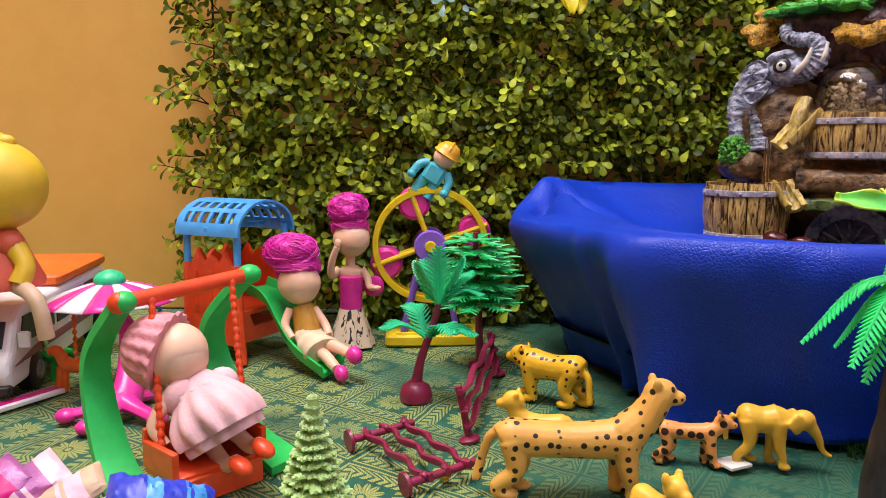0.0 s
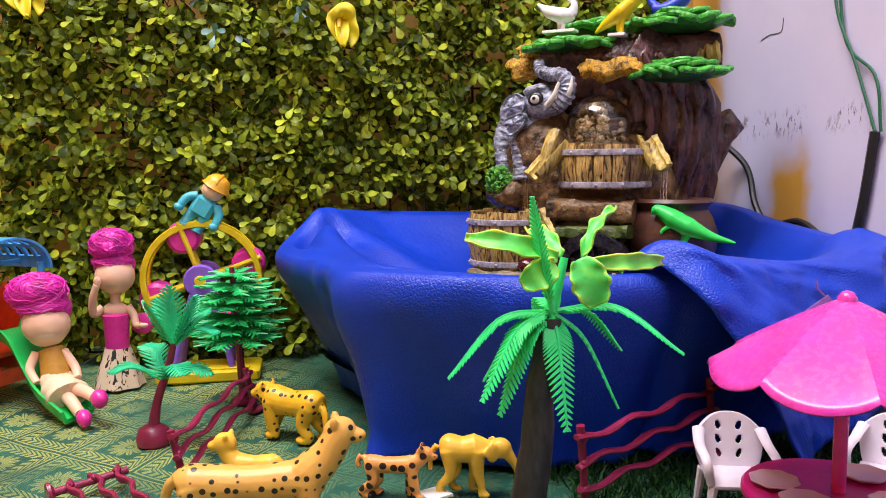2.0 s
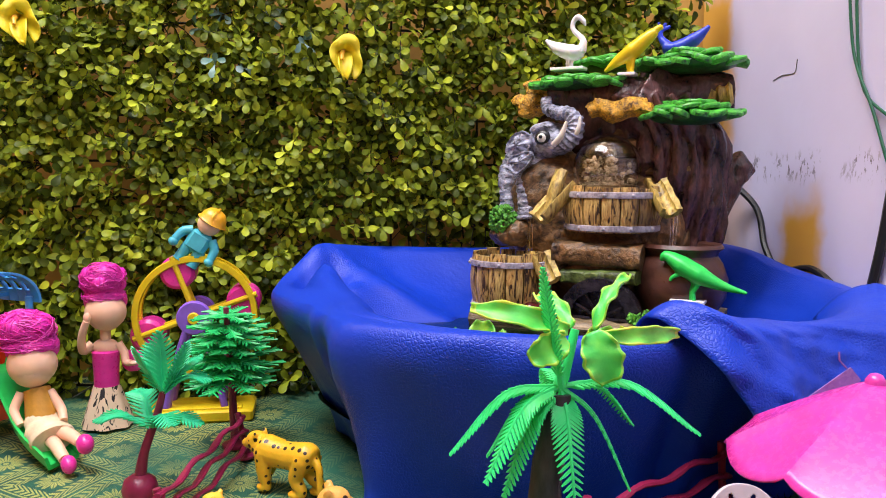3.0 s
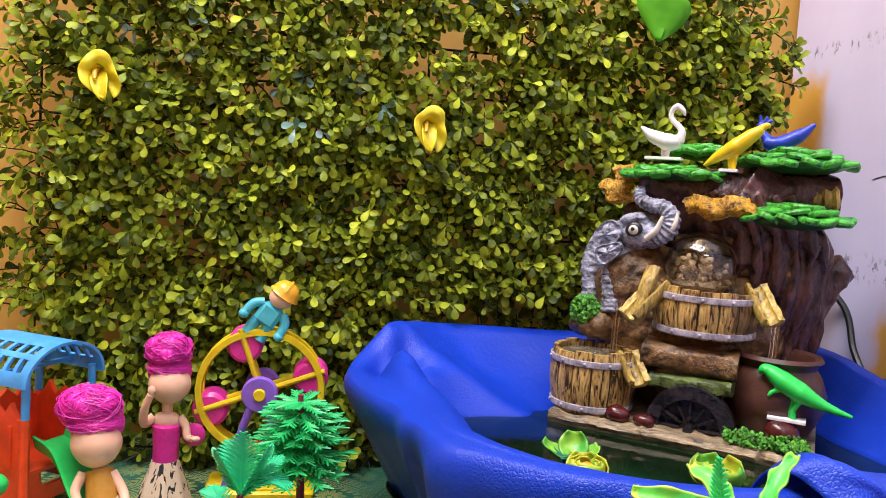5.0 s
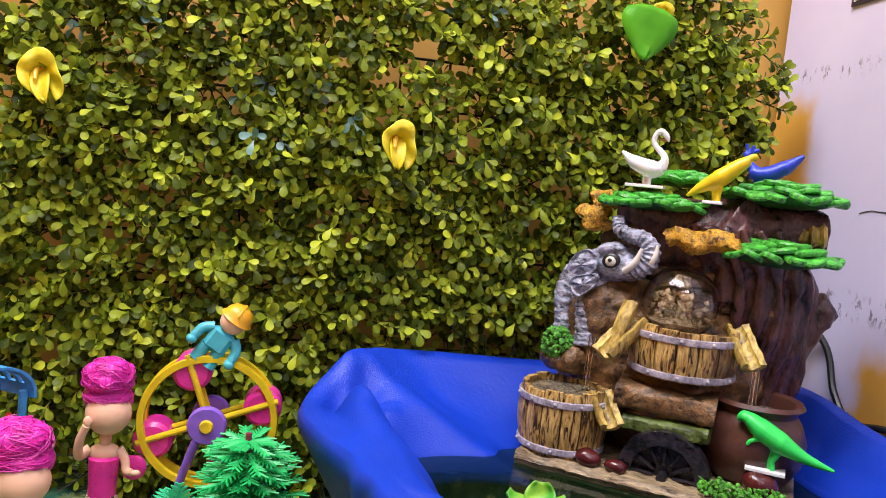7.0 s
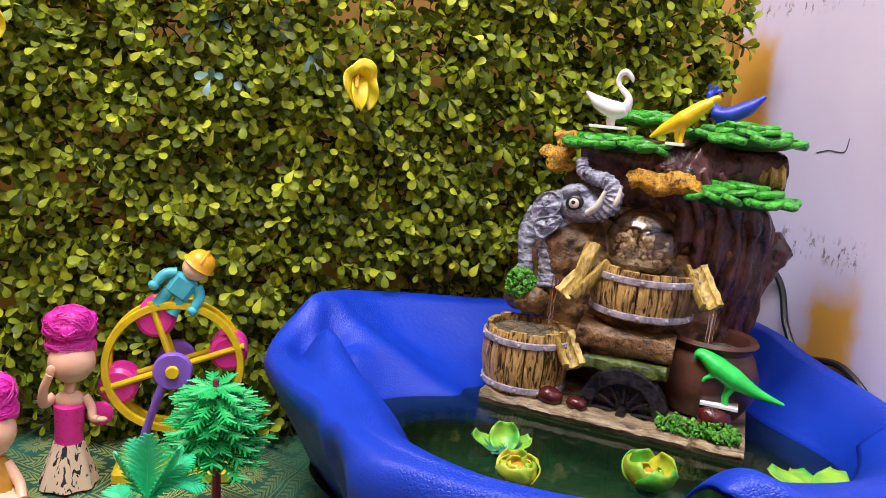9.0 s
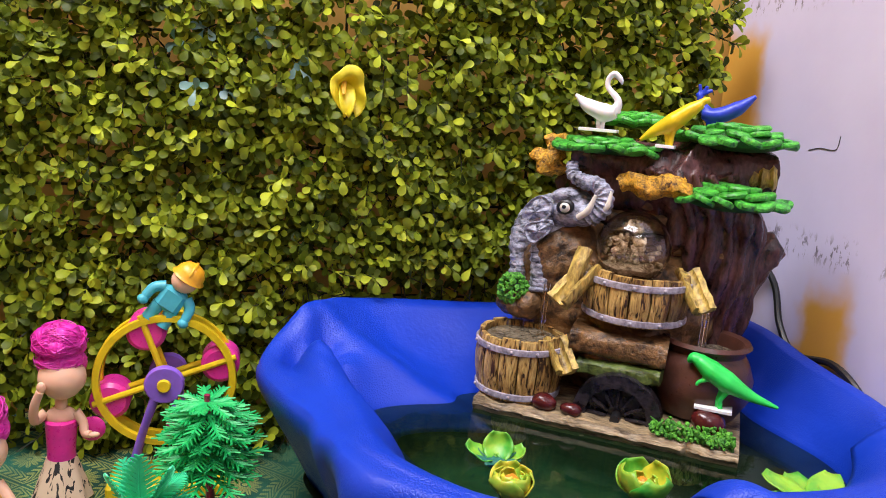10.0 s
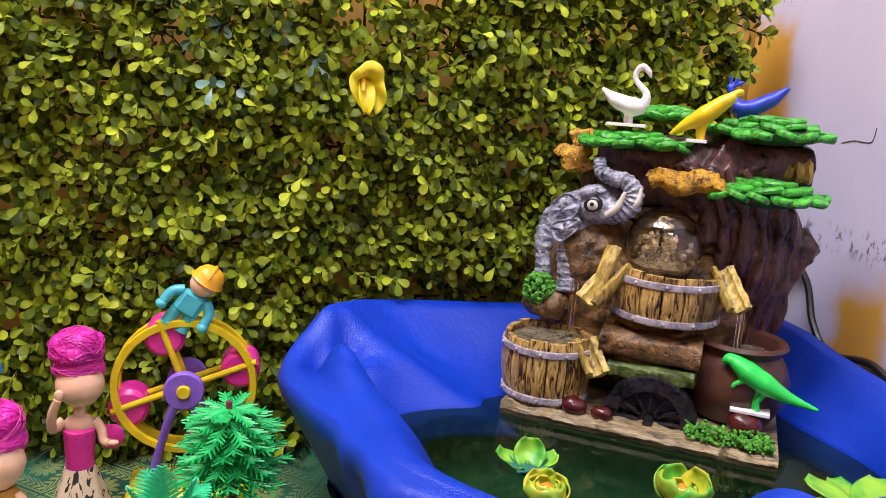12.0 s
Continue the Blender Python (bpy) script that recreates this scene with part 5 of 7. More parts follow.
# ---- toy trees ----
def frond(base, tip, lift, width, leaflets=15, drop=0.0, blade=0.12):
    """A feather frond: a rib and two rows of narrow leaflets, as one moulding."""
    s = Shape()
    a, b = Vector(base), Vector(tip)
    mid = (a + b) / 2 + Vector((0, 0, lift))
    pts = curve_points([a, mid, b], 8)
    length = (b - a).length
    s.tube(pts, spread([0.0011, 0.0009, 0.0005], len(pts)), 6)
    n = len(pts)
    strip = []
    for i in range(n):
        way = (pts[min(i + 1, n - 1)] - pts[max(i - 1, 0)]).normalized()
        side = way.cross(Vector((0, 0, 1)))
        side = side.normalized() if side.length > 0.2 else way.cross(Vector((0, 1, 0))).normalized()
        up = side.cross(way)
        w = blade * width * math.sin(math.pi * (0.10 + 0.86 * i / (n - 1))) ** 0.8
        strip.append([pts[i] + side * w - up * w * 0.12, pts[i] + up * 0.0005, pts[i] - side * w - up * w * 0.12, pts[i] - up * 0.0005])
    s.rings(strip)
    for i in range(leaflets):
        t = 0.10 + 0.88 * i / (leaflets - 1)
        x = t * (n - 1)
        k = min(int(x), n - 2)
        p = pts[k].lerp(pts[k + 1], x - k)
        way = (pts[k + 1] - pts[k]).normalized()
        side = way.cross(Vector((0, 0, 1)))
        side = side.normalized() if side.length > 0.2 else way.cross(Vector((0, 1, 0))).normalized()
        up = side.cross(way)
        w = width * math.sin(math.pi * (0.16 + 0.80 * t)) ** 0.8
        for sign in (-1, 1):
            tip_at = p + side * (sign * w) + way * (w * 0.75) - up * (w * (0.12 + drop))
            half = length / leaflets * 0.36
            start = len(s.v)
            for q, wd in ((p, half), (p.lerp(tip_at, 0.6), half * 0.95), (tip_at, half * 0.25)):
                for ud in (0.0004, -0.0004):
                    s.v.append(q + way * wd + up * ud)
                    s.v.append(q - way * wd + up * ud)
            for r in (0, 4):
                c = start + r
                s.face(c, c + 1, c + 5, c + 4)
                s.face(c + 3, c + 2, c + 6, c + 7)
                s.face(c + 1, c + 3, c + 7, c + 5)
                s.face(c + 2, c, c + 4, c + 6)
            s.face(start + 8, start + 9, start + 11, start + 10)
    return s


def big_palm():
    p = thing("toy_palm", "toy palm with dark trunk, green feather fronds and lime leaves", "toy tree", pose(0.165, 0.279, 0))
    s = Shape()
    pts = [(0.0105 * i / 12 + 0.0005 * math.sin(i * 1.3), 0, 0.103 * i / 12) for i in range(13)]
    s.tube(pts, [0.0080 - 0.0030 * i / 12 + (0.0002 if i % 2 else -0.0002) for i in range(13)], 18)
    s.lathe([(0.012, 0.0), (0.0115, 0.003), (0.008, 0.006), (0.001, 0.007)], n=20)
    part("trunk", s, DARK_TRUNK, p, "dark brown-black trunk")
    hub = Vector((0.011, 0, 0.1055))
    for tip, lift, w in (((-0.028, 0.008, 0.0785), 0.010, 0.0058), ((0.061, -0.010, 0.0890), 0.010, 0.0054), ((0.0140, -0.014, 0.0620), 0.010, 0.0060), ((0.036, -0.008, 0.0680), 0.008, 0.0012),
                         ((-0.0105, -0.006, 0.0670), 0.010, 0.0066), ((-0.013, 0.012, 0.0760), 0.008, 0.0060), ((0.044, 0.012, 0.0860), 0.008, 0.0046), ((0.016, 0.030, 0.0900), 0.010, 0.0055), ((-0.018, -0.010, 0.0740), 0.009, 0.0060)):
        part("frond", frond(hub, tip, lift, w * 1.08, 25 if w > 0.002 else 14, 0.1), PALM_GREEN, p)
    part("frond", frond(hub + Vector((-0.001, -0.006, 0.001)), (0.0015, -0.009, 0.1500), 0.0, 0.0050, 22), PALM_GREEN, p)
    s = Shape()
    s.tube(curve_points([hub, (0.014, 0.001, 0.114), (0.017, 0.002, 0.126)], 4), spread([0.0026, 0.0020, 0.0016], 9), 10)
    stalk = part("flower_stalk", s, PALM_GREEN, p)
    # broad lily leaves that open round the stalk: start, reach to the tip, width, twist
    for start, tip, wide, twist in (((0.013, -0.002, 0.126), (-0.022, 0.002, 0.134), 0.0082, 8), ((0.012, -0.003, 0.124), (-0.002, -0.006, 0.117), 0.0115, -10), ((0.021, -0.004, 0.126), (0.0275, -0.007, 0.1085), 0.0150, 8),
                                    ((0.025, 0.002, 0.125), (0.041, 0.012, 0.144), 0.0062, -55), ((0.024, -0.002, 0.124), (0.058, 0.006, 0.123), 0.0066, 12), ((0.016, 0.004, 0.126), (0.008, 0.024, 0.135), 0.0080, 10)):
        s = Shape()
        a, b = Vector(start), Vector(tip)
        way = (b - a).normalized()
        side = (Matrix.Rotation(radians(twist), 3, way) @ way.cross(Vector((0, -0.93, 0.36)))).normalized()
        up = side.cross(way)
        long = (b - a).length
        rows = []
        for i in range(19):
            t = i / 18
            w = wide * 0.5 * math.sin(math.pi * (0.08 + 0.84 * t)) ** 0.6
            rows.append([a + way * (long * t) + side * (u * w * (1 + 0.05 * math.sin(t * 25 + u))) + up * (0.12 * long * math.sin(math.pi * t) + 0.0016 * u * u + 0.0012 * abs(u) ** 3 * math.sin(t * 17 + 2 * u)) for u in (-1, -0.85, -0.6, -0.3, 0, 0.3, 0.6, 0.85, 1)])
        s.sheet(rows)
        s.m = [1 if k % 8 in (0, 7) or k // 8 == 17 else 0 for k in range(len(s.f))]
        thick(part("lily_leaf", s, [LILY_HEART, LILY_EDGE], stalk, "green lily leaf with lime edge"), 0.0007)


def small_palm():
    p = thing("toy_palm", "small toy palm with maroon trunk and emerald fronds", "toy tree", pose(-0.0165, 0.452, 0))
    s = Shape()
    s.lathe([(0.0095, 0.0), (0.0100, 0.004), (0.0085, 0.009), (0.004, 0.012)], n=20)
    pts = curve_points([(0, 0, 0.008), (0.003, 0, 0.025), (0.010, 0, 0.045), (0.014, 0, 0.060)], 5)
    s.tube(pts, spread([0.0036, 0.0026, 0.0022, 0.0018], len(pts)), 10)
    part("trunk", s, MAROON, p, "maroon trunk with a knob foot")
    a, b = Vector((0.007, 0, 0.038)), Vector((0.014, 0, 0.058))
    for base, tip, lift in ((a, (-0.020, -0.010, 0.047), 0.006), (a, (0.036, -0.010, 0.043), 0.006), (a, (0.022, -0.020, 0.046), 0.007), (a, (-0.004, 0.018, 0.056), 0.005),
                            (b, (0.001, -0.008, 0.086), 0.0), (b, (0.014, -0.004, 0.094), 0.0), (b, (0.028, -0.006, 0.088), 0.0), (b, (0.034, 0.006, 0.078), 0.003), (b, (0.004, 0.012, 0.084), 0.0), (b, (0.040, -0.002, 0.066), 0.006)):
        part("frond", frond(base, tip, lift, 0.0090, 13, 0.0, 0.34), EMERALD, p)


def needle_tree(label, m, material, trunk_material, height, low, wide, tiers, per, needles, lean=(0, 0)):
    p = thing("toy_pine", label, "toy tree", m)
    s = Shape()
    s.lathe([(0.0085, 0.0), (0.0085, 0.002), (0.004, 0.004), (0.001, 0.0045)], n=16)
    s.tube([(0, 0, 0.002), (lean[0] * 0.4, lean[1] * 0.4, height * 0.5), (lean[0], lean[1], height + (0.005 if wide(0) > 0.03 else 0))], [0.0030, 0.0024, 0.0018], 8)
    part("trunk", s, trunk_material, p)
    for k in range(tiers):
        t = k / (tiers - 1)
        z = low + (height - low) * t
        r = wide(t)
        c = Vector((lean[0] * z / height, lean[1] * z / height, z))
        s = Shape()
        for i in range(per):
            a = 2 * math.pi * (i + 0.37 * k) / per + rng.uniform(-0.1, 0.1)
            way = Vector((math.cos(a), math.sin(a), rng.uniform(-0.10, 0.10)))
            long = r * rng.uniform(0.72, 1.12)
            tip = c + way * long
            s.tube([c, c + way * long * 0.5, tip], [0.0013, 0.0011, 0.0007], 5)
            cross = Vector((-math.sin(a), math.cos(a), 0))
            for j in range(needles):
                f = 0.25 + 0.70 * j / needles
                q = c + way * (long * f)
                for sign in (-1, 1):
                    end = q + (way * 0.9 + cross * sign * 0.75 + Vector((0, 0, rng.uniform(-0.12, 0.12)))) * (r * 0.24)
                    s.tube([q, end], [0.0009, 0.0005], 4)
        part("branch_tier", s, material, p)


def fence(label, m, span, height):
    """Two posts on round feet and three wavy rails."""
    f = thing("toy_fence", label, "toy fence", m, "toy fences")
    for x in (-span / 2, span / 2):
        s = Shape()
        s.lathe([(0.0055, 0.0), (0.0058, 0.0015), (0.003, 0.0032), (0.001, 0.0034)], (x, 0, 0), 16)
        s.tube([(x, 0, 0.002), (x + 0.0003, 0, height * 0.5), (x, 0, height)], [0.0022, 0.0019, 0.0021], 10)
        for k in (0.28, 0.58, 0.86):
            s.ball((x, -0.0016, height * k), (0.0028, 0.0018, 0.0022), n=10, m=6)
        part("post", s, MAROON, f)
    for k in (0.28, 0.58, 0.86):
        s = Shape()
        pts = [(-span / 2 - 0.004 + (span + 0.008) * i / 16, -0.0012, height * k + 0.0016 * math.sin(i * 1.1 + k * 9)) for i in range(17)]
        s.tube(pts, [0.0021 + 0.0003 * math.sin(i * 2.1) for i in range(17)], 8, 0.7)
        part("rail", s, MAROON, f)
    return f


big_palm()
small_palm()
needle_tree("emerald toy pine with comb-like needle tiers on a maroon trunk", pose(0.026, 0.527, 0), PINE_GREEN, MAROON, 0.0895, 0.046, lambda t: 0.0350 - 0.010 * t - 0.004 * (t > 0.95), 7, 11, 5, (-0.004, -0.004))
needle_tree("pale lime toy pine with fuzzy needles", pose(-0.0395, 0.225, 0), LIME, LIME, 0.0775, 0.006, lambda t: 0.0200 - 0.0150 * t - 0.0035 * t * t, 26, 15, 6)
fence("maroon plastic toy fence lying flat on the cloth", pose(-0.0330, 0.349, 0.0045, -86, 0, -59), 0.060, 0.038)
fence("maroon plastic toy fence standing beside the pine", pose(0.0255, 0.445, 0, -12, 0, 79), 0.120, 0.030)
fence("dark red plastic toy fence standing in the turf", pose(0.248, 0.3475, 0.0035, 0, -5, 26), 0.092, 0.0430)
s = Shape()
s.ball((0.001, 0.338, 0.0026), (0.0030, 0.0026, 0.0026), n=12, m=8)
tagged(part("yellow_bead", s, YELLOW), "small yellow plastic bead on the cloth", "bead")


def turf():
    s = Shape()
    for k in range(9000):
        x, y = rng.uniform(0.186, 0.425), rng.uniform(0.17, 0.395)
        if x < 0.20 + 0.02 * noise.noise(Vector((y * 30, 1, 1))):
            continue
        h = rng.uniform(0.004, 0.0105)
        a = rng.uniform(0, 6.28)
        w = 0.0006
        lean = Vector((rng.uniform(-0.7, 0.7), rng.uniform(-0.7, 0.7), 1)) * h
        side = Vector((math.cos(a), math.sin(a), 0)) * w
        b = Vector((x, y, 0.0005))
        start = len(s.v)
        s.v.extend([b - side, b + side, b + lean * 0.55 + side * 0.8, b + lean * 0.55 - side * 0.8, b + lean + Vector((lean.x, lean.y, -h * 0.2)) * 0.4])
        s.face(start, start + 1, start + 2, start + 3)
        s.face(start + 3, start + 2, start + 4)
    ob = part("turf", s, GRASS)
    tagged(ob, "dark green artificial turf mat beside the pond", "turf", kind="stuff")


turf()


# ---- garden table, parasol and chairs ----
def parasol_set():
    t = thing("garden_table", "round magenta plastic table with centre foot", "table", pose(0.281, 0.252, 0))
    s = Shape()
    s.lathe([(0.001, 0.0335), (0.033, 0.0335), (0.0345, 0.0345), (0.0345, 0.0365), (0.0335, 0.0375), (0.001, 0.0375)], n=40)
    part("tabletop", s, MAGENTA, t)
    s = Shape()
    s.lathe([(0.016, 0.0), (0.016, 0.002), (0.006, 0.005), (0.0045, 0.02), (0.006, 0.0335)], n=24)
    part("foot", s, MAGENTA, t)
    u = thing("parasol", "hot pink plastic parasol with scalloped edge over the table", "parasol", pose(0.281, 0.252, 0.0377))
    s = Shape()
    s.tube([(0, 0, 0.0), (0, 0, 0.072)], 0.0026, 14)
    part("pole", s, PINK, u)
    s = Shape()
    rings = []
    for i in range(15):
        q = i / 14
        ring = []
        for j in range(96):
            a = 2 * math.pi * j / 96
            lobe = abs(math.cos(a * 4))
            r = 0.002 + 0.0455 * q * (1 + 0.03 * lobe * q)
            z = 0.0735 - 0.0250 * q ** 1.05 - 0.0055 * q ** 1.5 * (lobe ** 0.7) + 0.002 * q * (1 - q)
            ring.append((r * math.cos(a), r * math.sin(a), z))
        rings.append(ring)
    s.rings(rings, caps=False)
    thick(part("canopy", s, PARASOL_PINK, u), 0.0009)
    s = Shape()
    s.lathe([(0.0036, 0.071), (0.0034, 0.0745), (0.002, 0.0765), (0.0005, 0.077)], n=16)
    part("finial", s, PARASOL_PINK, u)
    s = Shape()
    s.plate([(0.004, 0.054), (0.0095, 0.048), (0.0285, 0.0615), (0.0235, 0.0670)], 0.0006, pose(0, 0.046, 0))
    s.tube([(0.022, 0.046, 0.0665), (0.0185, 0.046, 0.0700), (0.0180, 0.046, 0.0735)], 0.0004, 5)
    part("film_tag", s, plastic("violet_film", (0.26, 0.16, 0.46), 0.25, 0.0), u, "pale violet plastic film tag")
    for x, y in ((0.261, 0.262), (0.262, 0.243), (0.293, 0.236), (0.299, 0.262)):
        s = Shape()
        rings = [[(r * (1 + 0.05 * math.cos(8 * a)) * math.cos(a), r * (1 + 0.05 * math.cos(8 * a)) * math.sin(a), z) for a in (2 * math.pi * j / 32 for j in range(32))] for r, z in ((0.004, 0.0), (0.007, 0.0004), (0.0092, 0.0018), (0.0090, 0.0022), (0.0066, 0.0010), (0.001, 0.0009))]
        s.rings(rings)
        ob = tagged(part("toy_plate", s, PALE_PINK), "small pale pink scalloped plate on the magenta table", "plate", "plates on the table")
        ob.location = (x, y, 0.0378)


def garden_chair(m):
    c = thing("garden_chair", "white plastic toy garden armchair with slotted back", "chair", m, "chairs round the table")
    s = Shape()
    s.box((0, 0, 0.0215), (0.026, 0.025, 0.0022), bevel=0.4)
    part("seat", s, CHAIR_WHITE, c)
    back = Shape()
    # a broad shell, round at the top, pierced by six slanting oval slots
    n, rows = 65, 49
    start = len(back.v)
    for k in range(rows):
        t = k / (rows - 1)
        for i in range(n):
            u = i / (n - 1) * 2 - 1
            w = 0.0128 + 0.0022 * math.sin(math.pi * t * 0.8)
            back.v.append(Vector((u * w, 0.0115 + 0.006 * t - 0.0048 * u * u * t, 0.0215 + 0.0250 * t * (1 - 0.30 * abs(u) ** 2.6))))
    for k in range(rows - 1):
        for i in range(n - 1):
            u, t = (i + 0.5) / (n - 1) * 2 - 1, (k + 0.5) / (rows - 1)
            if any(((abs(u) - 0.32 - 0.5 * (t - c)) / 0.085) ** 2 + ((t - c) / 0.085) ** 2 < 1 for c in (0.27, 0.52, 0.77)):
                continue
            q = start + k * n + i
            back.face(q, q + 1, q + n + 1, q + n)
    thick(part("backrest", back, CHAIR_WHITE, c), 0.0018)
    for sx in (-1, 1):
        for y0, y1 in ((-0.011, -0.0125), (0.011, 0.014)):
            s = Shape()
            s.tube([(sx * 0.0120, y0, 0.0215), (sx * 0.0130, (y0 + y1) / 2, 0.010), (sx * 0.0138, y1, 0.0003)], [0.0022, 0.0019, 0.0016], 8)
            part("leg", s, CHAIR_WHITE, c)
        s = Shape()
        s.tube(curve_points([(sx * 0.0138, 0.0130, 0.0395), (sx * 0.0150, 0.004, 0.0350), (sx * 0.0148, -0.0105, 0.0325), (sx * 0.0130, -0.0118, 0.0225)], 5), spread([0.0028, 0.0024, 0.0022, 0.0019], 16), 10, 0.6)
        part("armrest", s, CHAIR_WHITE, c)
    return c


parasol_set()
chair = garden_chair(pose(0.269, 0.306, 0, 0, 0, -14))
copy_thing(chair, pose(0.336, 0.296, 0, 0, 0, -50))


# ---- playground toys ----
def ferris_wheel():
    w = thing("ferris_wheel", "toy ferris wheel with yellow rim, purple legs and pink cups", "toy ferris wheel", pose(-0.010, 0.597, 0, 0, 0, 2))
    s = Shape()
    s.box((0.003, 0.0, 0.0045), (0.076, 0.040, 0.009), bevel=0.35)
    s.box((0.003, -0.012, 0.0095), (0.060, 0.010, 0.002), bevel=0.3)
    part("base", s, YELLOW, w, "yellow base plate")
    for y in (-0.013, 0.013):
        s = Shape()
        s.tube(curve_points([(-0.021, y, 0.008), (-0.014, y, 0.040), (-0.004, y, 0.072), (0.0, y, 0.077)], 5), spread([0.0036, 0.0032, 0.0036, 0.0040], 16), 10, 0.6)
        s.tube(curve_points([(0.021, y, 0.008), (0.014, y, 0.040), (0.004, y, 0.072), (0.0, y, 0.077)], 5), spread([0.0030, 0.0026, 0.0030, 0.0036], 16), 10, 0.6)
        s.lathe([(0.001, -0.003), (0.0115, -0.003), (0.0125, -0.0015), (0.0125, 0.0015), (0.0115, 0.003), (0.001, 0.003)], (0, y, 0.077), 30, (90, 0, 0))
        part("leg_frame", s, PURPLE, w, "purple leg frame with round hub")
    s = Shape()
    s.lathe([(0.001, -0.018), (0.0038, -0.018), (0.0045, -0.016), (0.0045, 0.016), (0.001, 0.016)], (0, 0, 0.077), 20, (-90, 0, 0))
    part("axle_cap", s, YELLOW, w)
    for y in (-0.0065, 0.0065):
        s = Shape()
        ring = [(0.0425 * math.cos(a), y, 0.077 + 0.0425 * math.sin(a)) for a in (2 * math.pi * k / 72 for k in range(72))]
        rows = [[Vector((r * math.cos(a), y + dy, 0.077 + r * math.sin(a))) for r, dy in ((0.0405, -0.002), (0.0445, -0.002), (0.0452, 0.0), (0.0445, 0.002), (0.0405, 0.002), (0.0398, 0.0))] for a in (2 * math.pi * k / 72 for k in range(73))]
        s.rings(rows, caps=False)
        rim = part("rim", s, YELLOW, w)
        for deg in (20, 110, 200, 290):
            s = Shape()
            a = radians(deg)
            s.tube([(0.006 * math.cos(a), y, 0.077 + 0.006 * math.sin(a)), (0.047 * math.cos(a), y, 0.077 + 0.047 * math.sin(a))], 0.0021, 8)
            part("spoke", s, YELLOW, rim)
    for deg in (20, 110, 200, 290):
        a = radians(deg)
        s = Shape()
        s.lathe([(0.001, -0.0105), (0.010, -0.0105), (0.0125, -0.008), (0.0125, 0.008), (0.010, 0.0105), (0.001, 0.0105)], (0.0365 * math.cos(a), 0.004, 0.075 + 0.0365 * math.sin(a)), 26, (90, 0, 0))
        part("cup", s, PINK, w, "pink round cup")


ferris_wheel()


def worker_figure():
    s = Shape()
    s.slot = 0
    s.box((0, 0, 0), (0.0165, 0.0105, 0.0170), bevel=0.55)
    for k in (-1, 1):
        s.tube(curve_points([(k * 0.0075, 0, 0.0055), (k * 0.0130, -0.001, 0.0010), (k * 0.0145, -0.003, -0.0065)], 4), spread([0.0036, 0.0034, 0.0030], 9), 10)
        s.ball((k * 0.0146, -0.0040, -0.0085), (0.0036, 0.0036, 0.0032), n=12, m=8)
        s.tube([(k * 0.0045, 0, -0.006), (k * 0.0050, 0.001, -0.013), (k * 0.0052, 0.0, -0.019)], [0.0046, 0.0042, 0.0044], 10)
    s.slot = 1
    s.ball((0, -0.0005, 0.0150), (0.0086, 0.0082, 0.0082), n=20, m=14)
    s.slot = 2
    s.lathe([(0.0100, -0.0012), (0.0112, -0.0005), (0.0098, 0.0010), (0.0092, 0.0040), (0.0066, 0.0078), (0.0030, 0.0094), (0.0005, 0.0098)], (0.0005, 0.0005, 0.0182), 24, (6, 0, 0))
    s.tube([(0.0005, 0.0005 + 0.0094 * math.cos(q), 0.0184 + 0.0098 * math.sin(q)) for q in (0.25 + 0.24 * k for k in range(12))], 0.0011, 6)
    ob = part("toy_figure", s, [TEAL_TOY, SKIN, plastic("amber_helmet", (0.84, 0.42, 0.02), 0.32, 0.25)])
    ob.matrix_world = pose(-0.0070, 0.592, 0.1320, 0, 33, 0)
    tagged(ob, "small teal toy figure with yellow helmet sitting on the wheel", "toy figure")


worker_figure()


def curls(s, centre, radii, count, size, seed):
    """Combed doll hair: a core wrapped in many fine winding strands."""
    s.ball(centre, tuple(r * 0.95 for r in radii), n=20, m=14)
    r2 = random.Random(seed)
    small = min(radii)
    for k in range(16):
        a, z = k * 2.4, r2.uniform(-0.7, 0.9)
        q = math.sqrt(1 - z * z)
        lump = Vector(centre) + Vector((radii[0] * q * math.cos(a), radii[1] * q * math.sin(a), radii[2] * z)) * 0.80
        r = small * r2.uniform(0.36, 0.52)
        s.ball(lump, r, n=10, m=8)
        for j in range(7):
            turn = Matrix.Rotation(j * 0.45 + k, 3, Vector((r2.uniform(-1, 1), r2.uniform(-1, 1), 1)).normalized())
            s.tube([lump + turn @ Vector((math.cos(f) * r * 1.04, math.sin(f) * r * 1.04, 0)) for f in (0.7 * i for i in range(8))], size * 0.17, 4)
    # long strands that wind round the core, a few of them loose
    for k in range(count):
        axis = Vector((r2.gauss(0, 0.9), r2.gauss(0, 0.9), 0.8)).normalized()
        e1 = axis.orthogonal().normalized()
        e2 = axis.cross(e1)
        rise = r2.uniform(-0.85, 0.95)
        q = math.sqrt(1 - rise * rise)
        begin, far = r2.uniform(0, 6.28), r2.uniform(0.9, 2.2)
        lift = r2.uniform(0.95, 1.06) + (0.10 if k % 7 == 0 else 0)
        pts = []
        for m in range(9):
            a = begin + far * m / 8
            d = (e1 * math.cos(a) + e2 * math.sin(a)) * q + axis * (rise + 0.10 * math.sin(a * 2 + k))
            pts.append(Vector(centre) + Vector((d.x * radii[0], d.y * radii[1], d.z * radii[2])) * lift)
        s.tube(pts, size * r2.uniform(0.06, 0.13), 4)


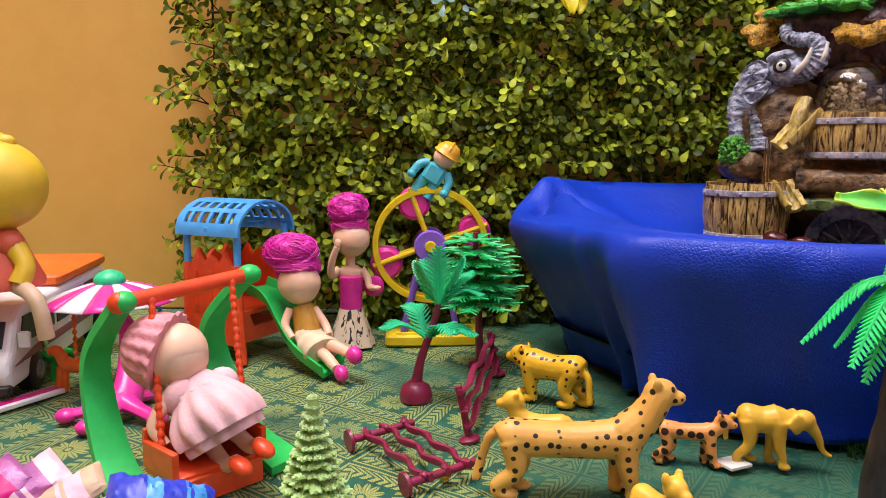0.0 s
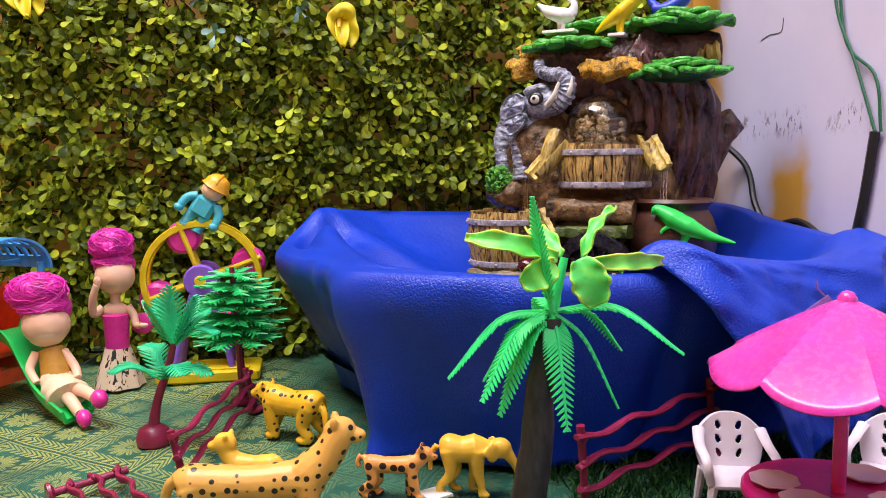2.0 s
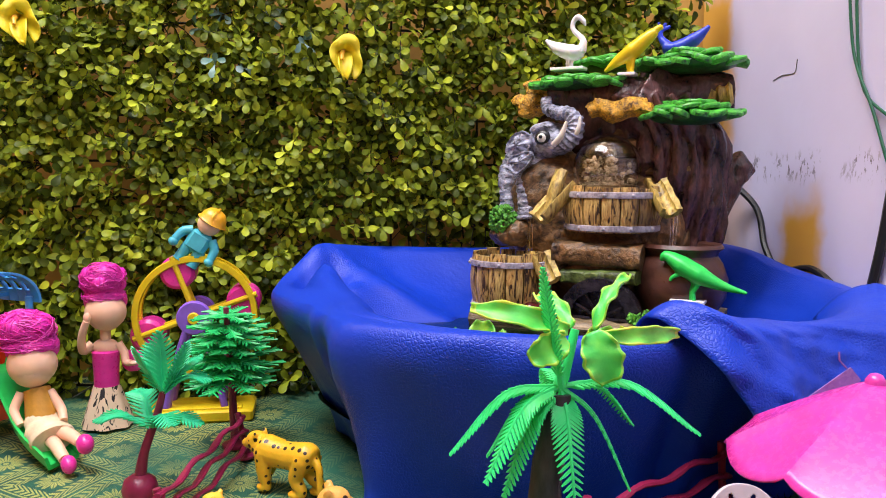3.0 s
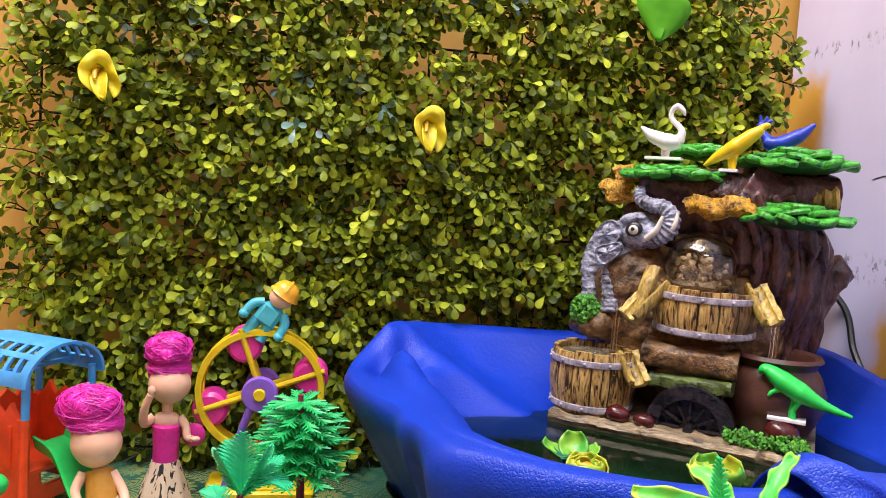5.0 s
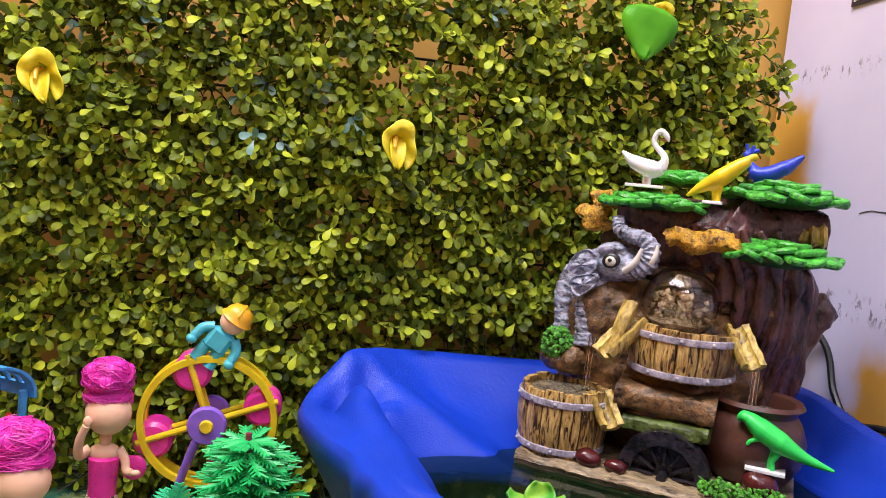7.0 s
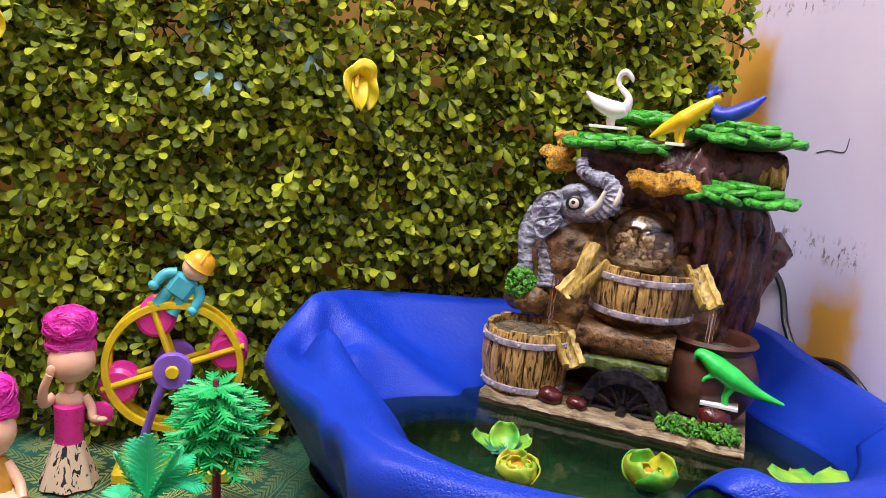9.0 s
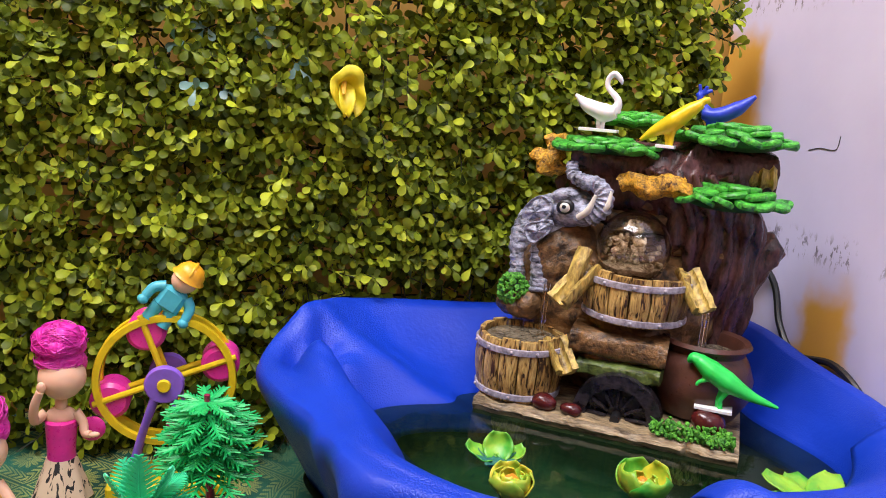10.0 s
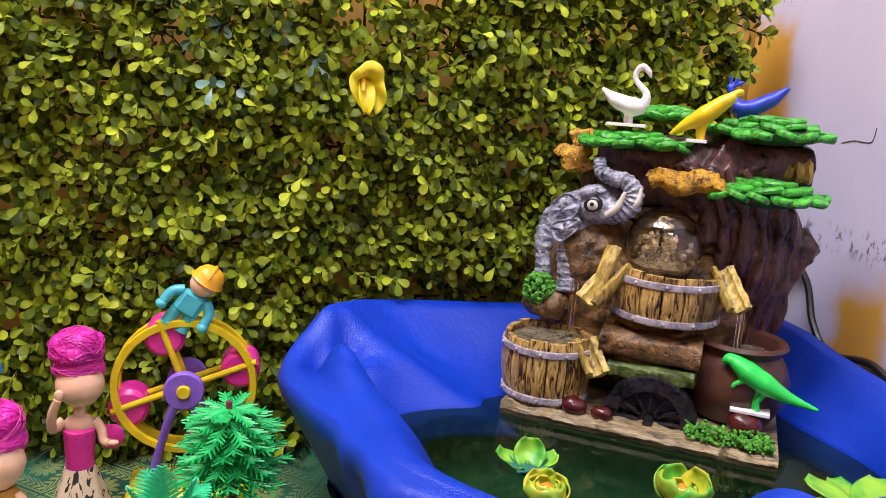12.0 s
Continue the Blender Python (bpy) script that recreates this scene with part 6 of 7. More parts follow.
def standing_doll():
    s = Shape()
    s.slot = 0
    s.ball((0.002, -0.001, 0.0835), (0.0140, 0.0128, 0.0132), n=22, m=16)
    s.ball((0.0022, -0.0020, 0.0800), (0.0118, 0.0106, 0.0102), n=20, m=14)
    s.tube([(0.001, 0, 0.060), (0.001, 0, 0.072)], 0.0036, 10)
    s.ball((0.001, 0, 0.0575), (0.0092, 0.0062, 0.0065), n=16, m=10)
    s.tube(curve_points([(-0.0075, 0, 0.060), (-0.0135, -0.003, 0.056), (-0.0125, -0.009, 0.068), (-0.0085, -0.0125, 0.0790)], 5), spread([0.0034, 0.0030, 0.0027, 0.0024], 16), 10)
    s.ball((-0.0080, -0.0130, 0.0815), (0.0026, 0.0016, 0.0036), n=10, m=8)
    s.tube(curve_points([(0.0090, 0, 0.060), (0.0135, -0.001, 0.053), (0.0150, -0.004, 0.047), (0.0185, -0.006, 0.0465)], 5), spread([0.0034, 0.0029, 0.0026, 0.0024], 16), 10)
    s.ball((0.0205, -0.0065, 0.0465), (0.0036, 0.0022, 0.0018), n=10, m=8)
    s.tube([(-0.004, -0.004, 0.016), (-0.004, -0.006, 0.0)], 0.0042, 10)
    s.tube([(0.006, -0.004, 0.016), (0.006, -0.006, 0.0)], 0.0042, 10)
    s.slot = 1
    s.lathe([(0.0085, 0.028), (0.0086, 0.038), (0.0090, 0.046), (0.0094, 0.0545), (0.0080, 0.0555)], (0.001, 0, 0), 22)
    s.ball((0.0185, 0.004, 0.046), (0.008, 0.0025, 0.0085), n=14, m=8)
    s.slot = 2
    rings = []
    for i in range(9):
        t = i / 8
        rings.append([((0.0090 + 0.0085 * t + 0.0014 * t * math.sin(7 * a)) * math.cos(a) + 0.001, (0.0085 + 0.0075 * t + 0.0012 * t * math.sin(7 * a)) * math.sin(a), 0.0300 - 0.0290 * t) for a in (2 * math.pi * k / 40 for k in range(40))])
    s.rings(rings)
    s.slot = 3
    s.ball((0.001, 0.0055, 0.0905), (0.0148, 0.0120, 0.0115), (18, 0, 0), 22, 14)
    curls(s, (0.001, 0.002, 0.0945), (0.0136, 0.0124, 0.0060), 200, 0.0020, 2)
    curls(s, (0.000, 0.002, 0.1055), (0.0136, 0.0125, 0.0112), 800, 0.0030, 3)
    ob = part("doll", s, [SKIN, PINK, PRINTED, HAIR])
    ob.matrix_world = pose(-0.0715, 0.580, 0, 0, 0, 6)
    tagged(ob, "standing doll with magenta hair bun, pink top and cream skirt", "doll", "dolls")


def seated_doll():
    s = Shape()
    s.slot = 0
    s.ball((0, 0, 0), (0.0150, 0.0138, 0.0140), n=22, m=16)
    s.ball((0.0006, -0.0015, -0.0040), (0.0126, 0.0116, 0.0108), n=20, m=14)
    s.tube([(0, 0.0, -0.010), (0.003, -0.001, -0.018)], 0.0036, 10)
    for pts, r in (([(-0.006, -0.003, -0.018), (-0.009, -0.008, -0.028), (-0.003, -0.014, -0.036)], 0.0030), ([(0.010, -0.001, -0.018), (0.018, -0.005, -0.028), (0.022, -0.012, -0.034)], 0.0030)):
        pts = curve_points(pts, 5)
        s.tube(pts, spread([r * 1.1, r, r * 0.85], len(pts)), 10)
    for pts in ([(0.008, -0.012, -0.042), (0.020, -0.024, -0.045), (0.030, -0.036, -0.051)], [(0.014, -0.010, -0.040), (0.028, -0.022, -0.040), (0.038, -0.032, -0.042)]):
        pts = curve_points(pts, 5)
        s.tube(pts, spread([0.0050, 0.0042, 0.0034], len(pts)), 10)
    s.slot = 1
    s.tube(curve_points([(0.002, 0.0, -0.0165), (0.005, -0.003, -0.027), (0.007, -0.006, -0.037)], 4), spread([0.0080, 0.0092, 0.0100], 9), 16)
    s.slot = 2
    pts = curve_points([(0.006, -0.005, -0.034), (0.012, -0.013, -0.040), (0.019, -0.021, -0.0435)], 4)
    s.tube(pts, [r + 0.0006 * math.sin(i * 2) for i, r in enumerate(spread([0.0100, 0.0128, 0.0135], len(pts)))], 20, 0.72)
    s.slot = 3
    s.ball((-0.002, 0.007, 0.009), (0.0165, 0.0135, 0.0130), (20, -10, 0), 22, 14)
    curls(s, (-0.002, 0.002, 0.0125), (0.0156, 0.0138, 0.0062), 220, 0.0021, 5)
    curls(s, (-0.006, 0.005, 0.0210), (0.0172, 0.0146, 0.0120), 850, 0.0032, 6)
    s.slot = 4
    s.ball((0.0335, -0.0395, -0.0530), (0.0046, 0.0062, 0.0050), (30, 0, 30), 14, 10)
    s.ball((0.0420, -0.0355, -0.0420), (0.0052, 0.0066, 0.0058), (30, 0, 30), 14, 10)
    ob = part("doll", s, [SKIN, GOLD_CLOTH, CREAM_CLOTH, HAIR, PINK])
    ob.matrix_world = pose(-0.1000, 0.527, 0.0590)
    tagged(ob, "doll with magenta hair in gold dress sitting on the slide", "doll", "dolls")


def swing_doll():
    s = Shape()
    s.slot = 0
    s.ball((0, 0, 0), (0.0140, 0.0136, 0.0148), (0, 35, 0), 22, 16)
    s.ball((0.0015, -0.0008, -0.0012), (0.0130, 0.0128, 0.0130), n=20, m=14)
    for pts, r in (([(0.012, -0.004, -0.036), (0.024, -0.014, -0.046), (0.032, -0.022, -0.0415)], 0.0036), ([(0.020, 0.002, -0.032), (0.034, -0.008, -0.040), (0.040, -0.014, -0.0365)], 0.0036), ([(0.000, -0.010, -0.016), (-0.006, -0.016, -0.028), (0.0, -0.018, -0.036)], 0.0030)):
        pts = curve_points(pts, 5)
        s.tube(pts, spread([r * 1.15, r, r * 0.8], len(pts)), 10)
    s.slot = 1
    rings = []
    for i in range(10):
        t = i / 9
        r = 0.006 + 0.0150 * math.sin(t * 1.75)
        c = Vector((0.008 + 0.016 * t, -0.002 - 0.006 * t, -0.009 - 0.023 * t))
        way = Vector((0.5, -0.2, -0.85)).normalized()
        e1 = Vector((0.86, 0, 0.5)).normalized()
        e2 = way.cross(e1)
        rings.append([c + (e1 * math.cos(a) + e2 * math.sin(a)) * r * (1 + t * (0.09 * math.sin(13 * a + 3 * t) + 0.40 * noise.noise(Vector((1.6 * math.cos(a), 1.6 * math.sin(a), t))))) for a in (2 * math.pi * k / 88 for k in range(88))])
    s.rings(rings)
    for drop, grow in ((0.006, 0.86), (-0.010, 0.66)):
        s.rings([[p + Vector((0.5, -0.2, -0.85)) * drop + (Vector((0.016, -0.005, -0.026)) - p) * (1 - grow) for p in ring[5:] + ring[:5]] for ring in rings[5:]], caps=False)
    s.ball((0.004, -0.009, -0.017), (0.0075, 0.007, 0.0095), (0, 30, 0), 14, 10)
    s.ball((0.020, 0.002, -0.014), (0.0075, 0.007, 0.0075), (0, 30, 0), 14, 10)
    s.slot = 2
    axis = Vector((-0.88, 0.12, 0.22)).normalized()
    e1 = axis.orthogonal().normalized()
    e2 = axis.cross(e1)
    rings = []
    for i in range(16):
        t = i / 15
        c = Vector((-0.0035, 0.001, 0.0005)) + axis * (0.0215 * t)
        r = 0.0172 * math.sqrt(max(0.004, 1 - (t * 0.99) ** 2.6)) * (1.08 if i < 2 else 1.0)
        rings.append([c + (e1 * math.cos(a) + e2 * math.sin(a)) * r * (1 + 0.045 * math.cos(17 * a + 0.6 * math.sin(i * 1.6))) for a in (2 * math.pi * k / 102 for k in range(102))])
    s.rings(rings)
    s.slot = 3
    s.ball((0.0345, -0.0255, -0.0425), (0.0064, 0.0044, 0.0036), (0, 20, -35), 14, 10)
    s.ball((0.0425, -0.0175, -0.0375), (0.0064, 0.0044, 0.0036), (0, 20, -35), 14, 10)
    ob = part("doll", s, [SKIN, BLUSH_CLOTH, KNIT, RED])
    ob.matrix_world = pose(-0.1215, 0.341, 0.0590)
    tagged(ob, "doll in pink knit hat and blush tulle dress on the swing", "doll", "dolls")


standing_doll()
seated_doll()
swing_doll()


def swing_set():
    w = thing("toy_swing", "toy swing with green arched sides, orange bar and red seat", "toy swing")
    left, right = Vector((-0.142, 0.335, 0.0845)), Vector((-0.098, 0.384, 0.0890))
    s = Shape()
    s.tube([left, right], 0.0036, 14)
    s.ball(left - (right - left) * 0.03, 0.0050, n=14, m=10)
    part("crossbar", s, RED, w, "red-orange crossbar")
    wide = (right - left).normalized()
    for top, line in ((left, ((-0.1595, 0.345, 0.060), (-0.1585, 0.342, 0.036), (-0.146, 0.328, 0.010), (-0.128, 0.308, 0.0025))), (right, ((-0.1190, 0.391, 0.064), (-0.1200, 0.399, 0.038), (-0.102, 0.380, 0.010), (-0.074, 0.350, 0.0025)))):
        s = Shape()
        pts = curve_points([top + Vector((0, 0, 0.001)), *line], 6)
        rows = []
        for i, p in enumerate(pts):
            way = (pts[min(i + 1, len(pts) - 1)] - pts[max(i - 1, 0)]).normalized()
            up = way.cross(wide).normalized()
            b = 0.0050 + 0.0045 * i / len(pts)
            rows.append([p + wide * b + up * 0.0022, p + wide * b - up * 0.0022, p - wide * b - up * 0.0022, p - wide * b + up * 0.0022])
        s.rings(rows)
        s.ball(top, (0.0062, 0.0062, 0.0050), n=14, m=10)
        part("side_arch", s, GREEN, w, "green bowed side leg")
    mid = (left + right) / 2
    along = (right - left).normalized()
    for k in (-1, 1):
        s = Shape()
        a = mid + along * (0.021 * k) + Vector((0.002, -0.002, -0.002))
        b = Vector((-0.108, 0.335, 0.022)) + along * (0.021 * k)
        n = 18
        for i in range(n):
            p = a.lerp(b, i / (n - 1))
            s.ball(p, (0.0017, 0.0021, 0.0024) if i % 2 else (0.0021, 0.0017, 0.0024), (0, 0, 35), 8, 6)
        s.tube([a, b], 0.0014, 8)
        part("chain", s, RED, w)
    q = pose(-0.107, 0.333, 0.012, 0, 0, math.degrees(math.atan2(along.y, along.x)))
    for name, at, size in (("seat", (0, 0, 0), (0.046, 0.026, 0.004)), ("backrest", (0, 0.013, 0.009), (0.046, 0.003, 0.018)), ("seat_side", (-0.022, 0, 0.007), (0.003, 0.026, 0.012)), ("seat_side", (0.022, 0, 0.007), (0.003, 0.026, 0.012)), ("seat_front", (0, -0.013, -0.006), (0.040, 0.003, 0.012))):
        s = Shape()
        s.at = q
        s.box(at, size, bevel=0.3)
        part(name, s, RED, w)


swing_set()


def play_tower():
    w = thing("play_tower", "toy play tower with orange walls, blue vaulted roof and green slide", "toy slide", pose(-0.153, 0.566, 0, 0, 0, -27))
    hx, hy = 0.0235, 0.0260
    for x in (-hx, hx):
        for y in (-hy, hy):
            s = Shape()
            s.tube([(x * 1.18, y * 1.12, 0.0), (x * 1.02, y * 1.02, 0.035), (x, y, 0.070)], [0.0036, 0.0032, 0.0030], 8)
            part("post", s, RED, w)
            s = Shape()
            s.tube([(x, y, 0.066), (x, y, 0.095)], 0.0026, 10)
            part("roof_post", s, SKY_BLUE, w)
    for turn, wide, half in ((0, hy, hx), (180, hy, hx), (90, hx, hy), (270, hx, hy)):
        s = Shape()
        q = pose(0, 0, 0, 0, 0, turn) @ pose(0, -wide, 0)
        h = half * 1.08
        if turn != 90:
            s.plate([(-h * 1.05, 0.034), (h * 1.05, 0.034), (h, 0.066), (h * 0.72, 0.0695), (h * 0.5, 0.0790), (h * 0.28, 0.0700), (0, 0.0765), (-h * 0.28, 0.0700), (-h * 0.5, 0.0790), (-h * 0.72, 0.0695), (-h, 0.066)], 0.0032, q)
            for k in (-0.55, 0, 0.55):
                s.box(tuple(q @ Vector((h * k, -0.0022, 0.052))), (0.0022, 0.0022, 0.026), (0, 0, turn))
        s.plate([(-h * 1.08, 0.012), (h * 1.08, 0.012), (h * 1.05, 0.0345), (-h * 1.05, 0.0345)] if turn == 0 else [(-h * 1.06, 0.014), (h * 1.06, 0.014), (h * 1.04, 0.034), (h * 0.6, 0.034), (h * 0.45, 0.024), (-h * 0.45, 0.024), (-h * 0.6, 0.034), (-h * 1.04, 0.034)], 0.003, q)
        part("side_panel", s, RED, w, smooth=False)
    s = Shape()
    s.box((0, 0, 0.035), (0.050, 0.055, 0.003))
    part("platform", s, RED, w)
    # vaulted roof: arched ribs and long slats with gaps between them
    reach, rise, length = 0.0315, 0.0235, 0.052

    def vault(a, r=1.0):
        return Vector((0, reach * r * math.sin(a), 0.0915 + rise * r * math.cos(a)))

    roof = Shape()
    roof.box((0, 0, 0.0950), (0.003, 2 * reach, 0.003))
    roof_ob = part("roof_tie", roof, SKY_BLUE, w)
    for i in range(7):
        x = -length / 2 + length * i / 6
        s = Shape()
        wide = 0.0032 if i in (0, 6) else 0.0014
        rows = [[vault(a) + Vector((x - wide, 0, 0)), vault(a) + Vector((x + wide, 0, 0)), vault(a, 0.93) + Vector((x + wide, 0, 0)), vault(a, 0.93) + Vector((x - wide, 0, 0))] for a in (-1.62 + 3.24 * k / 24 for k in range(25))]
        s.rings(rows)
        part("roof_rib", s, SKY_BLUE, roof_ob)
    for a0, a1 in ((-1.62, -1.22), (-0.86, -0.70), (-0.42, 0.42), (0.70, 0.86), (1.22, 1.62)):
        s = Shape()
        rows = [[vault(a, r) + Vector((sx * length / 2, 0, 0)) for sx, r in ((-1, 1.0), (1, 1.0), (1, 0.94), (-1, 0.94))] for a in (a0 + (a1 - a0) * k / 6 for k in range(7))]
        s.rings(rows)
        part("roof_slat", s, SKY_BLUE, roof_ob)

    def chute(name, line, wide, side, label):
        pts = curve_points(line, 7)
        s = Shape()
        rows = []
        for p in pts:
            rows.append([p + Vector((0, -wide, side)), p + Vector((0, -wide * 0.85, side)), p + Vector((0, -wide * 0.7, 0.0015)), p + Vector((0, wide * 0.7, 0.0015)), p + Vector((0, wide * 0.85, side)), p + Vector((0, wide, side)), p + Vector((0, wide * 0.8, -0.0015)), p + Vector((0, -wide * 0.8, -0.0015))])
        s.rings(rows)
        part(name, s, GREEN, w, label)

    chute("slide", [(0.021, -0.004, 0.050), (0.042, -0.008, 0.044), (0.068, -0.014, 0.016), (0.100, -0.022, 0.003)], 0.0145, 0.007, "green slide chute")
    chute("climbing_ramp", [(-0.022, -0.002, 0.042), (-0.040, -0.006, 0.022), (-0.060, -0.010, 0.002)], 0.014, 0.003, "green climbing ramp")


play_tower()


def toy_horse(material, m, parent):
    s = Shape()
    s.tube(curve_points([(-0.010, 0, 0.0175), (0, 0, 0.0165), (0.009, 0, 0.0185)], 4), spread([0.0040, 0.0042, 0.0046], 9), 12)
    s.tube(curve_points([(0.008, 0, 0.019), (0.013, 0, 0.026), (0.018, 0, 0.025)], 4), spread([0.0042, 0.0034, 0.0024], 9), 10)
    for x, dx in ((-0.009, -0.002), (-0.006, 0.002), (0.007, 0.001), (0.010, 0.003)):
        s.tube([(x, 0.001, 0.016), (x + dx * 0.5, 0.001, 0.008), (x + dx, 0.001, 0.0005)], [0.0028, 0.0020, 0.0023], 8)
    s.tube(curve_points([(-0.012, 0, 0.020), (-0.017, 0, 0.019), (-0.018, 0, 0.012)], 4), spread([0.0022, 0.0024, 0.0016], 9), 8)
    ob = part("horse", s, material, parent)
    ob.matrix_local = m


def carousel():
    c = thing("toy_carousel", "toy carousel with pink and white striped canopy and hanging horses", "toy carousel", pose(-0.2085, 0.474, 0))
    post = Shape()
    post.tube(curve_points([(0.0, 0, 0.055), (0.016, -0.014, 0.040), (0.026, -0.040, 0.018), (0.026, -0.052, 0.006)], 6), spread([0.0048, 0.0060, 0.0080, 0.0100], 19), 12, 0.7)
    part("post", post, PINK, c, "pink curved post")
    for a in (200, 255, 330, 80):
        s = Shape()
        s.at = pose(0.026, -0.052, 0, 0, 0, a)
        s.tube(curve_points([(0, 0, 0.010), (0.014, 0, 0.007), (0.028, 0, 0.0042)], 4), spread([0.0075, 0.0048, 0.0042], 9), 10, 0.7)
        s.ball((0.029, 0, 0.0045), (0.0062, 0.0062, 0.0042), n=14, m=8)
        part("foot", s, PINK, c)
    for k in range(12):
        s = Shape()
        rows = []
        for i in range(9):
            t = i / 8
            row = []
            for j in range(5):
                a = 2 * math.pi * (k + j / 4) / 12
                lobe = math.sin(math.pi * j / 4)
                r = 0.003 + 0.0355 * t + 0.002 * lobe * t
                row.append(Vector((r * math.cos(a), r * math.sin(a), 0.0690 - 0.0125 * t ** 1.5 + 0.0012 * lobe * t)))
            rows.append(row)
        s.sheet(rows)
        thick(part("canopy_panel", s, PINK if k % 2 else WHITE, c), 0.0008)
    s = Shape()
    s.ball((0, 0, 0.0700), (0.0095, 0.0095, 0.0068), n=20, m=12)
    part("top_knob", s, EMERALD, c, "green domed knob")
    for x, y, material, turn in ((-0.050, 0.014, LIME, 178), (-0.019, -0.010, ORANGE, 172), (0.026, 0.012, SKY_BLUE, 10)):
        s = Shape()
        s.tube([(x, y, 0.058 - 0.0011 * i) for i in range(38)], [0.0011 + 0.0006 * math.sin(i * math.pi / 2) for i in range(38)], 8)
        part("hanger", s, material, c)
        toy_horse(PARROT_GREEN if material is LIME else material, pose(x, y, 0.001, 0, 0, turn), c)


carousel()


def toy_van():
    v = thing("toy_van", "white toy van with maroon side stripe and orange rear roof", "toy van", pose(-0.302, 0.532, 0, 0, 0, 98))
    # +x is the rear
    body = Shape()
    prof = [(-0.100, 0.010), (-0.104, 0.020), (-0.102, 0.029), (-0.096, 0.033), (-0.086, 0.050), (-0.074, 0.0565), (0.085, 0.0575), (0.098, 0.053), (0.100, 0.010)]
    body.plate(prof, 0.070, Matrix.Identity(4))
    ob = part("body", body, WHITE, v, "white van body", smooth=False)
    bevel = ob.modifiers.new("rounded", "BEVEL")
    bevel.width, bevel.segments = 0.004, 3
    for side in (-1, 1):
        y = side * 0.0352
        for x0, x1 in ((-0.079, -0.058), (-0.053, -0.028), (-0.022, 0.002), (0.008, 0.032), (0.038, 0.060), (0.066, 0.088)):
            s = Shape()
            lean = 0.007 if x0 < -0.06 else 0.0
            s.plate([(x0 - lean, 0.034), (x1, 0.034), (x1, 0.0505), (x0, 0.0505)], 0.0012, pose(0, y, 0))
            part("window", s, BLACK, ob, "dark window")
        s = Shape()
        s.plate([(-0.095, 0.0235), (0.098, 0.0235), (0.098, 0.0285), (-0.060, 0.0285)], 0.0014, pose(0, y, 0))
        part("side_stripe", s, MAROON, ob)
        for x in (-0.062, 0.066):
            wheel = Shape()
            wheel.lathe([(0.001, -0.006), (0.010, -0.006), (0.0125, -0.004), (0.0125, 0.004), (0.010, 0.006), (0.001, 0.006)], (x, side * 0.031, 0.0125), 28, (90, 0, 0))
            tyre = part("wheel", wheel, BLACK, v, "black wheel")
            s = Shape()
            s.lathe([(0.001, -0.0068), (0.006, -0.0068), (0.0068, -0.005), (0.0068, 0.005), (0.006, 0.0068), (0.001, 0.0068)], (x, side * 0.031, 0.0125), 20, (90, 0, 0))
            part("rim", s, HOOP, tyre)
        s = Shape()
        s.box((-0.088, side * 0.039, 0.038), (0.004, 0.007, 0.010), bevel=0.4)
        part("mirror", s, WHITE, v)
        s = Shape()
        s.ball((-0.100, side * 0.024, 0.022), (0.003, 0.006, 0.005), n=12, m=8)
        part("headlight", s, CLEAR, v)
    s = Shape()
    s.box((0.042, 0, 0.0610), (0.110, 0.070, 0.009), bevel=0.5)
    part("rear_roof", s, ORANGE, v, "orange roof panel")
    s = Shape()
    s.box((-0.0920, 0, 0.0420), (0.0016, 0.058, 0.0165), (0, 30, 0), 0.2)
    part("windscreen", s, BLACK, v, "dark windscreen")
    s = Shape()
    s.box((-0.101, 0, 0.011), (0.006, 0.070, 0.006), bevel=0.4)
    part("bumper", s, BLACK, v)


toy_van()


def big_figure():
    s = Shape()
    s.slot = 0
    s.ball((-0.001, 0, 0.0600), (0.0290, 0.0270, 0.0270), n=32, m=22)
    s.tube(curve_points([(0.012, -0.008, 0.026), (0.020, -0.012, 0.014), (0.018, -0.016, 0.004)], 5), spread([0.0062, 0.0055, 0.0060], 11), 12)
    s.ball((0.0, 0.0, 0.0860), (0.0085, 0.006, 0.0055), n=14, m=10)
    s.ball((0.007, 0.0, 0.0850), (0.006, 0.005, 0.0045), n=14, m=10)
    s.slot = 1
    s.lathe([(0.026, 0.0), (0.0265, 0.004), (0.021, 0.016), (0.015, 0.030), (0.011, 0.036)], (-0.004, 0, 0), 28)
    s.ball((0.010, -0.008, 0.0265), (0.0085, 0.0080, 0.0078), n=14, m=10)
    s.slot = 2
    s.tube(curve_points([(0.012, -0.010, 0.003), (0.028, -0.022, -0.001), (0.034, -0.025, -0.010), (0.036, -0.024, -0.026)], 5), spread([0.0050, 0.0046, 0.0044, 0.0046], 16), 12)
    ob = part("sitting_figure", s, [FIGURE_YELLOW, FIGURE_RED, SAND])
    ob.matrix_world = pose(-0.2620, 0.452, 0.0705)
    tagged(ob, "vinyl figure with yellow head and coral dress on the van", "toy figure")


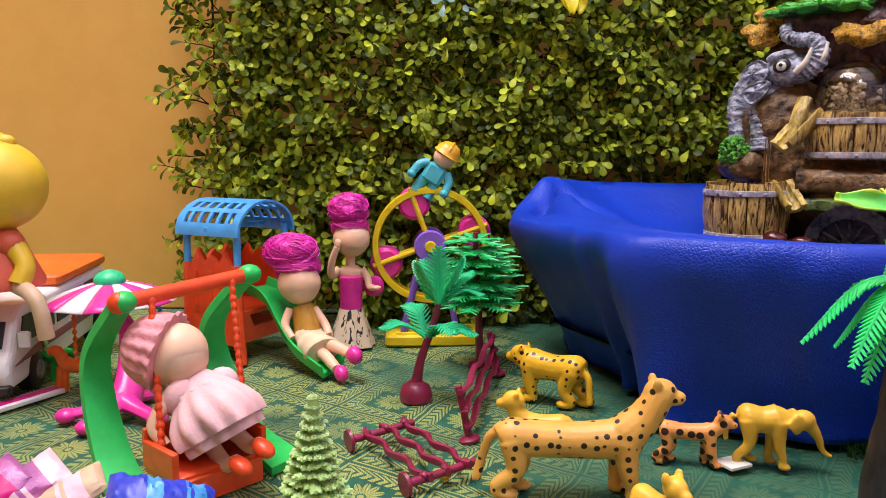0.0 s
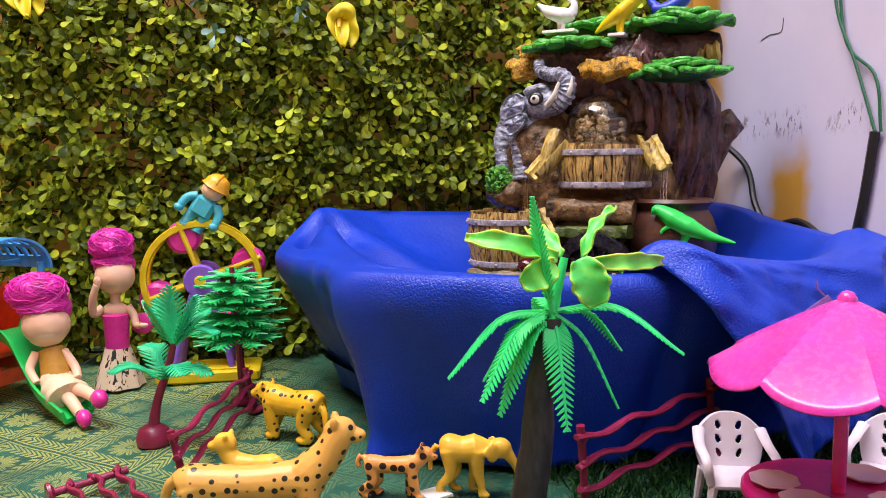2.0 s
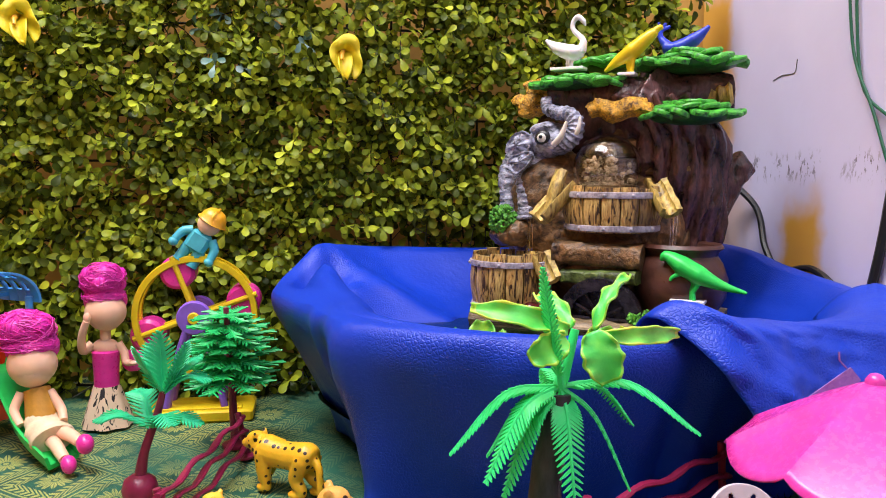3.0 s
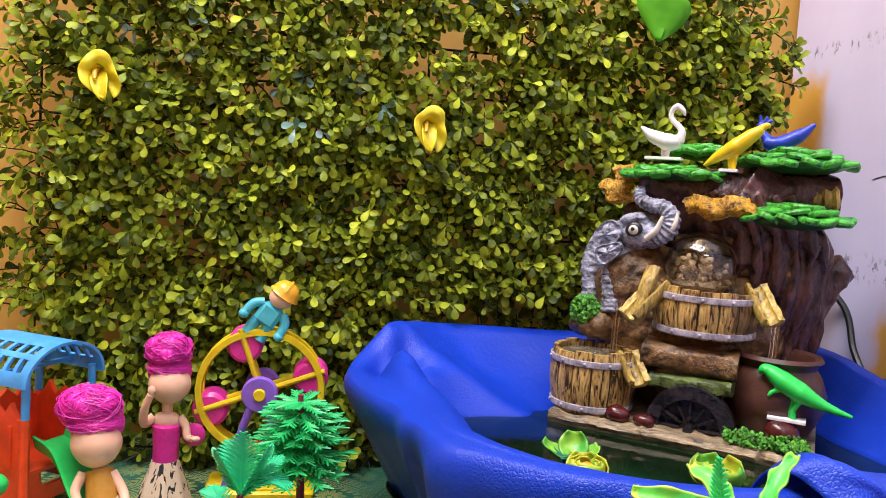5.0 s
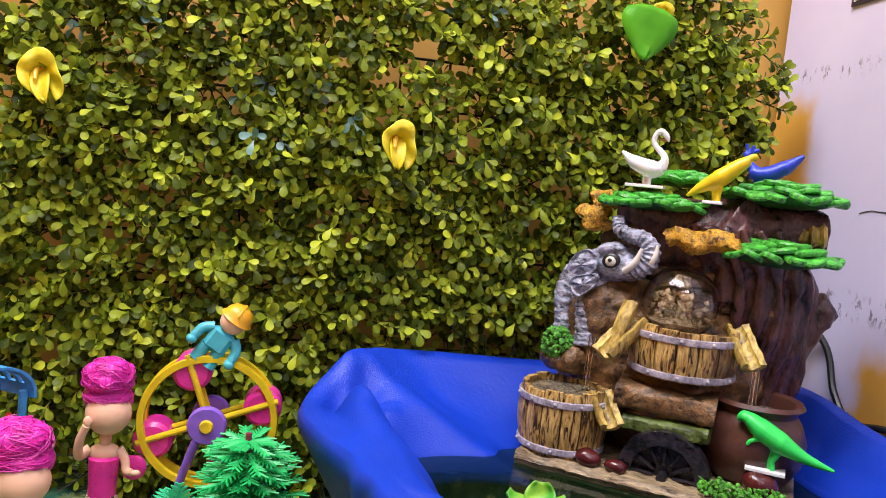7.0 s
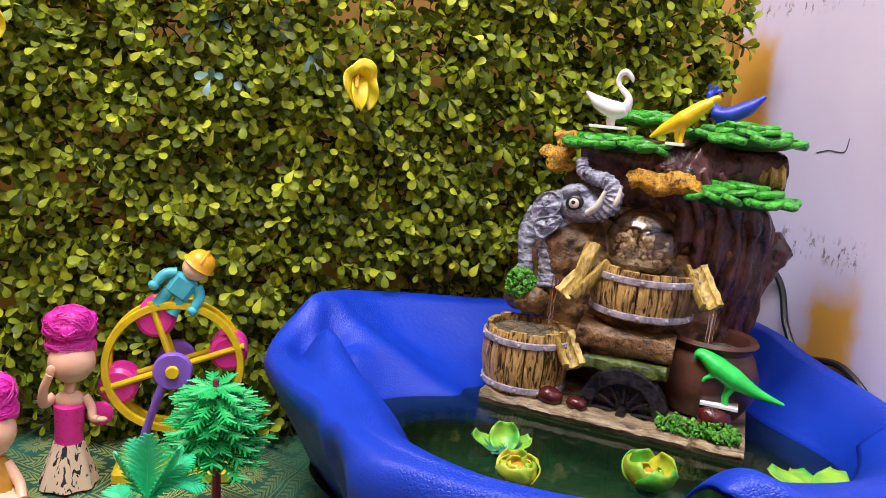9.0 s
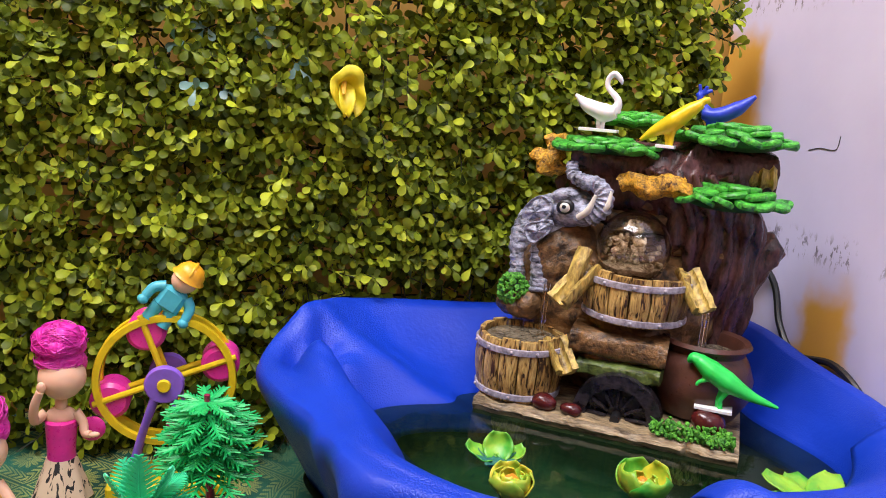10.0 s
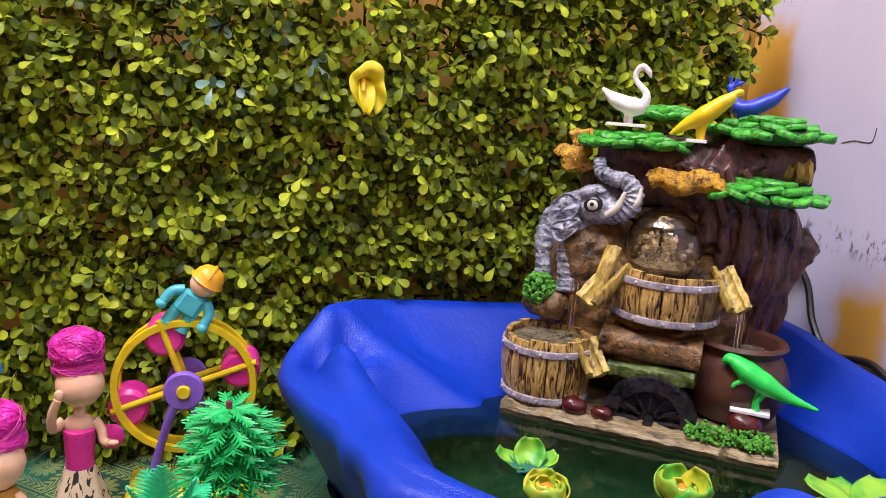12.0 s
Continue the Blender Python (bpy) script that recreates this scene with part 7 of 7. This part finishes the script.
big_figure()
s = Shape()
curls(s, (0, 0, 0), (0.017, 0.012, 0.011), 60, 0.005, 11)
ob = tagged(part("hair_bow", s, PURPLE), "crumpled purple bow lying beside the toy van", "bow")
ob.matrix_world = pose(-0.252, 0.575, 0.0400)
s = Shape()
s.box((0, 0, 0), (0.100, 0.012, 0.003), bevel=0.3)
s.slot = 1
s.box((0, 0, 0.0012), (0.099, 0.006, 0.0020), bevel=0.3)
ob = tagged(part("striped_board", s, [WHITE, MAGENTA]), "narrow white board with a magenta stripe on the cloth", "board")
ob.matrix_world = pose(-0.262, 0.424, 0.0025, 0, 0, 62)


def packet(m, size, colours, label):
    """A pillow packet with crimped ends."""
    s = Shape()
    rings = []
    n = 28
    for i in range(n + 1):
        t = i / n
        fat = 0.35 + 0.65 * math.sin(math.pi * t) ** 0.5 if 0 < i < n else 0.08
        x = (t - 0.5) * size[0]
        ring = []
        for k in range(40):
            a = 2 * math.pi * k / 40
            w = 1 + 0.30 * abs(noise.noise(Vector((t * 7 + 3 * math.cos(a), 3 * math.sin(a), size[0] * 100)))) + 0.10 * noise.noise(Vector((t * 19, k * 0.7, size[1] * 100)))
            ring.append((x, size[1] / 2 * math.cos(a) * w, size[2] / 2 * math.sin(a) * fat * w))
        rings.append(ring)
    s.rings(rings)
    for i in range(len(s.m)):
        s.m[i] = 1 if (i // 40) % 12 in (8, 9, 10, 11) or (i // 40) == 18 else 0
    ob = part("sweet_packet", s, colours)
    ob.matrix_world = m
    tagged(ob, label, "packet", "packets in a heap")


packet(pose(-0.153, 0.254, 0.0270, 20, -34, 38), (0.046, 0.018, 0.012), [PALE_PINK, PURPLE_FOIL], "crumpled lilac and pink sweet packet")
packet(pose(-0.162, 0.249, 0.0270, 25, -36, 44), (0.044, 0.018, 0.012), [PURPLE_FOIL, MAGENTA], "crumpled purple foil sweet packet")
packet(pose(-0.136, 0.250, 0.0285, 15, -30, 24), (0.042, 0.014, 0.010), [SAND, PALE_PINK], "crumpled tan sweet packet")
packet(pose(-0.120, 0.243, 0.0270, 20, -16, 14), (0.044, 0.015, 0.010), [WHITE, TEAL_TOY], "white and teal sweet packet")
packet(pose(-0.096, 0.246, 0.0290, 35, 20, 25), (0.036, 0.022, 0.024), [BLUE_TOY, SKY_BLUE], "dark blue sweet packet")
packet(pose(-0.150, 0.225, 0.0100, 0, 0, 15), (0.080, 0.040, 0.020), [SKY_BLUE, WHITE], "pale blue packet under the heap")
packet(pose(-0.110, 0.242, 0.0100, 0, 0, -10), (0.064, 0.036, 0.020), [BLUE_TOY, TEAL_TOY], "blue packet under the heap")

# ---- cables and the sticker on the wall ----
GREEN_WIRE = plastic("dark_green_wire", (0.008, 0.10, 0.05), 0.4, 0.0)
CABLE_X = CORNER_X - 0.004


def cable(name, label, points, radius, material):
    s = Shape()
    pts = curve_points(points, 8)
    s.tube(pts, radius, 8)
    tagged(part(name, s, material), label, "cable")


cable("power_cable", "black power cable hanging from the fountain", [(0.375, 0.610, 0.215), (0.405, 0.620, 0.190), (CABLE_X, 0.596, 0.160), (CABLE_X, 0.578, 0.128), (CABLE_X, 0.556, 0.112), (CABLE_X, 0.515, 0.118), (CABLE_X, 0.480, 0.100), (CABLE_X, 0.462, 0.060)], 0.0026, BLACK)
cable("power_cable", "black cable hanging down the lilac wall", [(CABLE_X, 0.440, 0.180), (CABLE_X, 0.447, 0.140), (CABLE_X, 0.456, 0.100), (CABLE_X, 0.460, 0.050)], 0.0030, BLACK)
cable("green_wire", "thin dark green wire hanging on the lilac wall", [(CABLE_X, 0.495, 0.330), (CABLE_X, 0.484, 0.265), (CABLE_X, 0.462, 0.225), (CABLE_X, 0.440, 0.180)], 0.0010, GREEN_WIRE)
cable("green_wire", "thin dark green wire hanging on the lilac wall", [(CABLE_X + 0.001, 0.489, 0.330), (CABLE_X + 0.001, 0.476, 0.245), (CABLE_X + 0.001, 0.444, 0.215), (CABLE_X + 0.001, 0.436, 0.180)], 0.0010, GREEN_WIRE)

s = Shape()
s.tube(curve_points([(CORNER_X - 0.0003, 0.584, 0.2580), (CORNER_X - 0.0003, 0.572, 0.2605), (CORNER_X - 0.0003, 0.563, 0.2600), (CORNER_X - 0.0003, 0.555, 0.2610), (CORNER_X - 0.0003, 0.553, 0.2700)], 6), 0.00028, 5)
tagged(part("wall_scratch", s, BLACK), "thin dark hooked scratch on the lilac wall", "scratch")
sticker = thing("wall_sticker", "dark blue sticker with white lettering on the lilac wall", "sticker", pose(CORNER_X - 0.0012, 0.600, 0.4220, 0, 0, -90))
s = Shape()
s.box((0, 0, 0), (0.050, 0.0012, 0.020), bevel=0.2)
part("backing", s, plastic("navy_sticker", (0.012, 0.012, 0.03), 0.35, 0.0), sticker)
text = bpy.data.curves.new("lettering", "FONT")
text.body, text.size, text.extrude = "DRIVIN", 0.0060, 0.0001
text.materials.append(WHITE)
letters = new("lettering", text)
letters.parent = sticker
letters.matrix_local = pose(-0.0225, -0.0009, -0.0070, 90, 0, 0)
